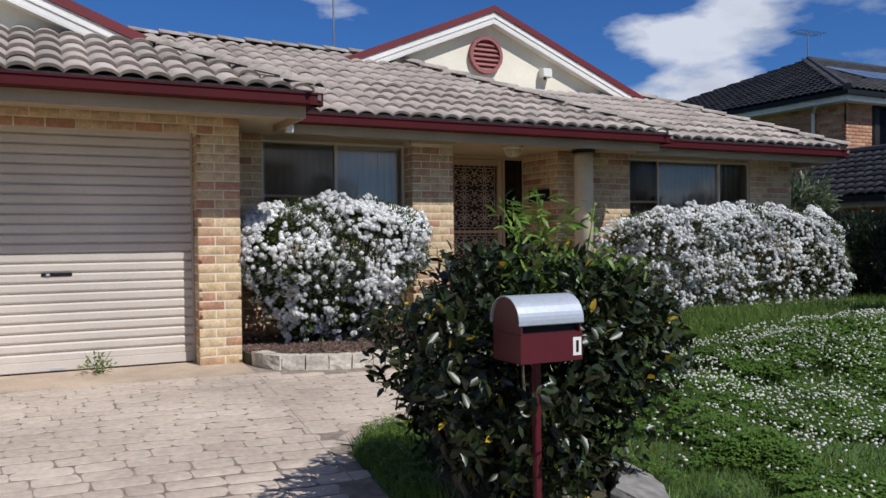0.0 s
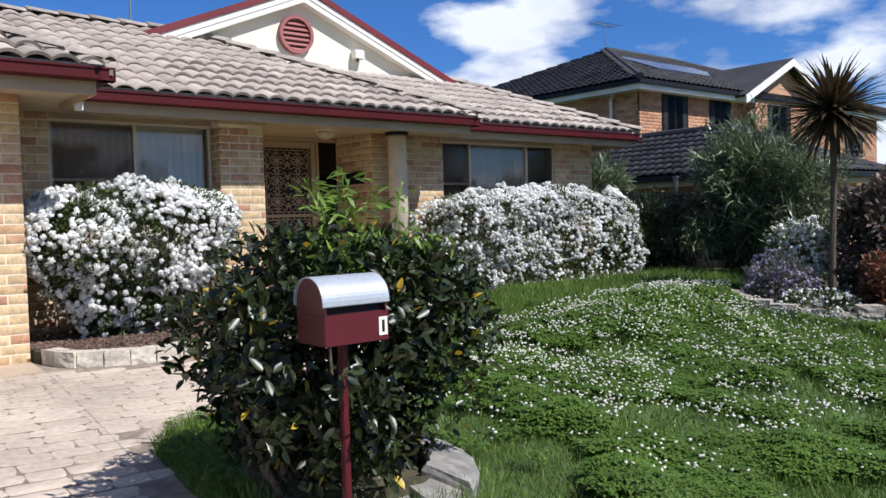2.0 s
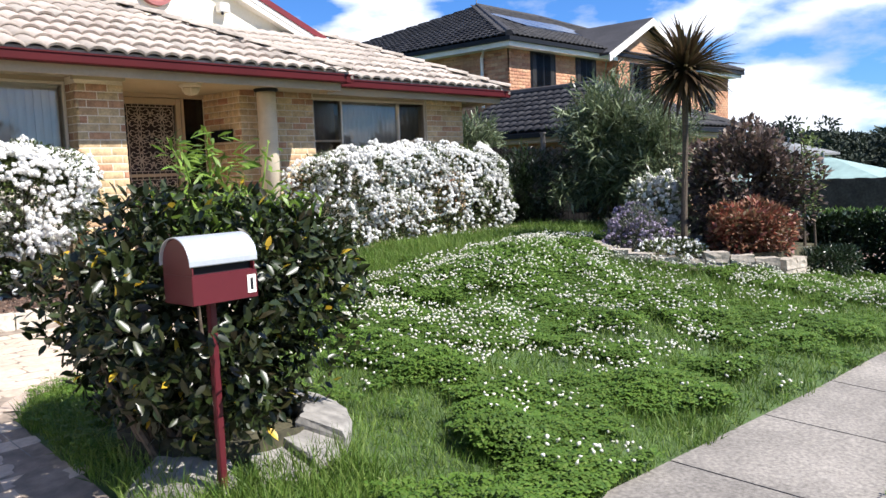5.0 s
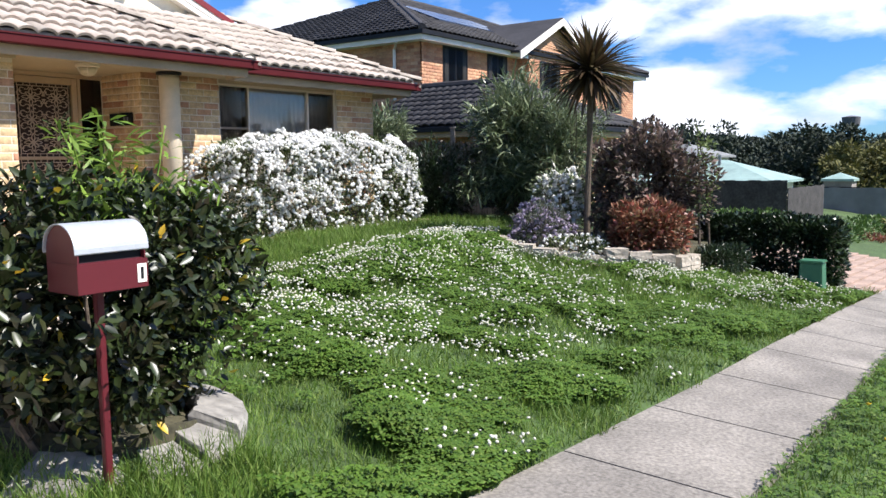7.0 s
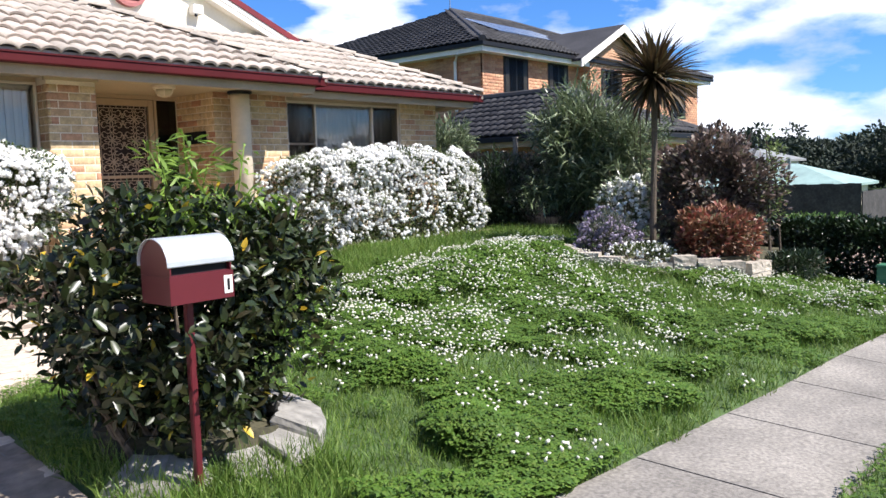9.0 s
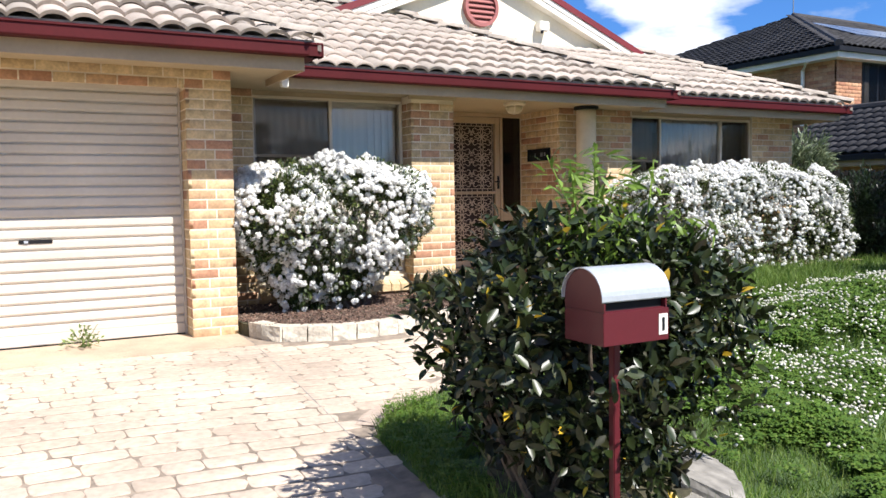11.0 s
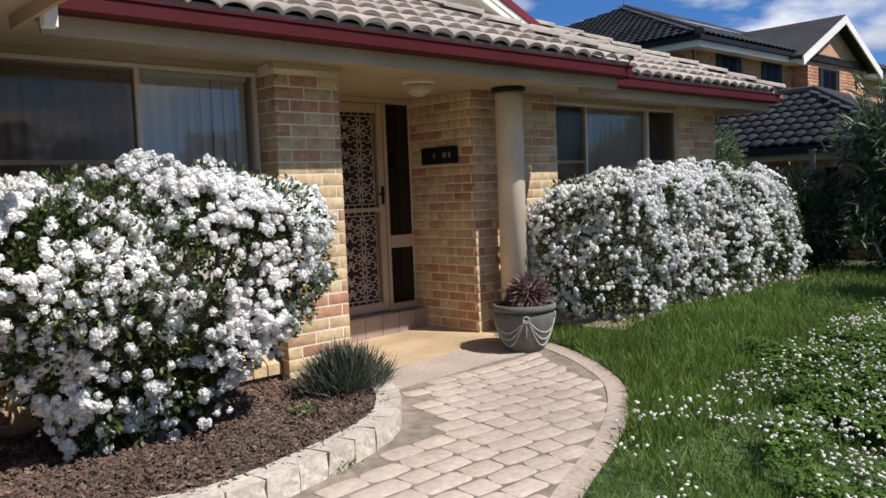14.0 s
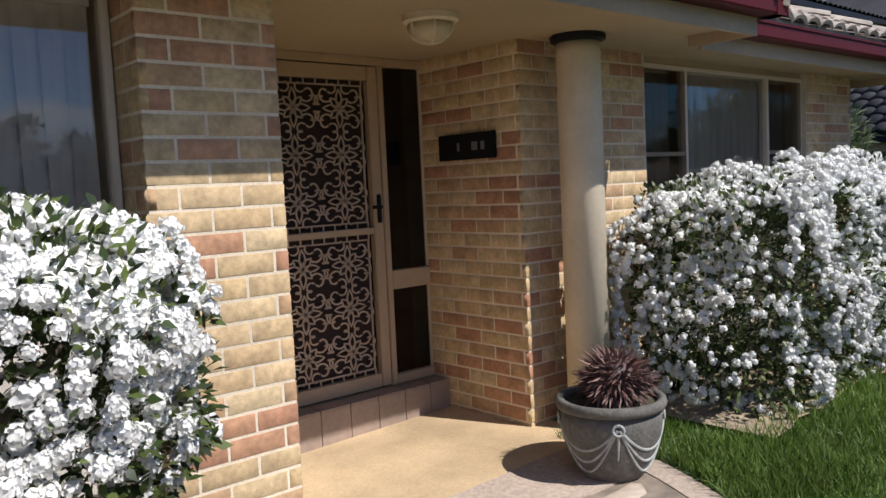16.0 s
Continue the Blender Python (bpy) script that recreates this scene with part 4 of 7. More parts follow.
for roof_, xa, xb, ya in ((roof_main, 2.25, 7.24, 8.44), (roof_garage, -5.0, 2.22, 7.39), (roof_right, 7.25, 11.15, 8.86)):
    boxed("eave_batten", M["hip"], roof_, xa, xb, ya + 0.035, ya + 0.06, EZ - 0.03, EZ + 0.042)
# the slopes that face sideways and back
for nm, ring in (("roof_garage_side", [(2.26, 7.39, EZ), (2.28, 8.44, EZ), (-0.55, 11.25, EZ + 0.45 * 2.83), (-2.0, 12.5, 4.5), (-2.0, 8.8, 4.4), (1.0, 8.76, EZ + 0.58)]),
                 ("roof_back", [(-0.55, 11.25, 3.92), (4.5, 11.25, 3.92), (4.5, 15.3, 2.2), (-0.55, 15.3, 2.2)]),
                 ("roof_hip_side", [(7.28, 8.44, EZ), (7.28, 8.86, EZ), (5.06, 11.06, 3.62), (4.5, 11.25, 3.9)]),
                 ("roof_east", [(11.2, 8.86, EZ), (11.2, 15.3, EZ), (8.8, 13.0, 3.7), (9.0, 11.06, 3.64)])):
    bm = bmesh.new()
    slab(bm, ring, 0.05)
    tagged(part(nm, bm, M["hip"]), "weathered grey-brown tile slope", "roof", kind="structure")
caps(roof_garage, (2.24, 7.41, EZ + 0.03), (0.95, 8.72, EZ + 0.60), M["hip"])
caps(roof_main, (7.26, 8.46, EZ + 0.02), (4.5, 11.25, EZ + 1.28), M["hip"])
caps(roof_main, (-0.4, 11.27, EZ + 1.28), (4.5, 11.27, EZ + 1.28), M["hip"])
caps(roof_right, (11.18, 8.88, EZ + 0.02), (8.75, 11.3, EZ + 1.09), M["hip"])


def gable(name, x, y, apex, half, pitch, base, label):
    """A small gable: cream wall, boxed white barge boards with maroon capping, a short roof behind it."""
    g = thing(name, (x, y, base), label, "gable", kind="structure")
    foot = apex - half * pitch
    bm = bmesh.new()
    a = [bm.verts.new((x - half, y + 0.15, base - 0.15)), bm.verts.new((x + half, y + 0.15, base - 0.15)), bm.verts.new((x + half, y + 0.15, foot)),
         bm.verts.new((x, y + 0.15, apex - 0.06)), bm.verts.new((x - half, y + 0.15, foot))]
    b = [bm.verts.new((v.co.x, y + 0.30, v.co.z)) for v in a]
    bm.faces.new(a)
    bm.faces.new(b[::-1])
    for i in range(5):
        bm.faces.new((a[i], b[i], b[(i + 1) % 5], a[(i + 1) % 5]))
    part("gable_wall", bm, M["cream"], g)
    L_ = math.hypot(half, half * pitch)
    for s in (-1, 1):
        for nm, z0, z1, y0, y1, mat in (("barge_capping", -0.085, 0.01, -0.02, 0.36, "barge"), ("barge_board", -0.24, -0.087, 0.0, 0.03, "white"),
                                        ("barge_mould", -0.17, -0.15, -0.012, -0.001, "white"), ("barge_soffit", -0.255, -0.242, 0.0, 0.15, "white")):
            bm = bmesh.new()
            end = half + 0.1
            q = []
            for t, zz in ((0, z0), (end, z0), (end, z1), (0, z1)):
                q.append((x + s * t, apex - t * pitch + zz))
            f = [bm.verts.new((u, y + y0, w)) for u, w in q]
            k = [bm.verts.new((u, y + y1, w)) for u, w in q]
            bm.faces.new(f)
            bm.faces.new(k[::-1])
            for i in range(4):
                bm.faces.new((f[i], k[i], k[(i + 1) % 4], f[(i + 1) % 4]))
            part(nm, bm, M[mat], g)
        bm = bmesh.new()
        slab(bm, [(x, y + 0.3, apex - 0.03), (x + s * half, y + 0.3, foot - 0.03), (x + s * half, y + 3.5, foot - 0.03), (x, y + 3.5, apex - 0.03)], 0.06)
        part("gable_roof", bm, M["hip"], g)
    return g


gable("gable_main", 6.07, 10.86, 4.76, 2.72, 0.415, 3.55, "cream rendered gable with maroon capped barge boards")
gable("gable_garage", -1.75, 8.60, 4.36, 2.80, 0.40, 3.1, "cream rendered garage gable with maroon capped barge boards")

# louvred gable vent
vent = thing("gable_vent", (5.98, 11.0, 3.78), "round maroon louvred vent in the gable", "vent")
bm = bmesh.new()
for r0, r1, y0, y1 in ((0.225, 0.275, 10.93, 11.008),):
    seg = 40
    rings = [[bm.verts.new((5.98 + r * math.cos(2 * math.pi * k / seg), y, 4.05 + r * math.sin(2 * math.pi * k / seg))) for k in range(seg)]
             for r, y in ((r1, y1), (r1, y0), (r0, y0), (r0, y1))]
    for a, b in zip(rings, rings[1:] + rings[:1]):
        for k in range(seg):
            bm.faces.new((a[k], a[(k + 1) % seg], b[(k + 1) % seg], b[k]))
part("ring", bm, M["vent"], vent, smooth=False)
for k in range(6):
    z = 3.87 + k * 0.072
    w = math.sqrt(max(0.01, 0.232 ** 2 - (z - 4.05) ** 2))
    bm = bmesh.new()
    v = [bm.verts.new(q) for q in ((5.98 - w, 10.945, z - 0.04), (5.98 + w, 10.945, z - 0.04), (5.98 + w, 11.0, z + 0.03), (5.98 - w, 11.0, z + 0.03))]
    u = [bm.verts.new((q.co.x, q.co.y + 0.006, q.co.z - 0.012)) for q in v]
    bm.faces.new(v)
    bm.faces.new(u[::-1])
    for i in range(4):
        bm.faces.new((v[i], u[i], u[(i + 1) % 4], v[(i + 1) % 4]))
    part("slat", bm, M["vent"], vent)

siren = thing("alarm_box", (7.03, 10.99, 3.75), "small white alarm box on the gable wall", "alarm box")
boxed("case", M["white"], siren, 6.93, 7.10, 10.87, 11.0, 3.79, 3.93, bevel=0.012)
boxed("lens", M["black"], siren, 6.95, 6.99, 10.868, 10.9, 3.75, 3.792, bevel=0.006)

# ---- garage door ----
garage_door = thing("garage_door", (0.0, 8.450, 0.2), "closed cream ribbed steel roller door", "garage door")
prof = []
z = 0.30
while z < 2.42:
    prof += [(8.455, z), (8.448, z + 0.012), (8.446, z + 0.060), (8.454, z + 0.070), (8.468, z + 0.074), (8.468, z + 0.082)]
    z += 0.088
bm = bmesh.new()
cols = [[bm.verts.new((x, y, zz)) for y, zz in prof] for x in (-1.24, 1.305)]
for i in range(len(prof) - 1):
    bm.faces.new((cols[0][i], cols[1][i], cols[1][i + 1], cols[0][i + 1]))
part("curtain", bm, M["roller"], garage_door)
boxed("bottom_rail", M["roller"], garage_door, -1.24, 1.305, 8.435, 8.470, 0.215, 0.305, bevel=0.006)
boxed("weather_strip", M["black"], garage_door, -1.24, 1.305, 8.440, 8.468, 0.19, 0.213)
boxed("track", M["roller_track"], garage_door, 1.306, 1.3215, 8.420, 8.485, 0.19, 2.40)
boxed("track", M["roller_track"], garage_door, -1.27, -1.24, 8.420, 8.485, 0.19, 2.40)
lock = boxed("lock_plate", M["black"], garage_door, 0.02, 0.27, 8.436, 8.450, 1.055, 1.085, bevel=0.004, label="black lift handle slot")
boxed("keyhole", M["galv"], lock, 0.06, 0.09, 8.431, 8.437, 1.06, 1.08)
boxed("foot_bracket", M["galv"], garage_door, 0.08, 0.2, 8.422, 8.438, 0.225, 0.245, label="small metal latch bracket")
wall("wall_garage_inner", -1.3, 1.4, 8.525, 8.565, 0.1, 2.42, "dark space behind the roller door", M["room"])


# ---- windows ----
def window(name, x0, x1, y, z0, z1, mullions, transoms, label):
    """A sliding window: outer frame, mullions, a transom in some lights, panes."""
    w = thing(name, (x0, y, z0), label, "window", kind="structure")
    t = 0.028
    for nm, d in (("window_frame", (x0, x1, y - 0.02, y + 0.05, z1 - t, z1)), ("window_frame", (x0, x1, y - 0.02, y + 0.05, z0, z0 + t)),
                  ("window_frame", (x0, x0 + t, y - 0.018, y + 0.048, z0 + t, z1 - t)), ("window_frame", (x1 - t, x1, y - 0.018, y + 0.048, z0 + t, z1 - t))):
        boxed(nm, M["frame"], w, *d, bevel=0.004)
    xs = [x0 + t, *mullions, x1 - t]
    for m in mullions:
        boxed("mullion", M["frame"], w, m - 0.017, m + 0.017, y - 0.024, y + 0.044, z0 + t, z1 - t, bevel=0.004)
    for i, (a, b) in enumerate(zip(xs, xs[1:])):
        a2, b2 = a + (0.017 if i else 0), b - (0.017 if i < len(xs) - 2 else 0)
        if i in transoms:
            boxed("transom", M["frame"], w, a2, b2, y - 0.016, y + 0.03, transoms[i] - 0.014, transoms[i] + 0.014)
            parts = ((z0 + t, transoms[i] - 0.014), (transoms[i] + 0.014, z1 - t))
        else:
            parts = ((z0 + t, z1 - t),)
        for za, zb in parts:
            p = boxed("pane", GLASS, w, a2, b2, y + 0.008, y + 0.014, za, zb)
            p.visible_shadow = False
    return w


window_1 = window("window_1", 2.19, 3.90, 9.31, 0.53, 2.455, [3.05], {0: 1.84}, "wide cream framed sliding window with vertical blinds")
window_2 = window("window_2", 7.472, 9.808, 9.58, 1.02, 2.455, [8.015, 9.2], {0: 1.84, 2: 1.84}, "three light cream framed window with net curtain")
screen = boxed("fly_screen", FLYSCREEN, window_1, 2.235, 3.025, 9.284, 9.287, 0.575, 2.41, label="dark fly screen over one sash")
screen.visible_shadow = False
for xa, xb in ((7.51, 7.995), (9.222, 9.77)):
    screen = boxed("fly_screen", FLYSCREEN, window_2, xa, xb, 9.553, 9.556, 1.06, 2.415, label="dark fly screen over one sash")
    screen.visible_shadow = False
boxed("window_head", M["fascia"], window_1, 2.19, 3.90, 9.30, 9.40, 2.457, 2.503)
boxed("window_head", M["fascia"], window_2, 7.472, 9.808, 9.57, 9.70, 2.457, 2.503)
# sloping brick sill
sill_bm = bmesh.new()
for k in range(15):
    x = 2.2 + k * 0.113
    v = [sill_bm.verts.new(q) for q in ((x + 0.004, 9.155, 0.43), (x + 0.107, 9.155, 0.43), (x + 0.107, 9.30, 0.525), (x + 0.004, 9.30, 0.525))]
    u = [sill_bm.verts.new((q.co.x, q.co.y, q.co.z - 0.075)) for q in v]
    sill_bm.faces.new(v)
    sill_bm.faces.new(u[::-1])
    for i in range(4):
        sill_bm.faces.new((v[i], u[i], u[(i + 1) % 4], v[(i + 1) % 4]))
part("window_sill", sill_bm, M["brick"], window_1, "sloping cream brick sill")


def vertical_blinds(name, x0, x1, y, z0, z1, mat, label, pitch=0.085, turn=9):
    b = thing(name, (x0, y, z0), label, "blinds")
    boxed("head_rail", M["white"], b, x0, x1, y - 0.02, y + 0.02, z1, z1 + 0.03)
    x = x0 + pitch / 2
    r = random.Random(5)
    while x < x1:
        bm = bmesh.new()
        c, s = 0.046 * math.cos(radians(turn + r.uniform(-6, 6))), 0.046 * math.sin(radians(turn + r.uniform(-6, 6)))
        v = [bm.verts.new(p) for p in ((x - c, y - s, z0), (x, y + 0.006, z0), (x + c, y + s, z0), (x + c, y + s, z1), (x, y + 0.006, z1), (x - c, y - s, z1))]
        bm.faces.new((v[0], v[1], v[4], v[5]))
        bm.faces.new((v[1], v[2], v[3], v[4]))
        part("blind_slat", bm, mat, b)
        x += pitch
    return b


vertical_blinds("vertical_blinds", 2.24, 3.86, 9.39, 0.58, 2.40, M["blind"], "grey fabric vertical blinds closed behind the window")


def curtain(name, x0, x1, y, z0, z1, mat, label):
    n = int((x1 - x0) / 0.012)
    v, f = [], []
    for i in range(n + 1):
        x = x0 + (x1 - x0) * i / n
        d = 0.012 * math.sin(x * 62) + 0.008 * math.sin(x * 23 + 1)
        v += [(x, y + d, z0), (x + 0.004, y + d * 0.7, z1)]
    f = [(2 * i, 2 * i + 2, 2 * i + 3, 2 * i + 1) for i in range(n)]
    c = thing(name, (x0, y, z0), label, "curtain")
    link_mesh("cloth", array_mesh("cloth", v, f, True), mat, c)
    boxed("curtain_rail", M["white"], c, x0, x1, y - 0.012, y + 0.012, z1, z1 + 0.02)


curtain("net_curtain", 8.05, 9.17, 9.635, 1.05, 2.42, M["net"], "pale gathered net curtain behind the window")
curtain("net_curtain", 7.52, 7.99, 9.70, 1.05, 2.42, M["room"], "grey gathered curtain drawn at one side")
curtain("net_curtain", 9.23, 9.78, 9.70, 1.05, 2.42, M["room"], "grey gathered curtain drawn at one side")

boxed("pier_trim", M["soffit"], wall_pier, 3.88, 4.462, 9.045, 9.10, 2.462, 2.503, label="cream timber trim at the pier head")

# ---- entrance ----
YD = 10.42
door = thing("door_1", (5.45, YD, 0.44), "closed security screen door with cream scroll lattice", "door", kind="structure")
for d in ((4.985, 5.03, YD - 0.03, YD + 0.08, 0.44, 2.45), (5.905, 5.945, YD - 0.03, YD + 0.08, 0.44, 2.45), (6.262, 6.297, YD - 0.03, YD + 0.08, 0.44, 2.45),
          (4.985, 6.297, YD - 0.028, YD + 0.08, 2.452, 2.503), (5.947, 6.26, YD - 0.026, YD + 0.07, 1.05, 1.17), (5.947, 6.26, YD - 0.026, YD + 0.07, 0.44, 0.50)):
    boxed("door_frame", M["door_tan"], door, *d, bevel=0.004)
for za, zb in ((0.502, 1.048), (1.172, 2.45)):
    pane = boxed("sidelight_pane", GLASS_DARK, door, 5.947, 6.26, YD + 0.012, YD + 0.02, za, zb)
screen = boxed("screen_leaf", M["dark_door"], door, 5.10, 5.83, YD + 0.05, YD + 0.085, 0.52, 2.37, label="dark timber door behind the screen")
for d in ((5.035, 5.105, 0.445, 2.445), (5.83, 5.90, 0.445, 2.445)):
    boxed("stile", M["door_tan"], door, d[0], d[1], YD - 0.022, YD + 0.03, d[2], d[3], bevel=0.004)
for z0, z1 in ((0.445, 0.53), (1.415, 1.455), (2.36, 2.445)):
    boxed("rail", M["door_tan"], door, 5.107, 5.828, YD - 0.02, YD + 0.028, z0, z1, bevel=0.004)


def ribbon(bm, pts, width=0.011, y=YD - 0.004, depth=0.008, closed=False):
    """A flat bar along a line of (x, z)."""
    n = len(pts)
    rows = []
    for i, (x, z) in enumerate(pts):
        a = pts[(i - 1) % n] if (closed or i) else pts[i]
        b = pts[(i + 1) % n] if (closed or i < n - 1) else pts[i]
        dx, dz = b[0] - a[0], b[1] - a[1]
        l_ = math.hypot(dx, dz) or 1
        ox, oz = -dz / l_ * width / 2, dx / l_ * width / 2
        rows.append([bm.verts.new(q) for q in ((x + ox, y, z + oz), (x - ox, y, z - oz), (x - ox, y + depth, z - oz), (x + ox, y + depth, z + oz))])
    for i in range(n if closed else n - 1):
        a, b = rows[i], rows[(i + 1) % n]
        for k in range(4):
            bm.faces.new((a[k], a[(k + 1) % 4], b[(k + 1) % 4], b[k]))


def scroll(cx, cz, r, start, turn_, steps=14):
    return [(cx + r * (1 - 0.62 * i / steps) * math.cos(start + turn_ * i / steps), cz + r * (1 - 0.62 * i / steps) * math.sin(start + turn_ * i / steps)) for i in range(steps + 1)]


def lattice_panel(z0, z1):
    bm = bmesh.new()
    x0, x1 = 5.112, 5.823
    m = 0.035
    for a, b in (((x0 + m, z0 + m), (x1 - m, z0 + m)), ((x1 - m, z0 + m), (x1 - m, z1 - m)), ((x1 - m, z1 - m), (x0 + m, z1 - m)), ((x0 + m, z1 - m), (x0 + m, z0 + m))):
        ribbon(bm, [a, b], 0.009)
    for t in np.linspace(0.04, 0.96, 9):
        x = x0 + (x1 - x0) * t
        ribbon(bm, [(x, z0), (x, z0 + m)], 0.007)
        ribbon(bm, [(x, z1), (x, z1 - m)], 0.007)
    xs, zs = np.linspace(x0 + m, x1 - m, 3), np.linspace(z0 + m, z1 - m, 4)
    for a, b in zip(xs, xs[1:]):
        for c, d in zip(zs, zs[1:]):
            cx, cz, hx, hz = (a + b) / 2, (c + d) / 2, (b - a) / 2, (d - c) / 2
            # petals round the centre
            for k in range(8):
                t = k * math.pi / 4
                L_ = 0.085 if k % 2 else 0.115
                pts = []
                for s in np.linspace(0, 1, 7):
                    w = 0.02 * math.sin(math.pi * s)
                    pts.append((cx + L_ * s * math.cos(t) - w * math.sin(t), cz + L_ * s * math.sin(t) + w * math.cos(t)))
                for s in np.linspace(1, 0, 7)[1:-1]:
                    w = -0.02 * math.sin(math.pi * s)
                    pts.append((cx + L_ * s * math.cos(t) - w * math.sin(t), cz + L_ * s * math.sin(t) + w * math.cos(t)))
                ribbon(bm, pts, 0.009, closed=True)
            # scrolls at the corners
            for sx in (-1, 1):
                for sz in (-1, 1):
                    ox, oz = cx + sx * hx * 0.62, cz + sz * hz * 0.62
                    ribbon(bm, scroll(ox, oz, 0.055, math.atan2(-sz, -sx), sx * sz * 4.6), 0.010)
                    ribbon(bm, scroll(cx + sx * hx * 0.9, cz + sz * hz * 0.28, 0.04, math.atan2(sz, -sx), -sx * sz * 4.4, 10), 0.009)
                    ribbon(bm, scroll(cx + sx * hx * 0.3, cz + sz * hz * 0.9, 0.04, math.atan2(-sz, sx), -sx * sz * 4.4, 10), 0.009)
    part("lattice", bm, M["lattice"], door, "cream cast scroll lattice")


lattice_panel(0.53, 1.415)
lattice_panel(1.455, 2.36)
handle = boxed("door_handle", M["black"], door, 5.85, 5.885, YD - 0.035, YD - 0.022, 1.48, 1.66, bevel=0.006, label="black lever handle")
boxed("lever", M["black"], handle, 5.80, 5.875, YD - 0.065, YD - 0.045, 1.57, 1.592, bevel=0.005)

step = thing("entrance_step", (5.4, 10.3, 0.2), "taupe tiled entrance step", "step")
boxed("step_body", M["mortar"], step, 4.44, 6.296, 10.258, 10.47, 0.16, 0.425)
for k in range(9):
    x = 4.445 + k * 0.206
    boxed("riser_tile", M["step_tile"], step, x, min(x + 0.2, 6.295), 10.246, 10.26, 0.205, 0.424)
    boxed("tread_tile", M["step_tile"], step, x, min(x + 0.2, 6.295), 10.245, 10.388, 0.425, 0.439, bevel=0.003)
wall("wall_door_left", 4.438, 4.984, YD, YD + 0.12, 0.16, ZT, "cream brick beside the door", M["brick"])

column = thing("porch_column", (6.50, 9.30, 0.2), "round cream rendered porch column with dark collar", "column")
bm = bmesh.new()
lathe(bm, [(0.125, -0.02), (0.125, 2.20), (0.122, 2.26)], (6.50, 9.29, 0.2), 40)
part("shaft", bm, M["column"], column, smooth=True)
bm = bmesh.new()
lathe(bm, [(0.13, 2.26), (0.155, 2.27), (0.158, 2.295), (0.15, 2.302)], (6.50, 9.29, 0.2), 40)
part("collar", bm, M["black"], column, "dark metal collar", smooth=False)

plaque = thing("house_sign", (6.24, 9.96, 1.84), "black rectangular house sign with worn grey lettering bars", "sign")
boxed("board", M["black"], plaque, 6.228, 6.248, 9.715, 10.22, 1.845, 2.005, bevel=0.005)
for y, w in ((9.80, 0.03), (9.86, 0.05), (10.02, 0.02)):
    boxed("bar", M["steel"], plaque, 6.225, 6.2275, y, y + w, 1.90, 1.95)

light = thing("porch_light", (5.40, 9.28, 2.5), "round bunker ceiling light with metal cage on the porch soffit", "ceiling light")
bm = bmesh.new()
lathe(bm, [(0.135, 0.0), (0.135, -0.03), (0.12, -0.04)][::-1], (5.40, 9.28, 2.503), 32)
part("base", bm, M["column"], light, smooth=False)
bm = bmesh.new()
lathe(bm, [(0.02, -0.125), (0.06, -0.118), (0.09, -0.10), (0.105, -0.07), (0.11, -0.041)], (5.40, 9.28, 2.503), 32)
part("glass", bm, M["glass_white"], light, "ribbed glass bowl", smooth=True)
for k in range(3):
    a = k * math.pi / 3
    bm = bmesh.new()
    tube(bm, [(5.40 + 0.118 * math.cos(t) * math.cos(a), 9.28 + 0.118 * math.cos(t) * math.sin(a), 2.465 - 0.095 * math.sin(t)) for t in np.linspace(0, math.pi, 13)], [0.006] * 13, 6)
    part("cage_bar", bm, M["column"], light)

down = thing("downpipe", (2.25, 8.2, 2.3), "short cream downpipe elbow under the garage eave", "downpipe")
boxed("spout", M["white"], down, 2.18, 2.245, 8.21, 8.27, 2.40, 2.545, bevel=0.004)


# ---- planting bed by the window ----
bm = bmesh.new()
ring = [(x, y, land(x, y) + 0.10) for x, y in BED_EDGE] + [(4.44, 9.10, 0.30), (3.90, 9.10, 0.30), (3.90, 9.22, 0.30), (1.74, 9.22, 0.30)]
slab(bm, ring, 0.2)
bed = tagged(part("garden_bed", bm, M["soil"]), "dark mulched garden bed under the window", "garden bed", kind="structure")
pts = []
while len(pts) < 12000:
    x, y = rng.uniform(1.75, 4.6), rng.uniform(7.5, 9.2)
    if in_bed(x, y) and in_bed(x, y - 0.07):
        pts.append((x, y, land(x, y) + 0.10 + rng.uniform(0.0, 0.022)))
CHIP = ([(-0.5, -0.16, -0.1), (0.5, -0.12, -0.1), (0.45, 0.15, -0.1), (-0.45, 0.13, -0.1), (-0.4, -0.08, 0.12), (0.42, -0.06, 0.1), (0.35, 0.1, 0.12), (-0.36, 0.08, 0.1)],
        [(4, 5, 6, 7), (0, 1, 5, 4), (1, 2, 6, 5), (2, 3, 7, 6), (3, 0, 4, 7)])
tagged(scattered("bark_chips", CHIP, pts, turns(len(pts), 0.35), rng.uniform(0.012, 0.045, len(pts)), M["mulch"]), "loose brown bark chip mulch in the bed", "mulch", kind="stuff")


def along(points, spacing):
    """Points at even steps along a line of (x, y), with the heading there."""
    fine = []
    for (xa, ya), (xb, yb) in zip(points, points[1:]):
        n = max(2, int(math.hypot(xb - xa, yb - ya) / 0.01))
        fine += [(xa + (xb - xa) * i / n, ya + (yb - ya) * i / n) for i in range(n)]
    out, run = [], 0.0
    for a, b in zip(fine, fine[1:]):
        run += math.hypot(b[0] - a[0], b[1] - a[1])
        if run >= spacing:
            run = 0.0
            out.append((*b, math.degrees(math.atan2(b[1] - a[1], b[0] - a[0]))))
    return out


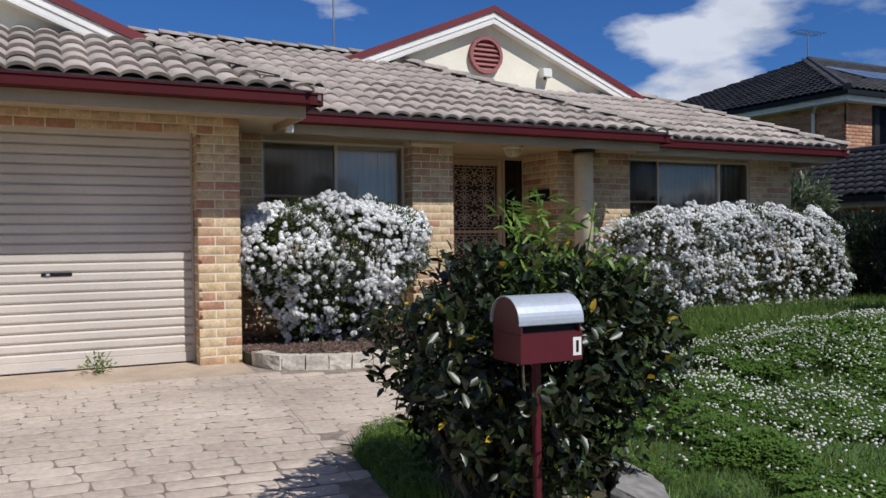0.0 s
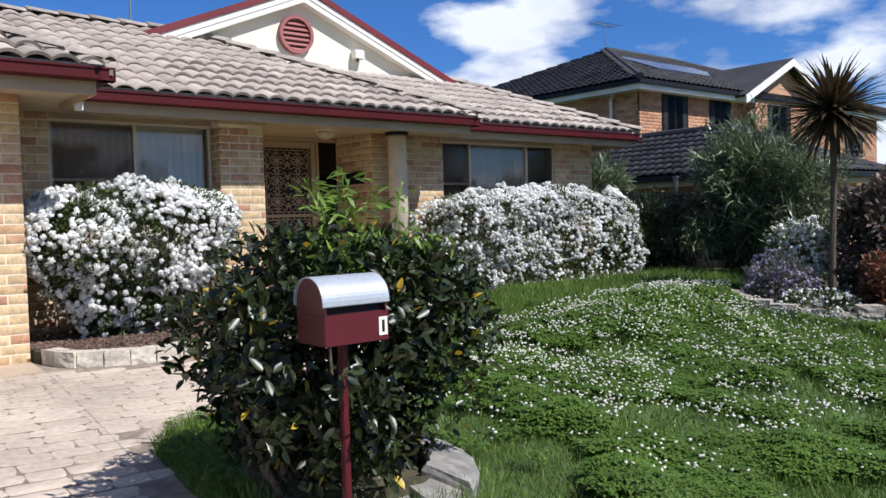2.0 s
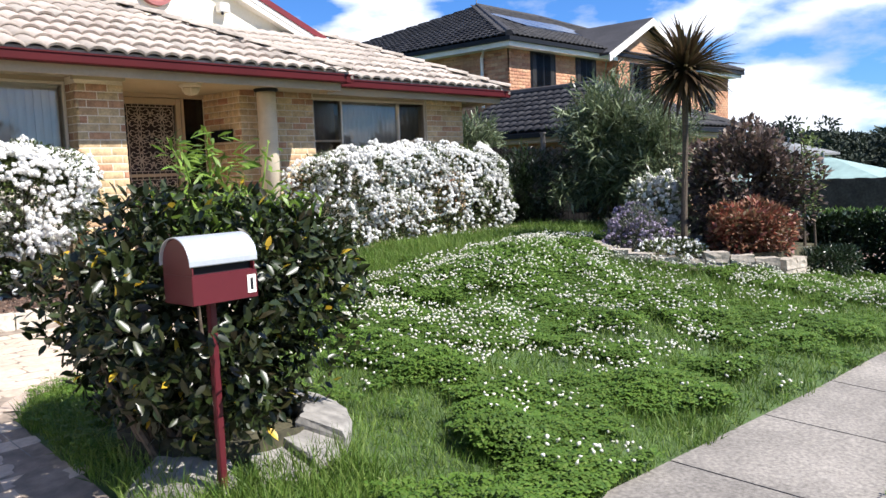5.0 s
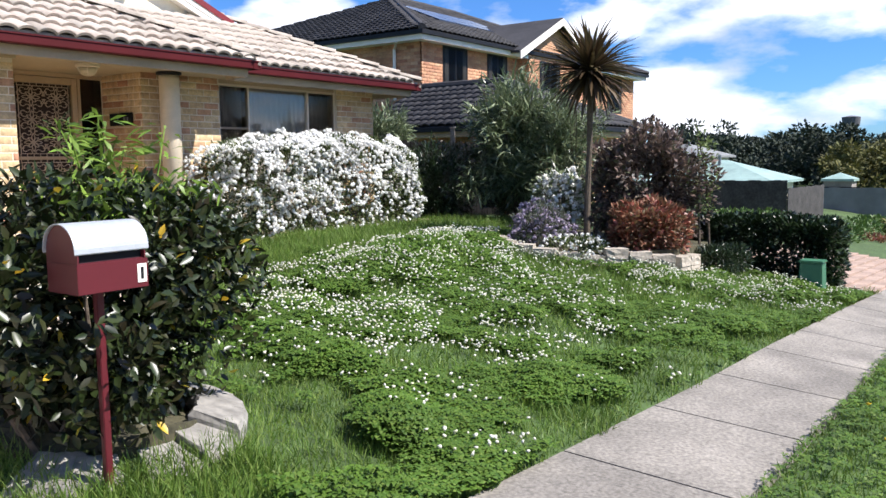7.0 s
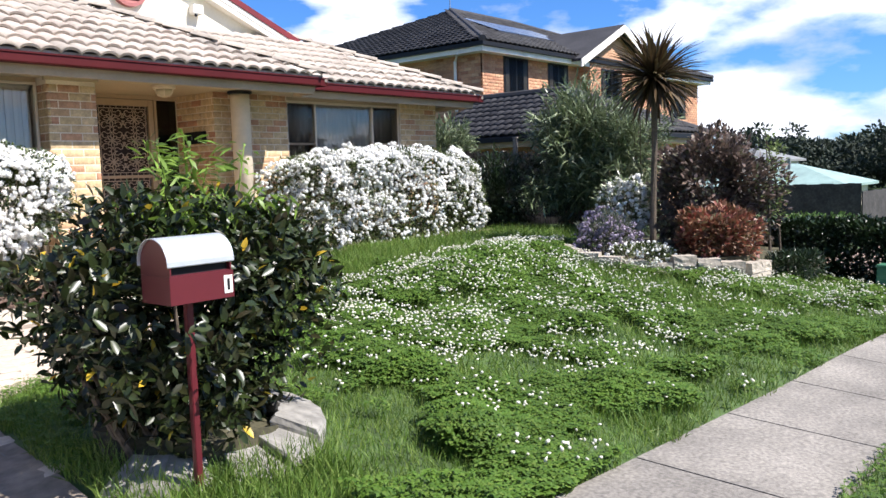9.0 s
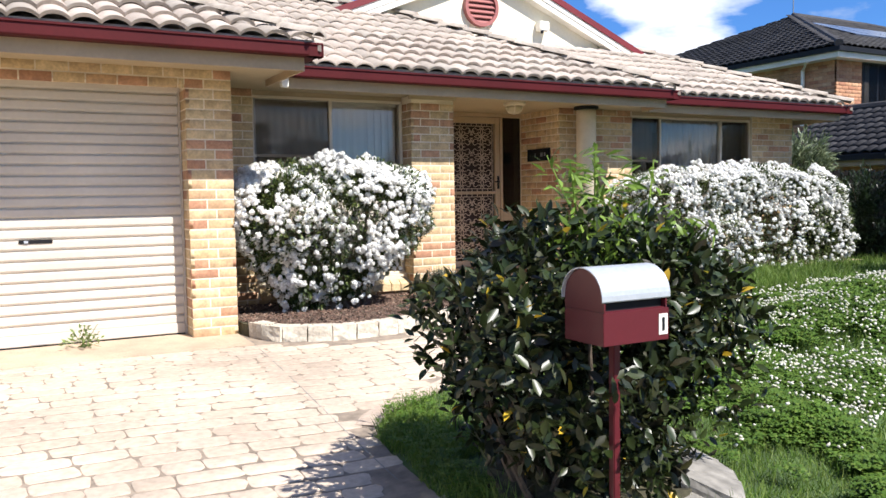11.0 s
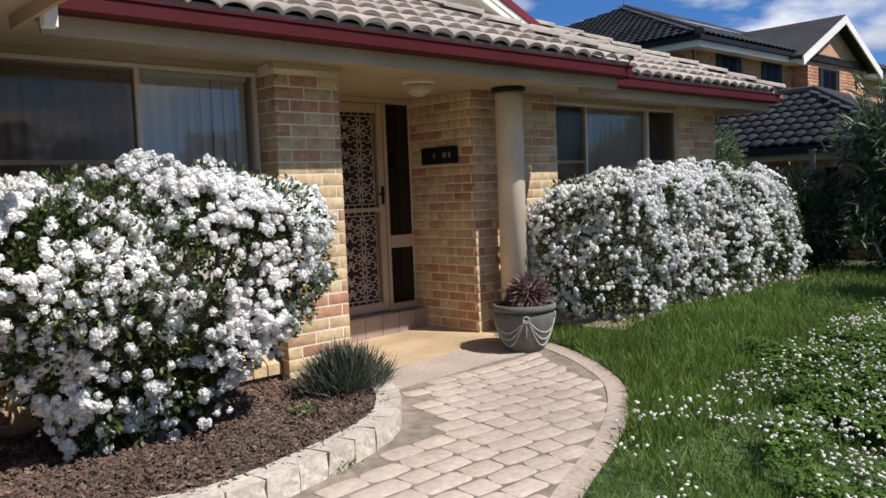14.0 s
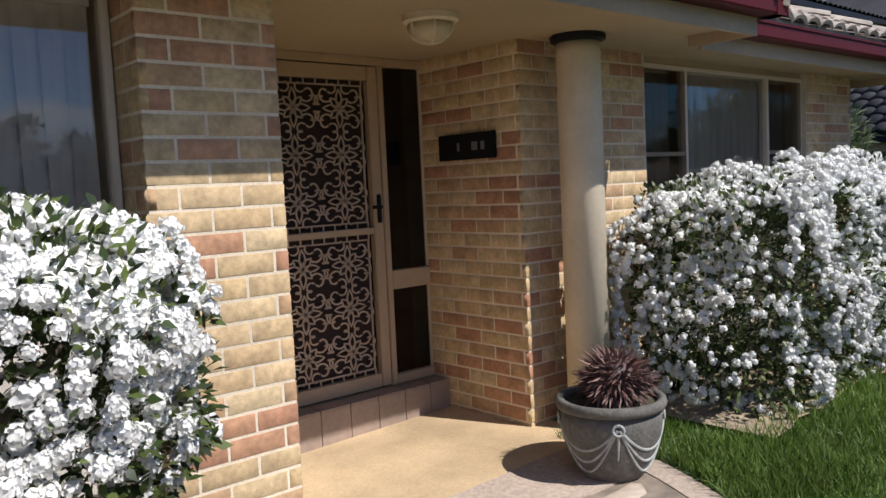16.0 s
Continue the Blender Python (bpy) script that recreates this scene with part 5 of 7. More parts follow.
def rough_block(name, l, d, h, seed, jitter=0.008):
    """A split-face block, its outer face (-y) broken and bulging."""
    r = random.Random(seed)
    bm = bmesh.new()
    bmesh.ops.create_cube(bm, size=1.0, matrix=Matrix.Diagonal((l, d, h, 1)))
    bmesh.ops.subdivide_edges(bm, edges=bm.edges[:], cuts=2, use_grid_fill=True)
    for v in bm.verts:
        s = jitter * (2.2 if v.co.y < -d * 0.4 else 0.5)
        v.co += Vector((r.uniform(-s, s) * 0.5, r.uniform(-s, s), r.uniform(-s, s) * 0.35))
    bmesh.ops.recalc_face_normals(bm, faces=bm.faces)
    me = bpy.data.meshes.new(name)
    bm.to_mesh(me)
    bm.free()
    return me


# curved edging of split-face blocks
edging = thing("garden_edging", (3.0, 7.6, 0.2), "low curved edging of cream split-face blocks round the bed", "garden edging")
smooth_edge = []
for k in range(len(BED_EDGE) - 1):
    p0, p1, p2, p3 = (Vector(BED_EDGE[min(max(k + o, 0), len(BED_EDGE) - 1)]) for o in (-1, 0, 1, 2))
    for i in range(8):
        t = i / 8
        q = 0.5 * (2 * p1 + (p2 - p0) * t + (2 * p0 - 5 * p1 + 4 * p2 - p3) * t * t + (3 * p1 - p0 - 3 * p2 + p3) * t ** 3)
        smooth_edge.append((q.x, q.y))
smooth_edge.append(BED_EDGE[-1])
for i, (x, y, a) in enumerate(along(smooth_edge, 0.205)):
    me = rough_block("block", 0.202, 0.15, 0.13, i, 0.003)
    ob = link_mesh("block", me, M["block"], edging)
    ob.location = Vector((x, y, land(x, y) + 0.06)) + Vector((-math.sin(radians(a)), math.cos(radians(a)), 0)) * 0.07
    ob.rotation_euler = (0, 0, radians(a))


# ---- flowering shrubs ----
def blossom_shrub(name, label, dims, seed, leaves, clusters, head, florets, petal, leaf, weight, taper, dense):
    x0, x1, y0, y1, z0, z1 = dims
    s = thing(name, ((x0 + x1) / 2, (y0 + y1) / 2, z0), label, "shrub")
    r = random.Random(seed)
    for k in range(7):
        bx, by = r.uniform(x0 + 0.3 * (x1 - x0), x1 - 0.3 * (x1 - x0)), (y0 + y1) / 2 + r.uniform(-0.15, 0.15)
        tx, ty = r.uniform(x0 + 0.2, x1 - 0.2), r.uniform(y0 + 0.2, y1 - 0.2)
        bm = bmesh.new()
        tube(bm, [(bx, by, z0 - 0.08), (bx * 0.6 + tx * 0.4, by * 0.6 + ty * 0.4, z0 + 0.4 * (z1 - z0)), (tx, ty, z1 - 0.2)], [0.022, 0.014, 0.006], 6)
        part("stem", bm, M["bark"], s)
    p, out = box_crown(leaves, *dims, depth=0.28, power=weight, rough=0.15, seed=seed, taper=taper, lean_to=0.3)
    scattered("foliage", SMALL_LEAF, p, lean_turns(out, 0.7), rng.uniform(0.6, 1.2, len(p)) * leaf, L["viburnum"], s, "small green leaves")
    p, out = box_crown(clusters * 2, *dims, depth=0.07, power=weight, rough=0.17, seed=seed + 1, taper=taper, lean_to=0.3)
    h = (p[:, 2] - z0) / (z1 - z0)
    patch = np.array([0.8 * noise.noise(Vector(q * 2.6)) + 1.5 * noise.noise(Vector(q * 7.0)) for q in p])
    keep = rng.random(len(p)) < np.clip(dense + 0.04 + 1.15 * h + 1.0 * patch - 0.25 * (out[:, 1] > 0.3), 0.06, 1.0)
    keep &= p[:, 2] > z0 - 0.02
    p, out = p[keep] + out[keep] * 0.03, out[keep]
    up = out + np.array([0, 0, 0.35])
    half = len(p) // 2
    for nm, sl, sd in (("blossom", slice(0, half), 11), ("blossom", slice(half, None), 12)):
        scattered(nm, cluster_shape(florets, petal, sd), p[sl], turns(len(p[sl]), 0.35, up[sl]), rng.uniform(0.7, 1.25, len(p[sl])) * head, L["blossom"], s, "white flower heads")
    return s


blossom_shrub("flowering_shrub", "rounded white blossoming shrub against the window wall", (1.80, 3.80, 7.98, 9.12, 0.32, 1.70), 3, 26000, 5400, 0.0275, 26, 0.30, 0.045, 3.3, 0.72, -0.36)
blossom_shrub("flowering_hedge", "clipped white blossoming hedge below the bedroom window", (6.74, 10.70, 8.28, 9.36, 0.30, 1.66), 5, 28000, 7200, 0.0245, 12, 0.42, 0.05, 5.0, 0.0, -0.10)

# grey lavender at the end of the bed
lav = thing("lavender_bush", (4.02, 8.55, 0.3), "spiky grey-green lavender bush in the bed", "shrub")
n = 3600
a, e, rad = rng.uniform(0, 2 * math.pi, n), rng.uniform(0.25, 1.5, n), rng.random(n) ** 0.5
base = np.stack([3.99 + 0.33 * rad * np.cos(a) * np.cos(e), 8.54 + 0.28 * rad * np.sin(a) * np.cos(e), 0.27 + 0.24 * rad * np.sin(e)], -1)
d = np.stack([np.cos(a) * np.cos(e), np.sin(a) * np.cos(e), 0.6 + np.sin(e)], -1)
scattered("needles", BLADE_LEAF, base, lean_turns(d, 0.35), np.stack([rng.uniform(0.06, 0.19, n), np.full(n, 0.045), np.full(n, 0.1)], -1), L["lavender"], lav)
r = random.Random(61)
for k in range(12):
    t, ln = r.uniform(0, 2 * math.pi), r.uniform(0.08, 0.2)
    bm = bmesh.new()
    tube(bm, [(3.99, 8.54, 0.27), (3.99 + 0.5 * ln * math.cos(t), 8.54 + 0.5 * ln * math.sin(t), 0.36), (3.99 + ln * math.cos(t), 8.54 + ln * math.sin(t), 0.46)], [0.008, 0.005, 0.002], 5)
    part("stem", bm, M["bark"], lav)
# low weeds in the bed, at the edging and at the garage door
for nm, x, y, z, count, size, tall in (("weed_tuft", 3.50, 8.28, 0.30, 120, 0.07, 0.5), ("weed_tuft", 0.45, 8.19, 0.20, 150, 0.10, 1.0), ("weed_tuft", 4.62, 8.98, 0.21, 110, 0.08, 0.8),
                                 ("weed_tuft", 3.25, 7.60, 0.19, 60, 0.045, 0.4), ("weed_tuft", 3.32, 7.62, 0.19, 50, 0.05, 0.4)):
    w = thing(nm, (x, y, z), "small pale green weed growing at the paving edge", "weed", group="weeds at the paving")
    a, e = rng.uniform(0, 2 * math.pi, count), rng.uniform(0.15, 1.4, count)
    d = np.stack([np.cos(a) * np.cos(e), np.sin(a) * np.cos(e), tall * np.sin(e)], -1)
    rr = rng.random((count, 1)) ** 0.7
    scattered("leaves", SMALL_LEAF, np.array([x, y, z]) + d * rr * size * 1.7, lean_turns(d, 0.5), rng.uniform(0.25, 0.6, count) * size, L["weed"], w)
    for k in range(4):
        bm = bmesh.new()
        t = rng.uniform(0, 2 * math.pi)
        tube(bm, [(x, y, z - 0.01), (x + 0.5 * size * math.cos(t), y + 0.5 * size * math.sin(t), z + 0.9 * size * tall), (x + 1.2 * size * math.cos(t), y + 1.2 * size * math.sin(t), z + 2.0 * size * tall)], [0.003, 0.002, 0.001], 4)
        part("stalk", bm, L["weed"], w)

# ---- pot by the column ----
pot = thing("garden_pot", (6.06, 8.78, 0.2), "grey cast stone pot with draped swags beside the column", "plant pot")
PX, PY, PZ = 6.06, 8.80, 0.195
bm = bmesh.new()
lathe(bm, [(0.138, 0.0), (0.148, 0.012), (0.186, 0.07), (0.222, 0.15), (0.246, 0.235), (0.252, 0.30), (0.249, 0.36)], (PX, PY, PZ), 48)
part("bowl", bm, M["pot"], pot, smooth=True)
bm = bmesh.new()
seg = 48
prof = [(0.248, 0.362), (0.268, 0.365), (0.276, 0.385), (0.272, 0.41), (0.255, 0.418), (0.235, 0.41), (0.228, 0.362)]
rings = [[bm.verts.new((PX + r * math.cos(2 * math.pi * k / seg), PY + r * math.sin(2 * math.pi * k / seg), PZ + z)) for k in range(seg)] for r, z in prof]
for a_, b_ in zip(rings, rings[1:] + rings[:1]):
    for k in range(seg):
        bm.faces.new((a_[k], a_[(k + 1) % seg], b_[(k + 1) % seg], b_[k]))
part("rim", bm, M["pot"], pot, smooth=True)
bm = bmesh.new()
lathe(bm, [(0.226, 0.33), (0.226, 0.385)], (PX, PY, PZ), 32)
part("soil", bm, M["soil"], pot)


def pot_r(z):
    return 0.140 + 0.112 * min(1.0, z / 0.30) ** 0.58 + 0.005


for k in range(4):
    mid = radians(-90 + 90 * k)
    for drop, th in ((0.12, 0.008), (0.18, 0.007), (0.235, 0.006)):
        bm = bmesh.new()
        line = []
        for t in np.linspace(-1, 1, 19):
            a_ = mid + t * radians(44)
            z = 0.31 - drop * (1 - t * t)
            line.append((PX + pot_r(z) * math.cos(a_), PY + pot_r(z) * math.sin(a_), PZ + z))
        tube(bm, line, [th] * 19, 6)
        part("swag", bm, M["pot_relief"], pot)
    a_ = mid + radians(45)
    bm = bmesh.new()
    ringline = [(PX + (pot_r(0.31) + 0.004) * math.cos(a_ + 0.1 * math.cos(t)), PY + (pot_r(0.31) + 0.004) * math.sin(a_ + 0.1 * math.cos(t)), PZ + 0.31 + 0.026 * math.sin(t)) for t in np.linspace(0, 2 * math.pi, 15)]
    tube(bm, ringline, [0.007] * 15, 6)
    part("rosette", bm, M["pot_relief"], pot)
    bm = bmesh.new()
    tube(bm, [(PX + pot_r(z) * math.cos(a_), PY + pot_r(z) * math.sin(a_), PZ + z) for z in (0.28, 0.24, 0.2, 0.15)], [0.006, 0.008, 0.006, 0.003], 6)
    part("tassel", bm, M["pot_relief"], pot)
succ = thing("potted_plant", (PX, PY, 0.58), "dense dull purple rosette plant growing in the pot", "plant")
n = 900
a, e = rng.uniform(0, 2 * math.pi, n), np.arcsin(rng.uniform(-0.15, 1.0, n))
d = np.stack([np.cos(a) * np.cos(e), np.sin(a) * np.cos(e), np.sin(e)], -1)
scattered("rosette_leaves", BLADE_LEAF, np.array([PX + 0.015, PY - 0.02, 0.66]) + d * np.array([0.10, 0.10, 0.10]), lean_turns(d, 0.34, 0.38), np.stack([rng.uniform(0.07, 0.15, n), np.full(n, 0.10), np.full(n, 0.12)], -1), L["bromeliad"], succ)
bm = bmesh.new()
lathe(bm, [(0.05, 0.57), (0.12, 0.62), (0.13, 0.70), (0.08, 0.78), (0.02, 0.80)], (PX + 0.015, PY - 0.02, 0.0), 16)
part("core", bm, L["bromeliad"], succ)

# ---- letterbox ----
mail = thing("letterbox", (1.80, 3.30, 0.2), "maroon metal letterbox with silver curved lid on a thin post", "letterbox")
X0, X1, Y0, Y1, ZB, ZM = 1.655, 1.948, 3.15, 3.365, 0.868, 0.986
boxed("body", M["letter_red"], mail, X0 + 0.004, X1 - 0.004, Y0 + 0.002, Y1, ZB, ZM, bevel=0.003)
boxed("front_flap", M["letter_red"], mail, X0, X1, Y0 - 0.004, Y0 + 0.001, ZB + 0.002, ZM - 0.003, bevel=0.0015)
bm = bmesh.new()
lid, cy = [], (Y0 + Y1) / 2
R = (Y1 - Y0) / 2
for i in range(25):
    t = math.pi * i / 24
    lid.append((cy - R * 1.05 * math.cos(t), ZM + 0.036 + 0.110 * math.sin(t) ** 0.9))
outer = [[bm.verts.new((x, y, z)) for y, z in lid] for x in (X0 - 0.006, X1 + 0.006)]
inner = [[bm.verts.new((x, cy + (y - cy) * 0.975, z - 0.004)) for y, z in lid] for x in (X0 - 0.006, X1 + 0.006)]
for i in range(24):
    bm.faces.new((outer[0][i], outer[1][i], outer[1][i + 1], outer[0][i + 1]))
    bm.faces.new((inner[0][i], inner[0][i + 1], inner[1][i + 1], inner[1][i]))
    for s in (0, 1):
        bm.faces.new((outer[s][i], outer[s][i + 1], inner[s][i + 1], inner[s][i]))
for i in (0, 24):
    bm.faces.new((outer[0][i], inner[0][i], inner[1][i], outer[1][i]))
part("lid", bm, M["galv"], mail, "curved galvanised lid", smooth=False)
for x in (X0 + 0.006, X1 - 0.012):
    bm = bmesh.new()
    f = [bm.verts.new((x, cy + (y - cy) * 0.95, z - 0.006)) for y, z in [(lid[0][0], ZM + 0.004)] + lid + [(lid[-1][0], ZM + 0.004)]]
    g = [bm.verts.new((x + 0.006, v.co.y, v.co.z)) for v in f]
    bm.faces.new(f)
    bm.faces.new(g[::-1])
    for i in range(len(f)):
        j = (i + 1) % len(f)
        bm.faces.new((f[i], g[i], g[j], f[j]))
    part("end_panel", bm, M["letter_red"], mail)
boxed("slot_shadow", M["black"], mail, X0 + 0.014, X1 - 0.014, Y0 + 0.02, Y0 + 0.03, ZM - 0.004, ZM + 0.045)
boxed("post", M["letter_red"], mail, 1.788, 1.818, 3.25, 3.28, 0.08, ZB, bevel=0.003)
plate = boxed("number_plate", M["plate"], mail, X1 - 0.048, X1 - 0.008, Y0 - 0.0065, Y0 - 0.0042, ZB + 0.022, ZB + 0.095, label="off-white plate with a dark bar")
boxed("bar", M["black"], plate, X1 - 0.034, X1 - 0.022, Y0 - 0.0078, Y0 - 0.0066, ZB + 0.035, ZB + 0.082)


# ---- dark glossy shrub round the letterbox ----
cam_shrub = thing("camellia_shrub", (2.1, 4.0, 0.2), "dense dark glossy-leaved shrub behind the letterbox", "shrub")
r = random.Random(8)
for k in range(24):
    bx, by = 2.1 + r.uniform(-0.35, 0.35), 3.8 + r.uniform(-0.2, 0.2)
    a = r.uniform(0, 2 * math.pi)
    bm = bmesh.new()
    tube(bm, [(bx, by, 0.1), (bx + 0.2 * math.cos(a), by + 0.15 * math.sin(a), 0.5), (bx + 0.3 * math.cos(a), by + 0.2 * math.sin(a), 0.82 + r.uniform(0, 0.16))], [0.018, 0.012, 0.005], 6)
    part("stem", bm, M["bark"], cam_shrub)
dims = (1.27, 2.97, 3.30, 4.32, 0.16, 1.20)
p1, o1 = box_crown(8200, *dims, depth=0.36, power=2.3, rough=0.27, seed=21, taper=0.55)
p2, o2 = box_crown(2600, 1.60, 2.75, 3.45, 4.2, 0.55, 1.30, depth=0.3, power=2.0, rough=0.2, seed=22)
p3, o3 = box_crown(700, 1.60, 2.15, 3.22, 3.75, 0.22, 0.72, depth=0.3, power=2.4, rough=0.12, seed=23)
p4, o4 = box_crown(170, 1.80, 2.12, 3.12, 3.4, 0.30, 0.66, depth=0.15, power=2.0, rough=0.1, seed=24)
p, out = np.concatenate([p1, p2, p3, p4]), np.concatenate([o1, o2, o3, o4])
clear = ~((p[:, 0] > 1.56) & (p[:, 0] < 2.03) & (p[:, 1] < 3.45) & (p[:, 2] > 0.80)) & ~((p[:, 0] > 1.77) & (p[:, 0] < 1.84) & (p[:, 1] < 3.30) & (p[:, 1] > 3.2))
p, out = p[clear], out[clear]
out = out + np.array([0, 0, 0.25])
flat = turns(len(p), 0.55, out)
spread = lean_turns(out, 0.7)
choose = rng.random(len(p)) < 0.55
scattered("foliage", LEAF, p, np.where(choose[:, None, None], flat, spread), rng.uniform(0.048, 0.085, len(p)), L["camellia"], cam_shrub, "dark glossy leaves", smooth=True)
pick = rng.choice(len(p), 120, replace=False)
pick = pick[p[pick, 2] > 0.3]
scattered("yellow_leaves", LEAF, p[pick] + out[pick] * 0.035, lean_turns(out[pick], 0.5), rng.uniform(0.05, 0.08, len(pick)), L["camellia_yellow"], cam_shrub, "a few yellowing leaves")

sprout = thing("bamboo_sprout", (2.15, 4.1, 0.3), "light green bamboo-leaved shoots rising above the shrub", "shrub")
tips, outs = [], []
for k in range(7):
    x, y = 2.32 + r.uniform(-0.2, 0.2), 3.9 + r.uniform(-0.15, 0.15)
    a, ln = r.uniform(0, 2 * math.pi), r.uniform(0.05, 0.2)
    top = Vector((x + ln * math.cos(a) * 1.2, y + ln * math.sin(a), r.uniform(1.42, 1.66)))
    bm = bmesh.new()
    tube(bm, [(x, y, 0.6), (x, y, 1.2), top], [0.008, 0.006, 0.003], 5)
    part("shoot", bm, L["nandina"], sprout)
    for q in range(26):
        t = r.uniform(0.35, 1.0)
        c = Vector((x, y, 1.2)).lerp(top, t)
        b = r.uniform(0, 2 * math.pi)
        o = Vector((math.cos(b), math.sin(b), r.uniform(-0.3, 0.6)))
        tips.append(c + o * r.uniform(0.01, 0.09))
        outs.append(o)
scattered("leaves", BLADE_LEAF, np.array(tips), lean_turns(np.array(outs), 0.3, 0.2), np.stack([rng.uniform(0.07, 0.12, len(tips)), np.full(len(tips), 0.14), np.full(len(tips), 0.1)], -1), L["nandina"], sprout)
tips = np.stack([rng.uniform(1.95, 2.7, 420), rng.uniform(3.6, 4.2, 420), rng.uniform(1.06, 1.28, 420)], -1)
scattered("low_leaves", BLADE_LEAF, tips, lean_turns(rng.normal(size=(420, 3)) + np.array([0, 0, 0.5]), 0.3), np.stack([rng.uniform(0.06, 0.11, 420), np.full(420, 0.15), np.full(420, 0.1)], -1), L["nandina"], sprout)

# ring of sandstone slabs round the shrub
ringwall = thing("stone_planter_ring", (2.25, 3.85, 0.1), "low ring of worn sandstone slabs round the shrub", "planter edging")
for i, deg in enumerate((-150, -128, -96, -72, -50, -28, -6, 16, 38, 60, 82)):
    a0, a1 = radians(deg - 10.85), radians(deg + 10.85)
    r_ = random.Random(i + 40)
    bm = bmesh.new()
    vs = []
    for layer, (z, g) in enumerate(((-0.06, 0.0), (0.085, 0.012), (0.115, -0.006))):
        row = []
        for rad in (0.43 - g, 0.66 + g):
            for t in np.linspace(a0, a1, 5):
                x, y = 2.15 + rad * 0.96 * math.cos(t), 3.84 + rad * 0.98 * math.sin(t)
                row.append(bm.verts.new((x + r_.uniform(-0.008, 0.008), y + r_.uniform(-0.008, 0.008), land(x, y) + z - (0.085 if deg < -80 else 0.05 if deg < -55 else 0.0) + r_.uniform(-0.004, 0.004))))
        vs.append(row)
    for lo, hi in zip(vs, vs[1:]):
        loop = [0, 1, 2, 3, 4, 9, 8, 7, 6, 5]
        for k in range(10):
            q, w = loop[k], loop[(k + 1) % 10]
            bm.faces.new((lo[q], lo[w], hi[w], hi[q]))
    for k in range(4):
        bm.faces.new((vs[2][k], vs[2][k + 1], vs[2][k + 6], vs[2][k + 5]))
    part("stone", bm, M["stone"], ringwall)


bm = bmesh.new()
slab(bm, [(2.15 + 0.46 * math.cos(t), 3.84 + 0.46 * math.sin(t), land(2.15, 3.84) - 0.01 + 0.05 * math.sin(3 * t)) for t in np.linspace(0, 2 * math.pi, 17)[:-1]], 0.2)
tagged(part("planter_soil", bm, M["soil"]), "dark leaf litter and soil inside the stone ring", "soil", kind="structure")


# ---- lawn ----
def lawn_ok(x, y):
    if x < 1.42 or y > 9.4 or on_drive(x - 0.02 + 0.10 * max(0.0, noise.noise(Vector((x * 2.0, y * 3.1, 7.0))) + 0.2), y + 0.01) or in_bed(x, y):
        return False
    if path_south(x) - 0.015 < y < path_north(x) + 0.015 - 0.09 * max(0.0, noise.noise(Vector((x * 2.7, 2.0, 4.0))) + 0.15) and x < 24:
        return False
    if x > 1.74 and y > 3.35 and (x - 2.15) ** 2 + (y - 3.84) ** 2 < 0.65 ** 2:
        return False
    if y > 8.35 and x > 6.7:
        return y < 8.47 and rng.random() < 0.45
    if x > 9.3 and 4.05 < y < 6.4 and x - 9.2 > (5.8 - y) * 0.55:
        return False
    return x < 12.2 or y < 2.2


def clump(x, y):
    """Height of the uneven cushions of clover, 0 to about 1."""
    return max(0.0, 1.3 * noise.noise(Vector((x * 1.35, y * 1.7, 1.0))) + 0.7 * noise.noise(Vector((x * 3.6, y * 4.2, 6.0))) + 0.12)


def mound(x, y):
    """Extra height of the thick clover."""
    m = math.exp(-(((x - 7.3) / 1.7) ** 2 + ((y - 5.9 - 0.12 * (x - 7)) / 0.62) ** 2))
    return 0.21 * m


def patches(x, y):
    n_ = noise.noise(Vector((x * 0.75, y * 0.75, 3.0))) + 0.5 * noise.noise(Vector((x * 2.3, y * 2.3, 8.0)))
    edge = 1.0 - smooth01((y - 5.2 - 1.4 * smooth01((x - 5.2) / 1.4)) / 0.9)
    near = smooth01((math.hypot(x - 2.3, y - 3.7) - 0.85) / 0.6)
    return (n_ + 0.32) * edge * near + 0.75 * mound(x, y) / 0.21 * edge


def sow(count, box_, rule):
    out = []
    tries = 0
    while len(out) < count and tries < count * 30:
        tries += 1
        x, y = rng.uniform(box_[0], box_[1]), rng.uniform(box_[2], box_[3])
        if lawn_ok(x, y) and rule(x, y):
            out.append((x, y, land(x, y)))
    return np.array(out)


lawn = []
for cnt, bx, hmin, hmax, w in ((28000, (1.5, 4.6, 2.2, 6.6), 0.035, 0.09, 0.065), (26000, (4.2, 9.0, 2.0, 8.5), 0.05, 0.14, 0.10), (14000, (4.6, 8.0, 6.6, 8.6), 0.06, 0.13, 0.085),
                               (16000, (8.0, 13.0, 1.8, 9.4), 0.06, 0.16, 0.13), (26000, (2.0, 9.5, -1.6, 1.36), 0.04, 0.11, 0.085), (9000, (9.0, 22.0, -3.5, 1.36), 0.05, 0.12, 0.15),
                               (2200, (1.45, 2.5, 2.7, 3.3), 0.08, 0.19, 0.08), (3400, (1.42, 2.1, 2.7, 5.9), 0.05, 0.14, 0.07), (2600, (6.2, 6.75, 7.9, 9.3), 0.06, 0.12, 0.08)):
    p = sow(cnt, bx, lambda x, y: True)
    n = len(p)
    h = rng.uniform(hmin, hmax, n)
    lawn.append((p, np.stack([w * 1.3 * np.ones(n) * rng.uniform(0.6, 1.3, n), h * rng.uniform(0.3, 1.2, n), h], -1)))
p = np.concatenate([a for a, b in lawn])
s = np.concatenate([b for a, b in lawn])
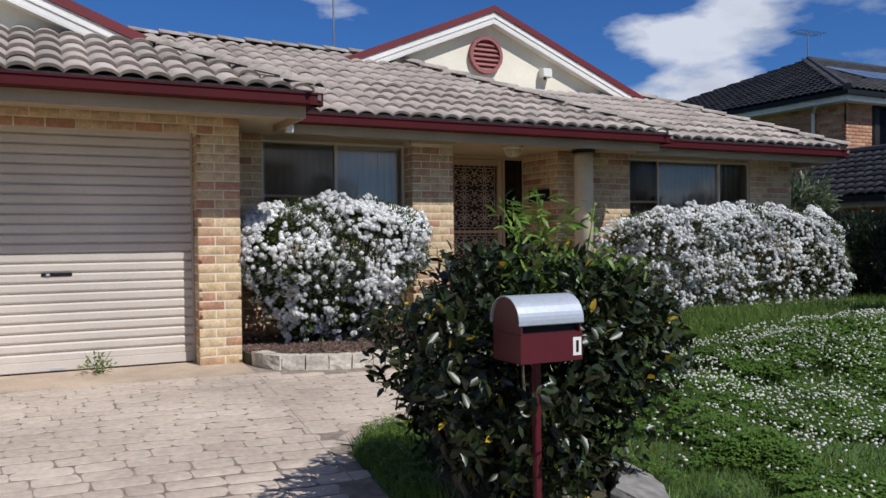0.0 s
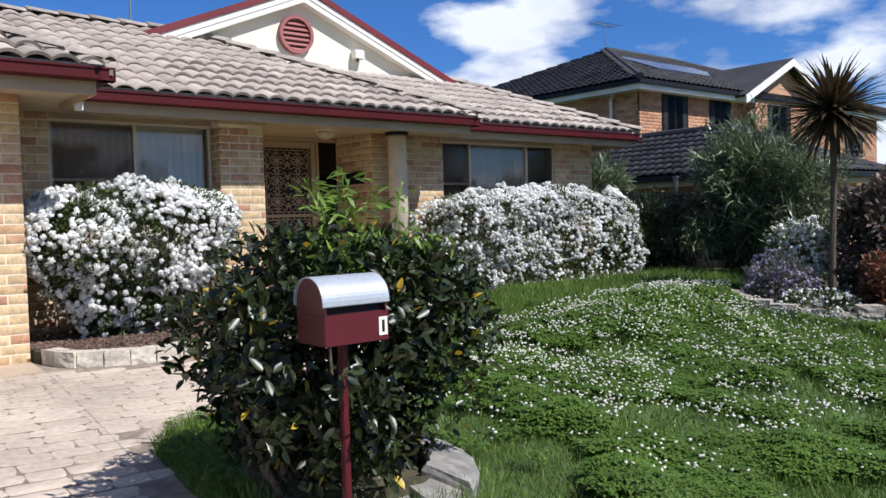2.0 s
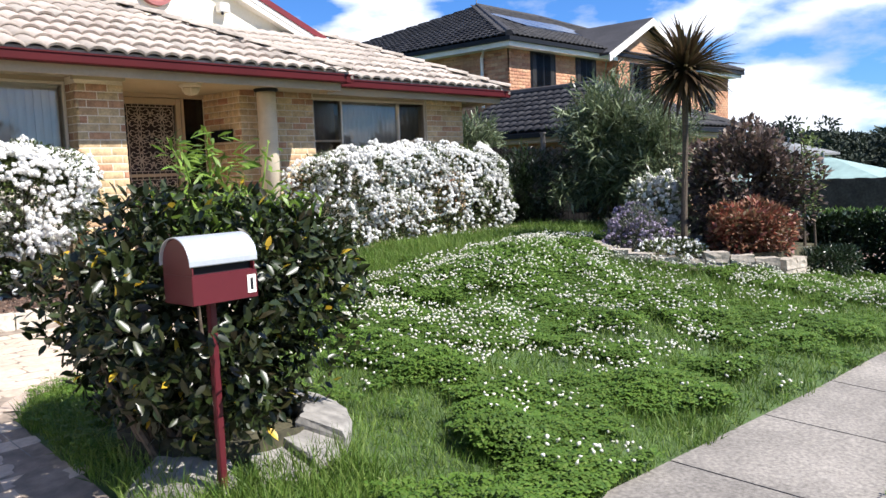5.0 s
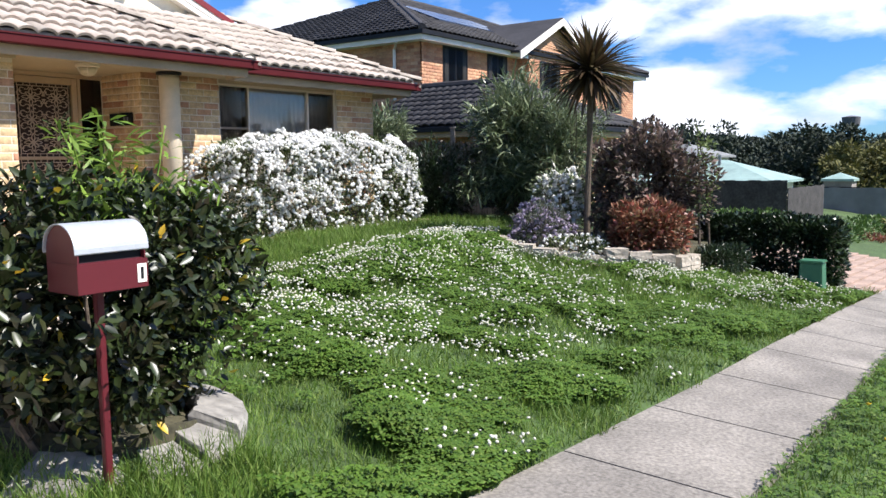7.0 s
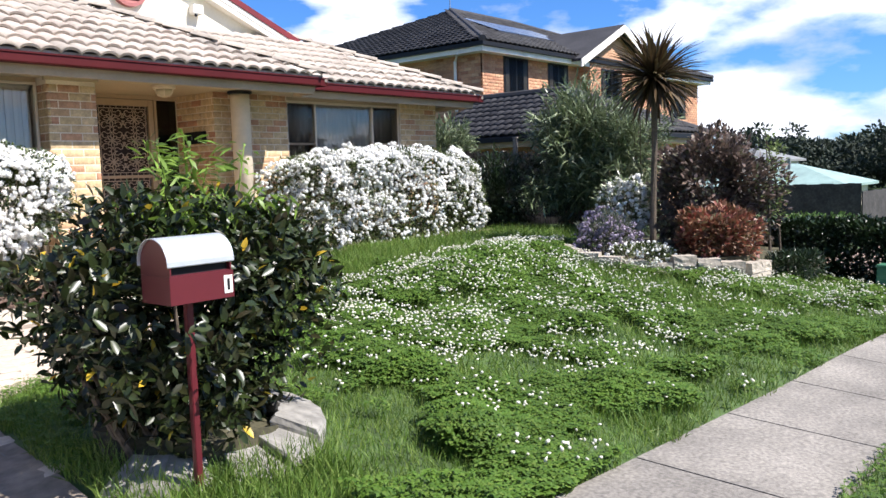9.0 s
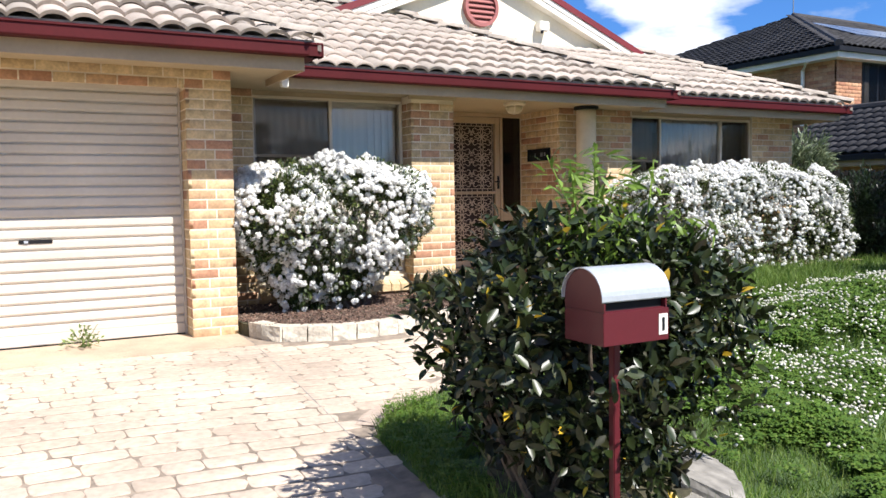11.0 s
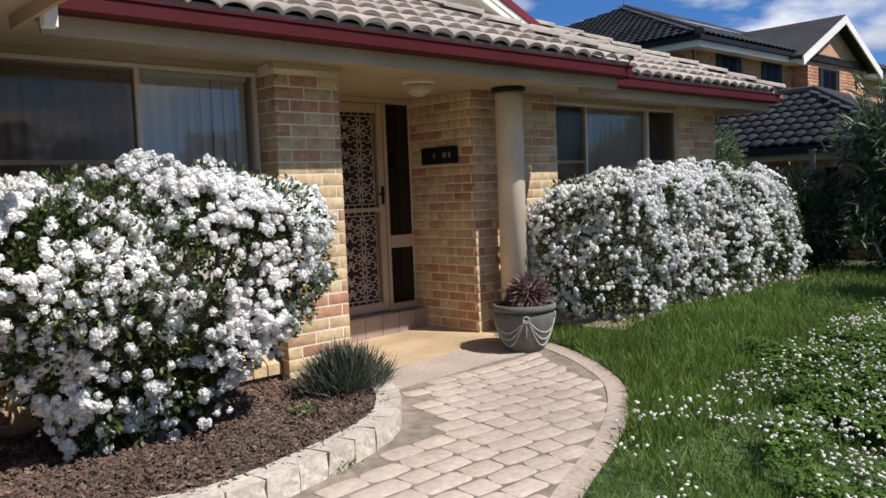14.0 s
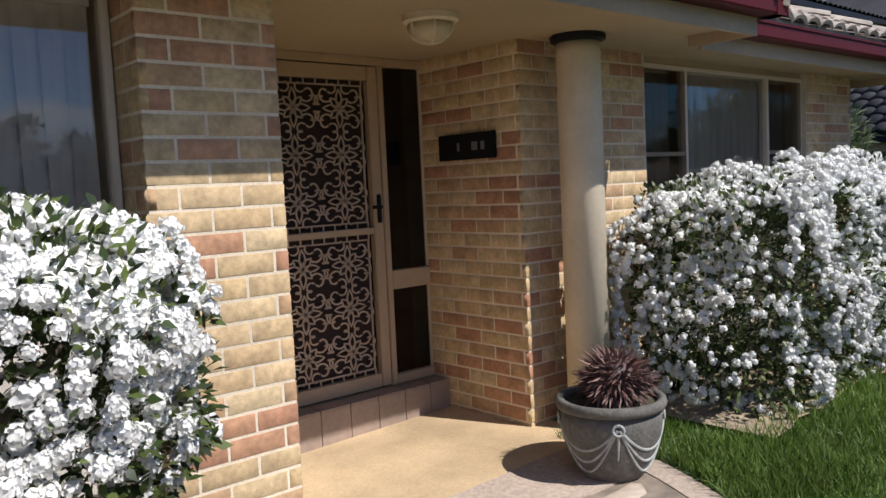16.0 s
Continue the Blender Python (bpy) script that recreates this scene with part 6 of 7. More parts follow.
tagged(scattered("lawn_grass", GRASS, p, turns(len(p), 0.42), s, L["grass"]), "long unmown green lawn grass", "grass", kind="stuff")

sown = []
for cnt, bx, size in ((600, (1.5, 2.3, 3.9, 6.0), 0.045), (27000, (2.2, 6.0, 2.1, 6.6), 0.052), (27000, (5.5, 10.5, 2.0, 7.6), 0.062), (9000, (9.5, 12.3, 1.9, 4.2), 0.08), (9000, (2.6, 9.5, -1.6, 1.36), 0.055)):
    q = sow(cnt, bx, lambda x, y: patches(x, y) - (0.9 if y > 4.5 and on_drive(x - 0.95, y + 0.45) else 0.0) + 0.5 * clump(x, y) - 0.27 > rng.uniform(0.0, 0.48) or (y < 1.36 and rng.random() < 0.5) or (x < 2.2 and 3.9 < y < 6.0))
    sown.append((q, np.full(len(q), size)))
p = np.concatenate([a for a, b in sown])
base = np.concatenate([b for a, b in sown])
mh = np.array([mound(x, y) for x, y, z in p])
bumpy = np.array([clump(x, y) for x, y, z in p])
s = np.stack([base * rng.uniform(0.7, 1.3, len(p)), base * rng.uniform(0.7, 1.3, len(p)), 0.035 + 0.045 * rng.random(len(p)) + 0.105 * bumpy * rng.uniform(0.4, 1.0, len(p)) + mh * rng.uniform(0.4, 1.0, len(p))], -1)
tagged(scattered("clover_leaves", CLOVER, p, turns(len(p), 0.13), s, L["clover"]), "thick green clover through the lawn", "clover", kind="stuff")

flowers = []
for cnt, bx in ((640, (3.1, 6.0, 2.2, 6.2)), (3000, (4.2, 10.2, 2.9, 6.9)), (600, (9.3, 12.2, 1.9, 4.3))):
    q = sow(cnt, bx, lambda x, y: 0.45 * patches(x, y) + 1.5 * noise.noise(Vector((x * 1.9, y * 2.6, 5.0))) + (0.5 if x > 9.3 else 0.55 * smooth01((y - 3.0) / 2.0)) > rng.uniform(0.1, 1.25))
    flowers.append(q)
p = np.concatenate(flowers)
p[:, 2] += 0.08 + 0.05 * rng.random(len(p)) + np.array([mound(x, y) for x, y, z in p]) * 0.95 + 0.10 * np.array([clump(x, y) for x, y, z in p])
tagged(scattered("clover_flowers", BALL, p, turns(len(p), 0.3), np.stack([rng.uniform(0.008, 0.0155, len(p))] * 2 + [rng.uniform(0.006, 0.011, len(p))], -1), L["clover_flower"]),
       "white clover flower heads over the lawn", "clover flowers", kind="stuff")
p = sow(26, (3.0, 8.0, -0.6, 1.34), lambda x, y: True)
p[:, 2] += 0.09
tagged(scattered("dandelions", BALL, p, turns(len(p), 0.2), np.stack([np.full(len(p), 0.02), np.full(len(p), 0.02), np.full(len(p), 0.008)], -1), L["dandelion"]),
       "scattered yellow dandelions on the verge", "dandelions", kind="stuff")


# dry sandy strip along the foot of the hedge
front, back = [], []
for i in range(40):
    x = 6.75 + i * 0.102
    y = 8.30 + 0.07 * noise.noise(Vector((x * 2.1, 0.0, 9.0))) + 0.03 * noise.noise(Vector((x * 7.0, 3.0, 9.0)))
    front.append((x, y, land(x, y) + 0.035))
    back.append((x, 9.45, land(x, 9.45) + 0.03))
v = front + back
sand = array_mesh("hedge_soil", v, [(i, i + 1, 41 + i, 40 + i) for i in range(39)], True)
tagged(link_mesh("hedge_soil", sand, M["sandy"]), "dry sandy soil strip below the white hedge", "soil", kind="structure")

# ---- garden bed with the cordyline ----
BED2 = [(9.5, 6.45), (9.12, 5.85), (9.3, 5.15), (9.74, 4.58), (10.2, 4.02), (10.75, 3.98)]
bm = bmesh.new()
slab(bm, [(x + 0.1, y + 0.05, land(9.6, 5.2) + 0.12) for x, y in BED2] + [(12.3, 4.2, 0.1), (12.6, 6.8, 0.2), (10.2, 6.9, 0.2)], 0.5)
tagged(part("shrub_bed", bm, M["soil"]), "dark raised shrub bed", "garden bed", kind="structure")
retaining = thing("stone_edging", (9.8, 4.7, 0.0), "low grey stone block edging round the shrub bed", "garden edging")
for i, (x, y, a) in enumerate(along(BED2, 0.30)):
    for lv in range(2 if y < 4.75 else 1):
        me = rough_block("stone_block", 0.288, 0.2, 0.128, 90 + i, 0.005)
        ob = link_mesh("stone_block", me, M["bed_block"], retaining)
        ob.location = (x, y, land(x, y) + 0.075 + 0.130 * lv)
        ob.rotation_euler = (0, 0, radians(a + random.Random(i).uniform(-2.5, 2.5)))


def leafy_shrub(name, label, dims, seed, leaves, leaf, mat, shape=SMALL_LEAF, power=2.4, rough=0.2, depth=0.3, droop=0.0, extra=None, stems=8, lean=0.6):
    x0, x1, y0, y1, z0, z1 = dims
    s = thing(name, ((x0 + x1) / 2, (y0 + y1) / 2, z0), label, "shrub")
    r = random.Random(seed)
    foot = land((x0 + x1) / 2, (y0 + y1) / 2) - 0.05
    for k in range(stems):
        bx, by = (x0 + x1) / 2 + r.uniform(-0.15, 0.15), (y0 + y1) / 2 + r.uniform(-0.15, 0.15)
        tx, ty = r.uniform(x0 + 0.1, x1 - 0.1), r.uniform(y0 + 0.1, y1 - 0.1)
        bm = bmesh.new()
        tube(bm, [(bx, by, foot), ((bx * 2 + tx) / 3, (by * 2 + ty) / 3, z0 + 0.45 * (z1 - z0)), (tx, ty, z1 - 0.12)], [0.025, 0.015, 0.005], 5)
        part("stem", bm, M["bark"], s)
    p, out = box_crown(leaves, *dims, depth=depth, power=power, rough=rough, seed=seed)
    scattered("foliage", shape, p, lean_turns(out + np.array([0, 0, 0.2]), lean, droop), rng.uniform(0.6, 1.25, len(p)) * leaf, mat, s)
    if extra:
        cnt, sz, m2, nm, shp = extra
        p, out = box_crown(cnt, *dims, depth=0.06, power=power, rough=rough, seed=seed + 50)
        keep = p[:, 2] > z0 + 0.15 * (z1 - z0)
        p, out = p[keep], out[keep]
        scattered(nm, shp, p + out * 0.02, turns(len(p), 0.4, out), rng.uniform(0.6, 1.2, len(p)) * sz, m2, s)
    return s


LONG = ([(v[0], v[1] * 1.0, v[2]) for v in BLADE_LEAF[0]], BLADE_LEAF[1])
leafy_shrub("oleander", "tall grey-green oleander shrub by the fence", (11.75, 13.2, 6.9, 8.5, 0.5, 2.75), 31, 12000, 0.21, L["oleander"], LONG, 2.0, 0.75, 0.75, lean=0.8)
leafy_shrub("oleander", "spreading grey-green oleander beside the bed", (11.7, 12.9, 6.2, 7.2, 0.3, 2.25), 32, 7000, 0.19, L["oleander"], LONG, 2.0, 0.65, 0.6, lean=0.8)
# two added shrubs, dark in colour, fill the shade below the oleander and by the fence
leafy_shrub("shade_shrub", "added shrub whose dark leaf colour holds the shade under the oleander", (12.4, 14.0, 6.6, 8.6, 0.0, 1.35), 36, 7000, 0.14, L["dark_hedge"], LONG, 2.2, 0.3, 0.5, lean=0.8)
leafy_shrub("shade_shrub", "added shrub whose dark leaf colour holds the shade against the fence", (10.95, 12.3, 8.3, 9.5, 0.2, 1.6), 34, 8000, 0.13, L["dark_hedge"], LONG, 2.2, 0.3, 0.5, lean=0.8)
leafy_shrub("bronze_shrub", "dusky bronze purple-leaved shrub in the bed", (10.95, 12.2, 4.15, 5.75, 0.15, 1.72), 33, 15000, 0.10, L["purple_leaf"], SMALL_LEAF, 2.2, 0.42, 0.45)
leafy_shrub("red_shrub", "rounded red-leaved shrub at the bed edge", (9.98, 10.95, 4.08, 5.05, 0.02, 0.74), 35, 6500, 0.092, L["red_leaf"], SMALL_LEAF, 2.2, 0.22, 0.25)
leafy_shrub("mauve_shrub", "mauve flowering bush in the bed", (9.5, 10.35, 5.45, 6.25, 0.1, 0.66), 37, 4500, 0.07, L["lavender"], LONG, 2.2, 0.3, 0.25, extra=(520, 0.03, L["mauve"], "blossom", cluster_shape(6, 0.5, 5)))
leafy_shrub("daisy_clump", "low clump of white daisies in the bed", (9.28, 10.0, 4.75, 5.6, 0.08, 0.34), 39, 1500, 0.05, L["viburnum"], SMALL_LEAF, 2.5, 0.06, 0.1, extra=(260, 0.022, L["blossom"], "blossom", cluster_shape(5, 0.55, 6)))
leafy_shrub("pale_shrub", "pale flowering shrub behind the trunk", (11.0, 11.7, 5.9, 6.7, 0.2, 1.25), 41, 1400, 0.07, L["oleander"], SMALL_LEAF, 2.2, 0.15, 0.25, extra=(260, 0.04, L["blossom"], "blossom", cluster_shape(5, 0.55, 6)))
leafy_shrub("rosemary", "dark low rosemary shrub at the bed end", (10.9, 11.7, 3.45, 4.1, -0.25, 0.18), 43, 4000, 0.08, L["dark_hedge"], LONG, 2.3, 0.1, 0.2)
leafy_shrub("boundary_hedge", "dark clipped boundary hedge", (12.15, 13.0, 2.46, 4.75, -0.62, 0.47), 45, 26000, 0.085, L["dark_hedge"], SMALL_LEAF, 6.0, 0.06, 0.5)
leafy_shrub("fence_shrub", "leafy shrub behind the side fence", (11.3, 12.7, 9.95, 10.9, 0.6, 2.35), 47, 5000, 0.17, L["oleander"], LONG, 2.3, 0.3, 0.4)
sap = leafy_shrub("sapling", "thin young tree with sparse leaves", (11.3, 11.75, 3.9, 4.35, 0.35, 1.85), 49, 420, 0.07, L["weed"], SMALL_LEAF, 2.0, 0.1, 0.3, stems=2)

cordy = thing("cordyline", (10.5, 5.38, 0.1), "bronze cordyline with round leaf head on a thin trunk", "palm")
bm = bmesh.new()
tube(bm, [(10.5, 5.42, 0.0), (10.49, 5.40, 0.8), (10.51, 5.385, 1.6), (10.5, 5.38, 2.5)], [0.05, 0.042, 0.04, 0.045], 10)
part("trunk", bm, M["bark"], cordy)
SWORD = ([(0, 0.02, 0), (0, -0.02, 0), (0.3, 0.036, 0.0), (0.3, -0.036, 0.0), (0.7, 0.028, -0.05), (0.7, -0.028, -0.05), (1, 0, -0.16), (0.3, 0, -0.012), (0.7, 0, -0.062)],
         [(0, 1, 7), (0, 7, 2), (1, 3, 7), (2, 7, 8), (2, 8, 4), (7, 3, 5), (7, 5, 8), (4, 8, 6), (8, 5, 6)])
n = 330
k = np.arange(n) + 0.5
zz = 1 - 1.82 * k / n
a = k * 2.39996
d = np.stack([np.sqrt(1 - zz ** 2) * np.cos(a), np.sqrt(1 - zz ** 2) * np.sin(a), zz], -1)
x_ = d + 0.10 * rng.normal(size=(n, 3))
x_ /= np.linalg.norm(x_, axis=1, keepdims=True)
side = np.cross(np.tile([0, 0, 1.0], (n, 1)), x_)
side /= np.linalg.norm(side, axis=1, keepdims=True)
sz = rng.uniform(0.58, 0.78, n)
scattered("crown", SWORD, np.array([10.5, 5.38, 2.56]) + d * 0.05, np.stack([x_, side, np.cross(x_, side)], -1), np.stack([sz, sz * 1.0, sz], -1), L["cordyline"], cordy, "stiff bronze sword leaves")

gbox = thing("utility_box", (11.73, 2.68, -0.5), "small green plastic utility pillar on the lawn", "utility box")
bm = bmesh.new()
box(bm, 11.58, 11.88, 2.52, 2.84, -0.56, -0.06, bevel=0.012)
for v in bm.verts:
    if v.co.z > -0.3:
        v.co.x, v.co.y = 11.73 + (v.co.x - 11.73) * 0.86, 2.68 + (v.co.y - 2.68) * 0.86
part("body", bm, M["green_box"], gbox)
boxed("cap", M["green_box"], gbox, 11.585, 11.875, 2.525, 2.835, -0.06, -0.025, bevel=0.012)

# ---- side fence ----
fence = thing("side_fence", (11.9, 9.75, 0.2), "near-black timber paling fence beside the house", "fence")
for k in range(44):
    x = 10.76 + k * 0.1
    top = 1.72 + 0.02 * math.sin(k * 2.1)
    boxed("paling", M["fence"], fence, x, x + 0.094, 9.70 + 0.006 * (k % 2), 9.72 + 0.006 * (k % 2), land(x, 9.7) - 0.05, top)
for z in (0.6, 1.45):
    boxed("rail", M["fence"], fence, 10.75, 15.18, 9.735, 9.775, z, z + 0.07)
for x in (10.66, 13.0, 15.1):
    boxed("post", M["timber"], fence, x, x + 0.07, 9.776, 9.86, -0.6, 1.75)

pale_post = thing("fence_post", (12.19, 8.91, 0.3), "pale weathered timber post standing before the side fence", "post")
boxed("shaft", M["timber"], pale_post, 12.155, 12.225, 8.875, 8.945, 0.0, 1.93, bevel=0.006)
boxed("cap", M["timber"], pale_post, 12.145, 12.235, 8.865, 8.955, 1.93, 1.96, bevel=0.006)

# ---- neighbouring two-storey house ----
nb = thing("neighbour_house", (22.0, 14.0, -0.8), "two-storey orange brick house with charcoal tile roof", "house")


def nb_wall(x0, x1, y0, y1, z0, z1):
    """Brick skin out of courses of joined bricks over a mortar core."""
    core = boxed("wall", M["nb_mortar"], nb, x0 + 0.012, x1 - 0.012, y0 + 0.012, y1 - 0.012, z0, z1)
    V, F = [], []
    v, f = np.array(BRICK_V), np.array(BRICK_F)
    row, z = 0, z0
    while z < z1 - 0.04:
        for axis in ("x", "y"):
            length = (x1 - x0) if axis == "x" else (y1 - y0)
            u = -0.12 * (row % 2)
            while u < length:
                a_, b_ = max(u, 0), min(u + 0.232, length)
                u += 0.242
                if b_ - a_ < 0.04:
                    continue
                q = v * np.array([b_ - a_, 0.03, 0.077])
                if axis == "x":
                    q = q + np.array([x0 + (a_ + b_) / 2, y0, z + 0.043])
                else:
                    q = np.stack([x0 + q[:, 1], y0 + (a_ + b_) / 2 - q[:, 0], z + 0.043 + q[:, 2]], -1)
                F.append(f + len(V) * len(v))
                V.append(q)
        z += 0.086
        row += 1
    tagged(link_mesh("bricks", array_mesh("bricks", np.concatenate(V), np.concatenate(F)), M["nb_brick"], core), kind="stuff")
    return core


def nb_window(x0, x1, y, z0, z1):
    w = boxed("window", M["black"], nb, x0, x1, y - 0.02, y + 0.03, z0, z1, label="dark framed window with pale curtains")
    m_ = (x0 + x1) / 2
    for a_, b_ in ((x0 + 0.05, m_ - 0.03), (m_ + 0.03, x1 - 0.05)):
        boxed("curtain", M["room"], w, b_ - 0.2 if a_ > m_ else a_ + 0.02, b_ - 0.02 if a_ > m_ else a_ + 0.2, y - 0.024, y - 0.021, z0 + 0.06, z1 - 0.06)
        boxed("pane", GLASS_FAR, w, a_, b_, y - 0.032, y - 0.028, z0 + 0.05, z1 - 0.05)
    boxed("sill", M["nb_brick"], w, x0 - 0.03, x1 + 0.03, y - 0.06, y + 0.02, z0 - 0.08, z0 - 0.002)


nb_wall(17.47, 22.45, 13.65, 21.0, -1.0, 4.55)
nb_wall(22.46, 26.3, 13.25, 13.9, 2.0, 4.62)
nb_wall(26.31, 31.6, 13.65, 14.2, 1.5, 4.62)
nb_window(18.45, 19.64, 13.65, 2.85, 4.50)
nb_window(20.69, 21.81, 13.65, 2.85, 4.50)
nb_window(23.15, 24.5, 13.25, 3.1, 4.48)
nb_window(29.1, 30.4, 13.65, 3.1, 4.44)


def plain_hip(name, x0, x1, y0, y1, z, pitch, run=0.0):
    """Four tiled slopes over a rectangle; the front and left ones carry courses of tiles."""
    half = (y1 - y0) / 2
    zr = z + half * pitch
    A, B, C, D = (x0, y0, z), (x1, y0, z), (x1, y1, z), (x0, y1, z)
    E, F_ = (x0 + (run or half), (y0 + y1) / 2, zr), (x1 - half, (y0 + y1) / 2, zr)
    roof = None
    for ring in ((A, B, F_, E), (D, A, E), (C, D, E, F_), (B, C, F_)):
        bm = bmesh.new()
        slab(bm, ring, 0.08)
        ob = part(name, bm, M["dark_tile"], nb)
        roof = roof or ob
    n_ = int(half / 0.30)
    v, f = TILE_V, TILE_F
    V, Fs = [], []
    sl = math.atan(pitch)
    for j in range(n_):
        d_ = j * 0.30
        for axis in (("x",) if run else ("x", "y")):
            lead = d_ * (run or half) / half if axis == "x" else d_
            length = (x1 - x0 - lead - d_) if axis == "x" else (y1 - y0 - 2 * d_)
            for i in range(int(length / 0.22)):
                u = i * 0.22 + lead - d_
                q = v * np.array([1.1, 1.0 / math.cos(sl), 1.0])
                yy, zz_ = q[:, 1] * math.cos(sl) - q[:, 2] * math.sin(sl), q[:, 1] * math.sin(sl) + q[:, 2] * math.cos(sl)
                if axis == "x":
                    w = np.stack([x0 + d_ + u + q[:, 0], y0 + d_ + yy, z + d_ * pitch + zz_ + 0.01], -1)
                else:
                    w = np.stack([x0 + d_ + yy, y1 - d_ - u - q[:, 0], z + d_ * pitch + zz_ + 0.01], -1)
                Fs.append(f + len(V) * len(v))
                V.append(w)
    tagged(link_mesh("roof_tiles", array_mesh("roof_tiles", np.concatenate(V), np.concatenate(Fs)), M["dark_tile"], roof), kind="stuff")
    for a_, b_ in ((A, E), (B, F_), (E, F_)):
        bm = bmesh.new()
        tube(bm, [Vector(a_) + Vector((0, 0, 0.05)), Vector(b_) + Vector((0, 0, 0.05))], [0.1, 0.1], 8)
        part("ridge_cap", bm, M["dark_tile"], roof)
    boxed("fascia", M["white"], nb, x0 + 0.06, x1 - 0.06, y0 + 0.06, y0 + 0.09, z - 0.24, z - 0.1)
    boxed("fascia", M["white"], nb, x0 + 0.06, x0 + 0.09, y0 + 0.09, y1, z - 0.24, z - 0.1)
    boxed("gutter", M["black"], nb, x0 - 0.04, x1, y0 - 0.04, y0 + 0.055, z - 0.11, z - 0.01)
    boxed("gutter", M["black"], nb, x0 - 0.04, x0 + 0.055, y0 + 0.056, y1, z - 0.11, z - 0.01)
    boxed("soffit", M["white"], nb, x0 + 0.09, x1 - 0.09, y0 + 0.09, y1 - 0.09, z - 0.22, z - 0.2)
    return roof


plain_hip("roof", 16.95, 32.0, 13.2, 24.6, 4.72, 0.40)


def wing_roof(x0, x1, y0, y1, z, pitch):
    """A hipped wing whose ridge runs back to the house; courses of tiles on the two slopes towards the street side."""
    half = (x1 - x0) / 2
    zr, xm = z + half * pitch, (x0 + x1) / 2
    A, B, C, D, E, F_ = (x0, y0, z), (x1, y0, z), (x1, y1, z), (x0, y1, z), (xm, y0 + half, zr), (xm, y1, zr)
    roof = None
    for ring in ((D, A, E, F_), (A, B, E), (B, C, F_, E)):
        bm = bmesh.new()
        slab(bm, ring, 0.08)
        ob = part("lower_roof", bm, M["dark_tile"], nb)
        roof = roof or ob
    sl = math.atan(pitch)
    V, Fs = [], []
    q = TILE_V * np.array([1.1, 1.0 / math.cos(sl), 1.0])
    out, up = q[:, 1] * math.cos(sl) - q[:, 2] * math.sin(sl), q[:, 1] * math.sin(sl) + q[:, 2] * math.cos(sl)
    for j in range(int(half / 0.30)):
        d_ = j * 0.30
        for i in range(int((y1 - y0 - d_) / 0.22)):
            V.append(np.stack([x0 + d_ + out, y1 - i * 0.22 - q[:, 0], z + d_ * pitch + up + 0.01], -1))
        for i in range(int((x1 - x0 - 2 * d_) / 0.22)):
            V.append(np.stack([x0 + d_ + i * 0.22 + q[:, 0], y0 + d_ + out, z + d_ * pitch + up + 0.01], -1))
    Fs = [TILE_F + k * len(TILE_V) for k in range(len(V))]
    tagged(link_mesh("roof_tiles", array_mesh("roof_tiles", np.concatenate(V), np.concatenate(Fs)), M["dark_tile"], roof), kind="stuff")
    for a_, b_ in ((A, E), (B, E), (E, F_)):
        bm = bmesh.new()
        tube(bm, [Vector(a_) + Vector((0, 0, 0.05)), Vector(b_) + Vector((0, 0, 0.05))], [0.1, 0.1], 8)
        part("ridge_cap", bm, M["dark_tile"], roof)
    boxed("gutter", M["black"], nb, x0 - 0.04, x1, y0 - 0.04, y0 + 0.055, z - 0.11, z - 0.01)
    boxed("gutter", M["black"], nb, x0 - 0.04, x0 + 0.055, y0 + 0.056, y1, z - 0.11, z - 0.01)
    boxed("fascia", M["fascia"], nb, x0 + 0.06, x1 - 0.06, y0 + 0.06, y0 + 0.09, z - 0.22, z - 0.1)
    boxed("fascia", M["fascia"], nb, x0 + 0.06, x0 + 0.09, y0 + 0.09, y1, z - 0.22, z - 0.1)
    boxed("soffit", M["white"], nb, x0 + 0.09, x1 - 0.09, y0 + 0.09, y1 - 0.09, z - 0.22, z - 0.2)


wing_roof(14.8, 19.8, 8.45, 13.6, 2.10, 0.45)
nb_wall(15.3, 19.3, 8.95, 13.6, -1.2, 1.92)
# front gable
bm = bmesh.new()
gx, gy, gz = 24.05, 12.9, 5.9
slab(bm, [(gx, gy, gz), (gx - 2.65, gy, gz - 1.28), (gx - 2.65, gy + 4, gz - 1.28), (gx, gy + 4, gz)], 0.08)
slab(bm, [(gx, gy, gz), (gx, gy + 4, gz), (gx + 2.65, gy + 4, gz - 1.28), (gx + 2.65, gy, gz - 1.28)], 0.08)
part("gable_roof", bm, M["dark_tile"], nb)
for s in (-1, 1):
    bm = bmesh.new()
    q = [(gx, gz - 0.03), (gx + s * 2.7, gz - 1.33), (gx + s * 2.7, gz - 1.55), (gx, gz - 0.25)]
    f = [bm.verts.new((u, gy - 0.03, w)) for u, w in q]
    g = [bm.verts.new((u, gy + 0.01, w)) for u, w in q]
    bm.faces.new(f)
    bm.faces.new(g[::-1])
    for i in range(4):
        bm.faces.new((f[i], g[i], g[(i + 1) % 4], f[(i + 1) % 4]))
    part("barge_board", bm, M["white"], nb)
bm = bmesh.new()
f = [bm.verts.new(q) for q in ((gx - 1.58, 13.25, 4.62), (gx + 2.25, 13.25, 4.62), (gx, 13.25, 5.76))]
g = [bm.verts.new((v.co.x, 13.4, v.co.z)) for v in f]
bm.faces.new(f)
bm.faces.new(g[::-1])
for i in range(3):
    bm.faces.new((f[i], g[i], g[(i + 1) % 3], f[(i + 1) % 3]))
part("gable_wall", bm, M["nb_brick"], nb)
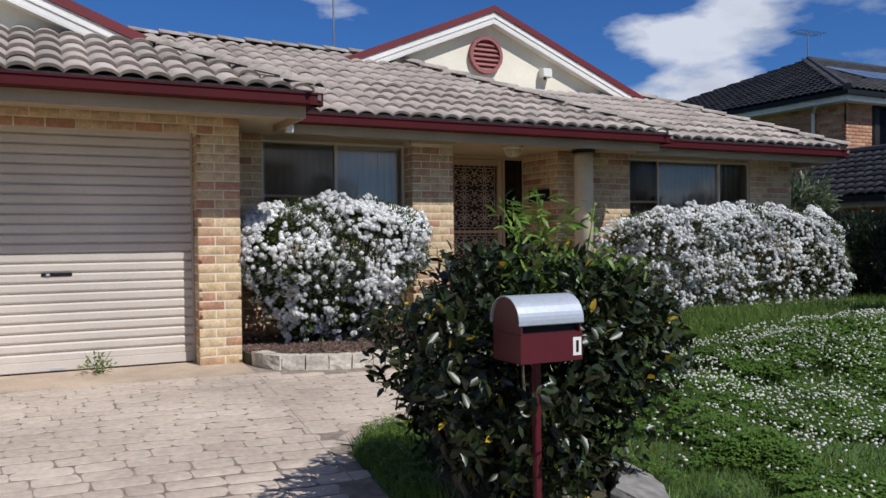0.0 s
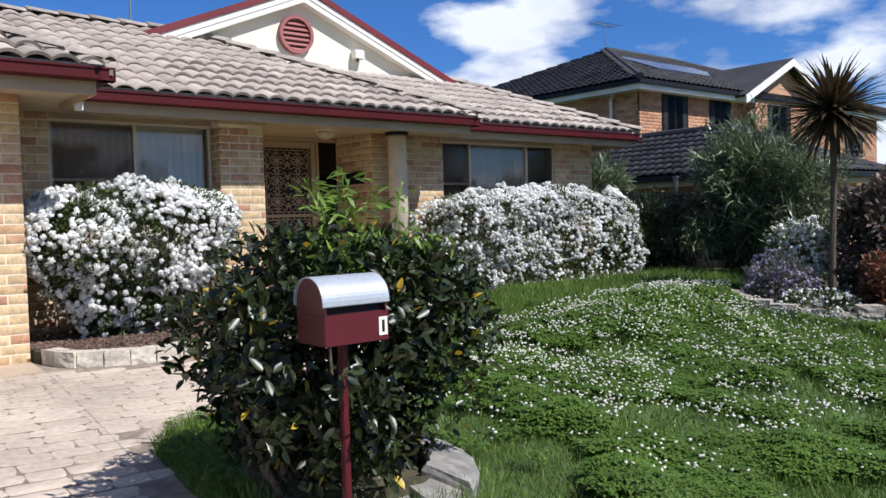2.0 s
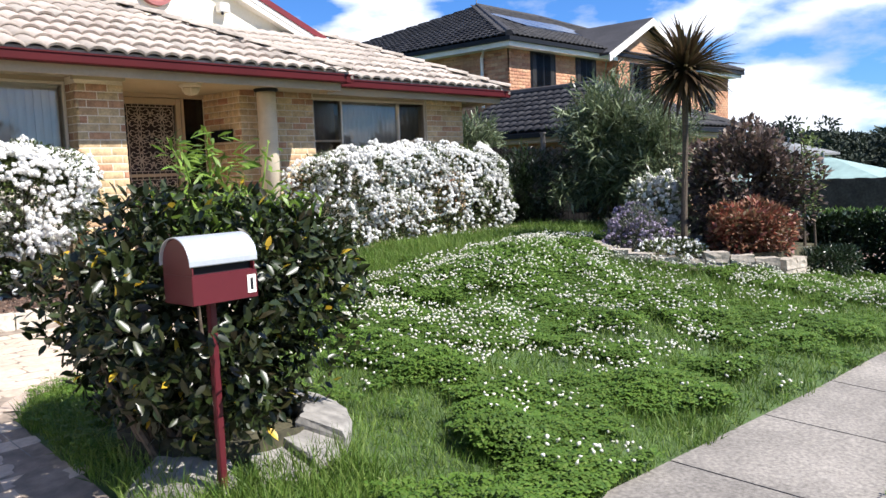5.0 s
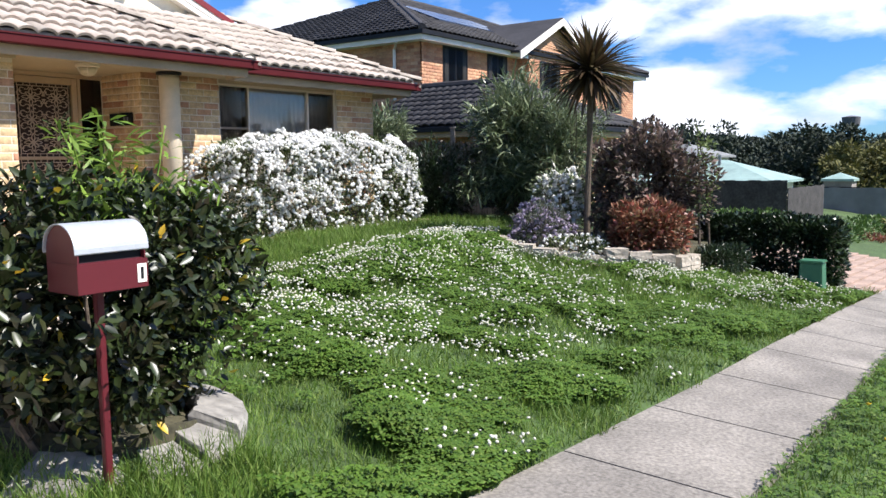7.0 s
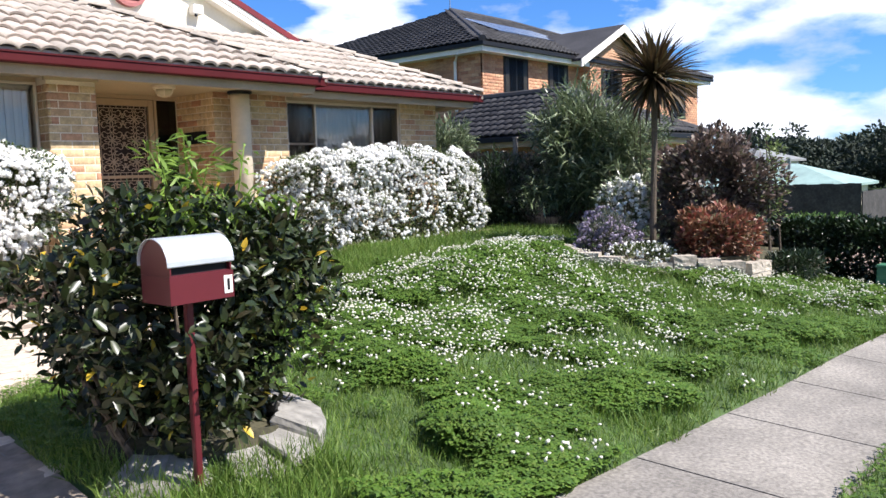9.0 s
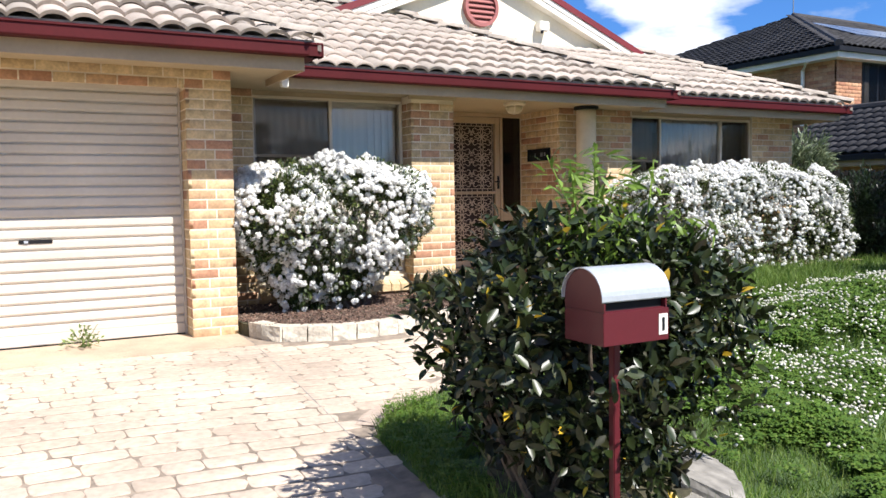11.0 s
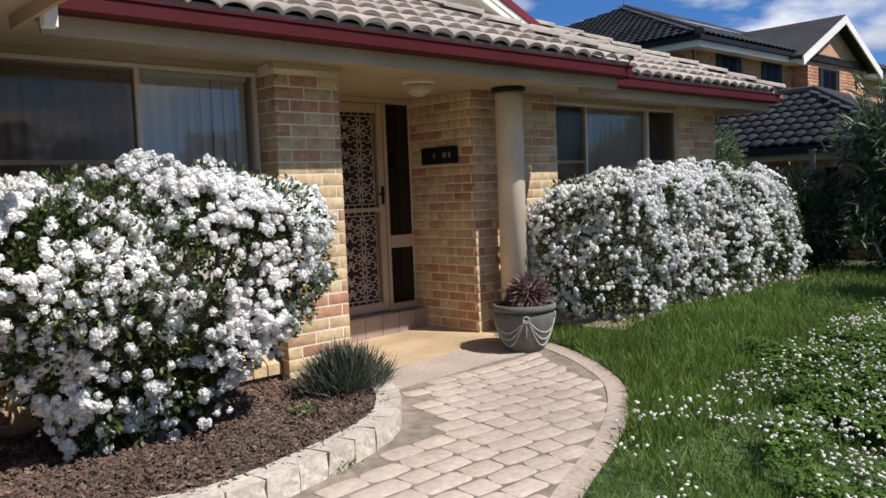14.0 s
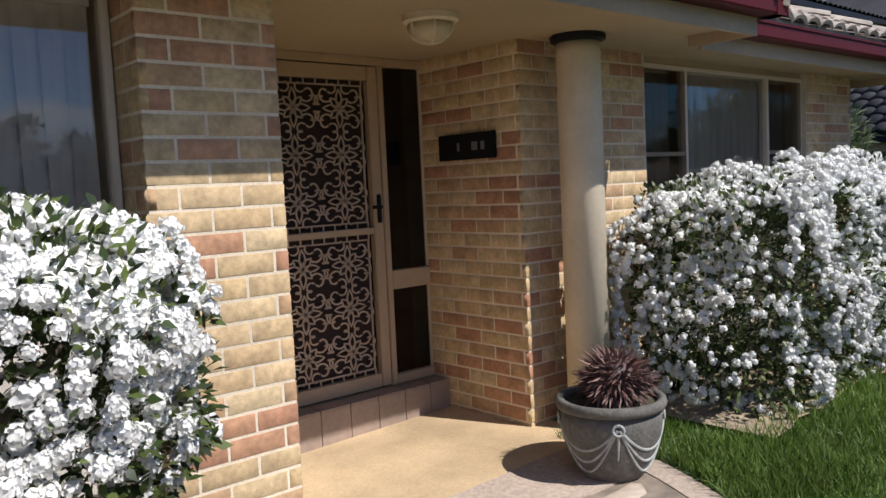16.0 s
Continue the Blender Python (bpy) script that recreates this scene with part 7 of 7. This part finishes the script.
# downpipe, solar panels, aerial
bm = bmesh.new()
tube(bm, [(17.02, 14.1, 4.5), (17.40, 14.5, 4.35), (17.40, 14.5, 3.0)], [0.045, 0.045, 0.045], 8)
part("downpipe", bm, M["white"], nb)
for k in range(4):
    bm = bmesh.new()
    x = 20.3 + k * 1.05
    slab(bm, [(x, 15.1, 5.60), (x + 1.0, 15.1, 5.60), (x + 1.0, 16.7, 6.24), (x, 16.7, 6.24)], 0.04)
    part("solar_panel", bm, M["solar"], nb)
aerial = thing("roof_aerial", (22.62, 18.9, 6.9), "thin metal television aerial on the neighbouring roof", "aerial")
bm = bmesh.new()
tube(bm, [(22.62, 18.9, 6.8), (22.62, 18.9, 7.97)], [0.02, 0.015], 6)
part("mast", bm, M["steel"], aerial)
bm = bmesh.new()
tube(bm, [(22.0, 18.9, 7.9), (23.3, 18.9, 7.9)], [0.012, 0.012], 5)
for k in range(9):
    tube(bm, [(22.05 + k * 0.14, 18.6, 7.9), (22.05 + k * 0.14, 19.2, 7.9)], [0.008, 0.008], 4)
part("yagi", bm, M["steel"], aerial)
mast = thing("roof_mast", (3.98, 12.0, 3.5), "thin metal aerial mast behind the roof ridge", "aerial")
bm = bmesh.new()
tube(bm, [(3.98, 12.0, 3.4), (3.98, 12.0, 5.6)], [0.016, 0.012], 6)
part("mast", bm, M["steel"], mast)

# ---- beyond the hedge ----
bm = bmesh.new()
for i in range(26):
    for j in range(30):
        x, y = 13.1 + i * 0.24, -1.5 + j * 0.2
        slab(bm, [(x, y, land(x, y) + 0.03), (x + 0.23, y, land(x, y) + 0.03), (x + 0.23, y + 0.19, land(x, y) + 0.03), (x, y + 0.19, land(x, y) + 0.03)], 0.05)
tagged(part("neighbour_drive", bm, M["paver"]), "pink clay paved driveway next door", "driveway", kind="structure")


def far_house(name, x, y, w, d, z, wall_h, rise, mat_wall, mat_roof, label, flue=True):
    h = thing(name, (x, y, z), label, "house")
    boxed("wall", mat_wall, h, x, x + w, y, y + d, z - 1.0, z + wall_h)
    bm = bmesh.new()
    o = min(0.5, w * 0.08)
    A, B, C, D = (x - o, y - o, z + wall_h), (x + w + o, y - o, z + wall_h), (x + w + o, y + d + o, z + wall_h), (x - o, y + d + o, z + wall_h)
    k = min(w, d) / 2
    if w > d:
        E, F_ = (x + k, y + d / 2, z + wall_h + rise), (x + w - k, y + d / 2, z + wall_h + rise)
        faces = ((A, B, F_, E), (D, A, E), (C, D, E, F_), (B, C, F_))
    else:
        E, F_ = (x + w / 2, y + k, z + wall_h + rise), (x + w / 2, y + d - k, z + wall_h + rise)
        faces = ((D, A, E, F_), (A, B, E), (B, C, F_, E), (C, D, F_))
    for ring in faces:
        slab(bm, ring, 0.12)
    part("roof", bm, mat_roof, h)
    for q in range(3):
        yy = y + d * (q + 0.5) / 3
        boxed("window", M["black"], h, x - 0.03, x + 0.02, yy - 0.6, yy + 0.6, z + 0.8, z + wall_h - 0.4)
    if flue:
        boxed("flue", M["steel"], h, x + w * 0.35, x + w * 0.35 + 0.12, y + d * 0.4, y + d * 0.4 + 0.12, z + wall_h + rise * 0.4, z + wall_h + rise + 0.25)


far_house("green_roof_house", 38.0, 10.0, 5.0, 6.5, -1.5, 1.8, 0.95, M["cream"], M["green_roof"], "distant low house with pale green steel roof")
far_house("white_house", 46.5, 15.6, 4.5, 3.5, -1.2, 2.7, 0.7, M["white"], M["far_fence"], "distant white walled house")
far_house("garden_shed", 44.5, 7.6, 1.3, 1.3, -1.0, 1.25, 0.3, M["timber"], M["green_roof"], "distant small timber shed", False)


def far_fence(name, a, b, z0, z1, mat, label, width=0.3, posts=0):
    f = thing(name, (a[0], a[1], z0), label, "fence")
    n_ = int(math.hypot(b[0] - a[0], b[1] - a[1]) / width)
    ang = math.degrees(math.atan2(b[1] - a[1], b[0] - a[0]))
    me = None
    for i in range(n_):
        t = (i + 0.5) / n_
        bm = bmesh.new()
        if me is None:
            box(bm, -width * 0.52, width * 0.52, -0.02, 0.02, 0, 1)
            first = part("panel", bm, mat, f)
            me = first.data
        else:
            bm.free()
            first = link_mesh("panel", me, mat, f)
        first.location = (a[0] + (b[0] - a[0]) * t, a[1] + (b[1] - a[1]) * t, z0)
        first.rotation_euler, first.scale = (0, 0, radians(ang)), (1, 1, (z1 - z0) * (1 + 0.006 * math.sin(i * 1.7)))


far_fence("timber_fence", (28.5, 9.9), (29.3, 7.1), -1.6, 0.57, M["grey_paling"], "dark timber fence beyond the hedge", 0.2)
far_fence("timber_fence", (29.32, 7.08), (33.4, 6.75), -1.6, 0.3, M["grey_paling"], "weathered timber fence stepping downhill", 0.24)
far_fence("steel_fence", (37.4, 7.7), (38.4, 0.5), -2.2, 0.05, M["far_fence"], "grey sheet steel fence in the distance", 0.4)
leafy_shrub("far_hedge", "bright clipped hedge beyond the paved drive", (21.0, 22.5, 5.2, 7.6, -1.3, -0.05), 61, 2500, 0.12, L["far_hedge"], SMALL_LEAF, 5.0, 0.06, 0.2)
leafy_shrub("far_hedge", "long low clipped hedge beyond the paved drive", (20.0, 30.0, 3.9, 4.9, -1.5, -0.55), 63, 3800, 0.14, L["far_hedge"], SMALL_LEAF, 6.0, 0.05, 0.2)
leafy_shrub("yellow_shrub", "yellow green garden shrub in the distance", (27.2, 28.1, 3.2, 4.0, -1.5, -0.5), 65, 800, 0.16, L["yellow_tree"], SMALL_LEAF, 2.2, 0.2, 0.3)
leafy_shrub("far_red_shrub", "low rust coloured shrub in the distance", (24.2, 25.6, 3.4, 4.2, -1.55, -0.75), 67, 900, 0.12, L["red_leaf"], SMALL_LEAF, 2.2, 0.15, 0.3)


def wood(name, count, bearings, dist, height, size, mat, label, seed):
    """Distant trees: crowns of leaf clumps in several lobes over short trunks, joined."""
    r = np.random.default_rng(seed)
    P, O = [], []
    for i in range(count):
        b_ = radians(r.uniform(*bearings))
        ds = r.uniform(*dist)
        x, y = ds * math.cos(b_), ds * math.sin(b_)
        h = r.uniform(*height)
        for lobe in range(8):
            c = np.array([x + r.normal() * h * 0.22, y + r.normal() * h * 0.22, land(x, y) - 0.5 + h * r.uniform(0.12, 0.95)])
            k_ = 110
            d_ = r.normal(size=(k_, 3))
            d_ /= np.linalg.norm(d_, axis=1, keepdims=True)
            P.append(c + d_ * (h * 0.17 * r.uniform(0.5, 1.0, (k_, 1))) * np.array([1, 1, 0.75]))
            O.append(d_)
    P, O = np.concatenate(P), np.concatenate(O)
    tagged(scattered(name, SMALL_LEAF, P, lean_turns(O, 0.8), rng.uniform(0.6, 1.3, len(P)) * size, mat), label, "trees", kind="stuff")


wood("far_trees", 120, (3, 32), (105, 160), (3.6, 6.2), 0.62, L["far_tree"], "dark distant belt of gum trees", 71)
wood("far_trees", 50, (-12, 5), (105, 160), (3.0, 5.0), 0.62, L["far_tree"], "dark distant belt of gum trees", 72)
wood("mid_trees", 24, (4.5, 10.5), (52, 62), (2.6, 3.7), 0.34, L["yellow_tree"], "yellow green wattles in the middle distance", 73)
wood("mid_trees", 30, (10, 21), (60, 74), (3.6, 5.0), 0.40, L["far_tree"], "dark trees behind the distant roofs", 74)
wood("street_trees", 44, (-125, -35), (34, 46), (4.5, 7.5), 0.75, L["far_tree"], "dark trees across the street", 75)
tower = thing("water_tower", (247, 40, -3), "distant dark water tower on the skyline", "water tower")
bm = bmesh.new()
lathe(bm, [(0.9, -3), (0.8, 8.2), (2.2, 9.8), (2.4, 12.1), (0.3, 12.5)], (247, 41.5, 0), 20)
part("tank", bm, M["tower"], tower)


# ---- pieces of the brickwork ----
brick_face(wall_garage, 1.32, 8.19, 0.40, 0.19, 2.52, 0, 0.0, 0.08)
brick_face(wall_garage, 1.32, 8.52, 0.33, 0.19, 2.37, -90)
brick_face(wall_garage, 1.72, 8.19, 0.33, 0.19, 2.52, 90, 0.0)
brick_face(wall_garage_side, 1.72, 8.525, 0.70, 0.19, 2.52, 90, 0.13)
brick_face(wall_lintel, -1.25, 8.19, 2.57, 2.34, 2.52, 0)
brick_face(wall_one, 1.72, 9.22, 0.47, 0.19, 2.52, 0)
brick_face(wall_under, 2.19, 9.22, 1.71, 0.19, 0.37, 0)
brick_face(wall_pier, 3.90, 9.07, 0.545, 0.19, 2.46, 0)
brick_face(wall_pier, 3.90, 9.31, 0.24, 0.19, 2.46, -90)
brick_face(wall_side, 6.25, 10.41, 0.885, 0.19, 2.52, -90)
brick_face(wall_two, 6.25, 9.52, 1.22, 0.19, 2.52, 0)
brick_face(wall_three, 9.81, 9.52, 0.90, 0.19, 2.52, 0)

# ---- stamped cobbles ----
def lie(x, y, z, turn):
    """The pose of a piece that lies along the slope of the land."""
    up = math.degrees(math.atan((land(x, y + 0.06) - land(x, y - 0.06)) / 0.12))
    across = math.degrees(math.atan((land(x + 0.06, y) - land(x - 0.06, y)) / 0.12))
    return pose(x, y, z, up, -across, turn)



variants = []
for k in range(10):
    r = random.Random(k)
    outline = []
    for u, w in ((-.42, -.48), (0.0, -.49), (.42, -.48), (.49, -.33), (.505, 0.0), (.49, .33), (.42, .48), (0.0, .49), (-.42, .48), (-.49, .33), (-.505, 0.0), (-.49, -.33)):
        outline.append((u + r.uniform(-0.03, 0.03), w + r.uniform(-0.045, 0.045)))
    n_ = len(outline)
    v = [(u, w, -1.0) for u, w in outline] + [(u, w, -0.28) for u, w in outline] + [(u * 0.972, w * 0.955, 0.0) for u, w in outline] + [(0, 0, 0.02)]
    f = []
    for q in range(n_):
        s = (q + 1) % n_
        f += [(q, s, n_ + s), (q, n_ + s, n_ + q), (n_ + q, n_ + s, 2 * n_ + s), (n_ + q, 2 * n_ + s, 2 * n_ + q), (2 * n_ + q, 2 * n_ + s, 3 * n_)]
    me = array_mesh("cobble", v, f)
    me.materials.append(M["cobble"])
    variants.append((me, np.array(v), np.array(f)))
r = random.Random(77)
rows, V, F, single = int((7.64 + 3.0) / 0.15), [], [], 0
joint_x = 1.64
for j in range(70):
    y = 7.55 - j * 0.156
    if y < -2.5:
        break
    x = -4.2 + r.uniform(-0.15, 0.0)
    while x < 6.6:
        w = r.choice((0.2, 0.24, 0.27, 0.31))
        c = x + w / 2
        x += w
        yy = y + 0.035 * math.sin(1.9 * c + 0.6)
        if not on_drive(c + (0.06 if yy < 5.4 else 0.26), yy) or not on_drive(c, yy + 0.05) or in_bed(c, yy + 0.16) or abs(c - joint_x) < 0.02:
            continue
        k = r.randrange(10)
        z = land(c, yy) - 0.0015 + r.uniform(-0.001, 0.001)
        m = lie(c, yy, z, 3.8 * math.cos(1.9 * c + 0.6) + r.uniform(-1.5, 1.5)) @ Matrix.Diagonal((w - 0.003, 0.142, 0.005, 1))
        if -0.9 < c < 2.6 and 5.1 < yy and single < 300:
            ob = new("cobble", variants[k][0])
            ob.parent = driveway
            ob.matrix_basis = m
            single += 1
        else:
            q = np.array(m.to_3x3()) @ variants[k][1].T
            V.append(q.T + np.array(m.translation))
            F.append(variants[k][2] + 37 * (len(V) - 1))
# the curving path up to the porch, laid in arcs
for j in range(12):
    y = 7.706 + j * 0.15
    x = 1.8 + r.uniform(0, 0.15)
    while x < 6.3:
        w = r.choice((0.2, 0.24, 0.27, 0.31))
        c = x + w / 2
        x += w
        yy = y + 0.035 * math.sin(1.9 * c + 0.6)
        if yy > 8.60 + 0.09 * (c - 4.7) or not on_drive(c + 0.24, yy) or in_bed(c, yy + 0.16) or in_bed(c - 0.22, yy + 0.04) or c < 3.2:
            continue
        k = r.randrange(10)
        m = lie(c, yy, land(c, yy) - 0.0015, 3.8 * math.cos(1.9 * c + 0.6) + r.uniform(-2, 2)) @ Matrix.Diagonal((w - 0.003, 0.138, 0.005, 1))
        q = np.array(m.to_3x3()) @ variants[k][1].T
        V.append(q.T + np.array(m.translation))
        F.append(variants[k][2] + 37 * (len(V) - 1))
tagged(link_mesh("cobbles", array_mesh("cobbles", np.concatenate(V), np.concatenate(F)), M["cobble_far"], driveway), kind="stuff")
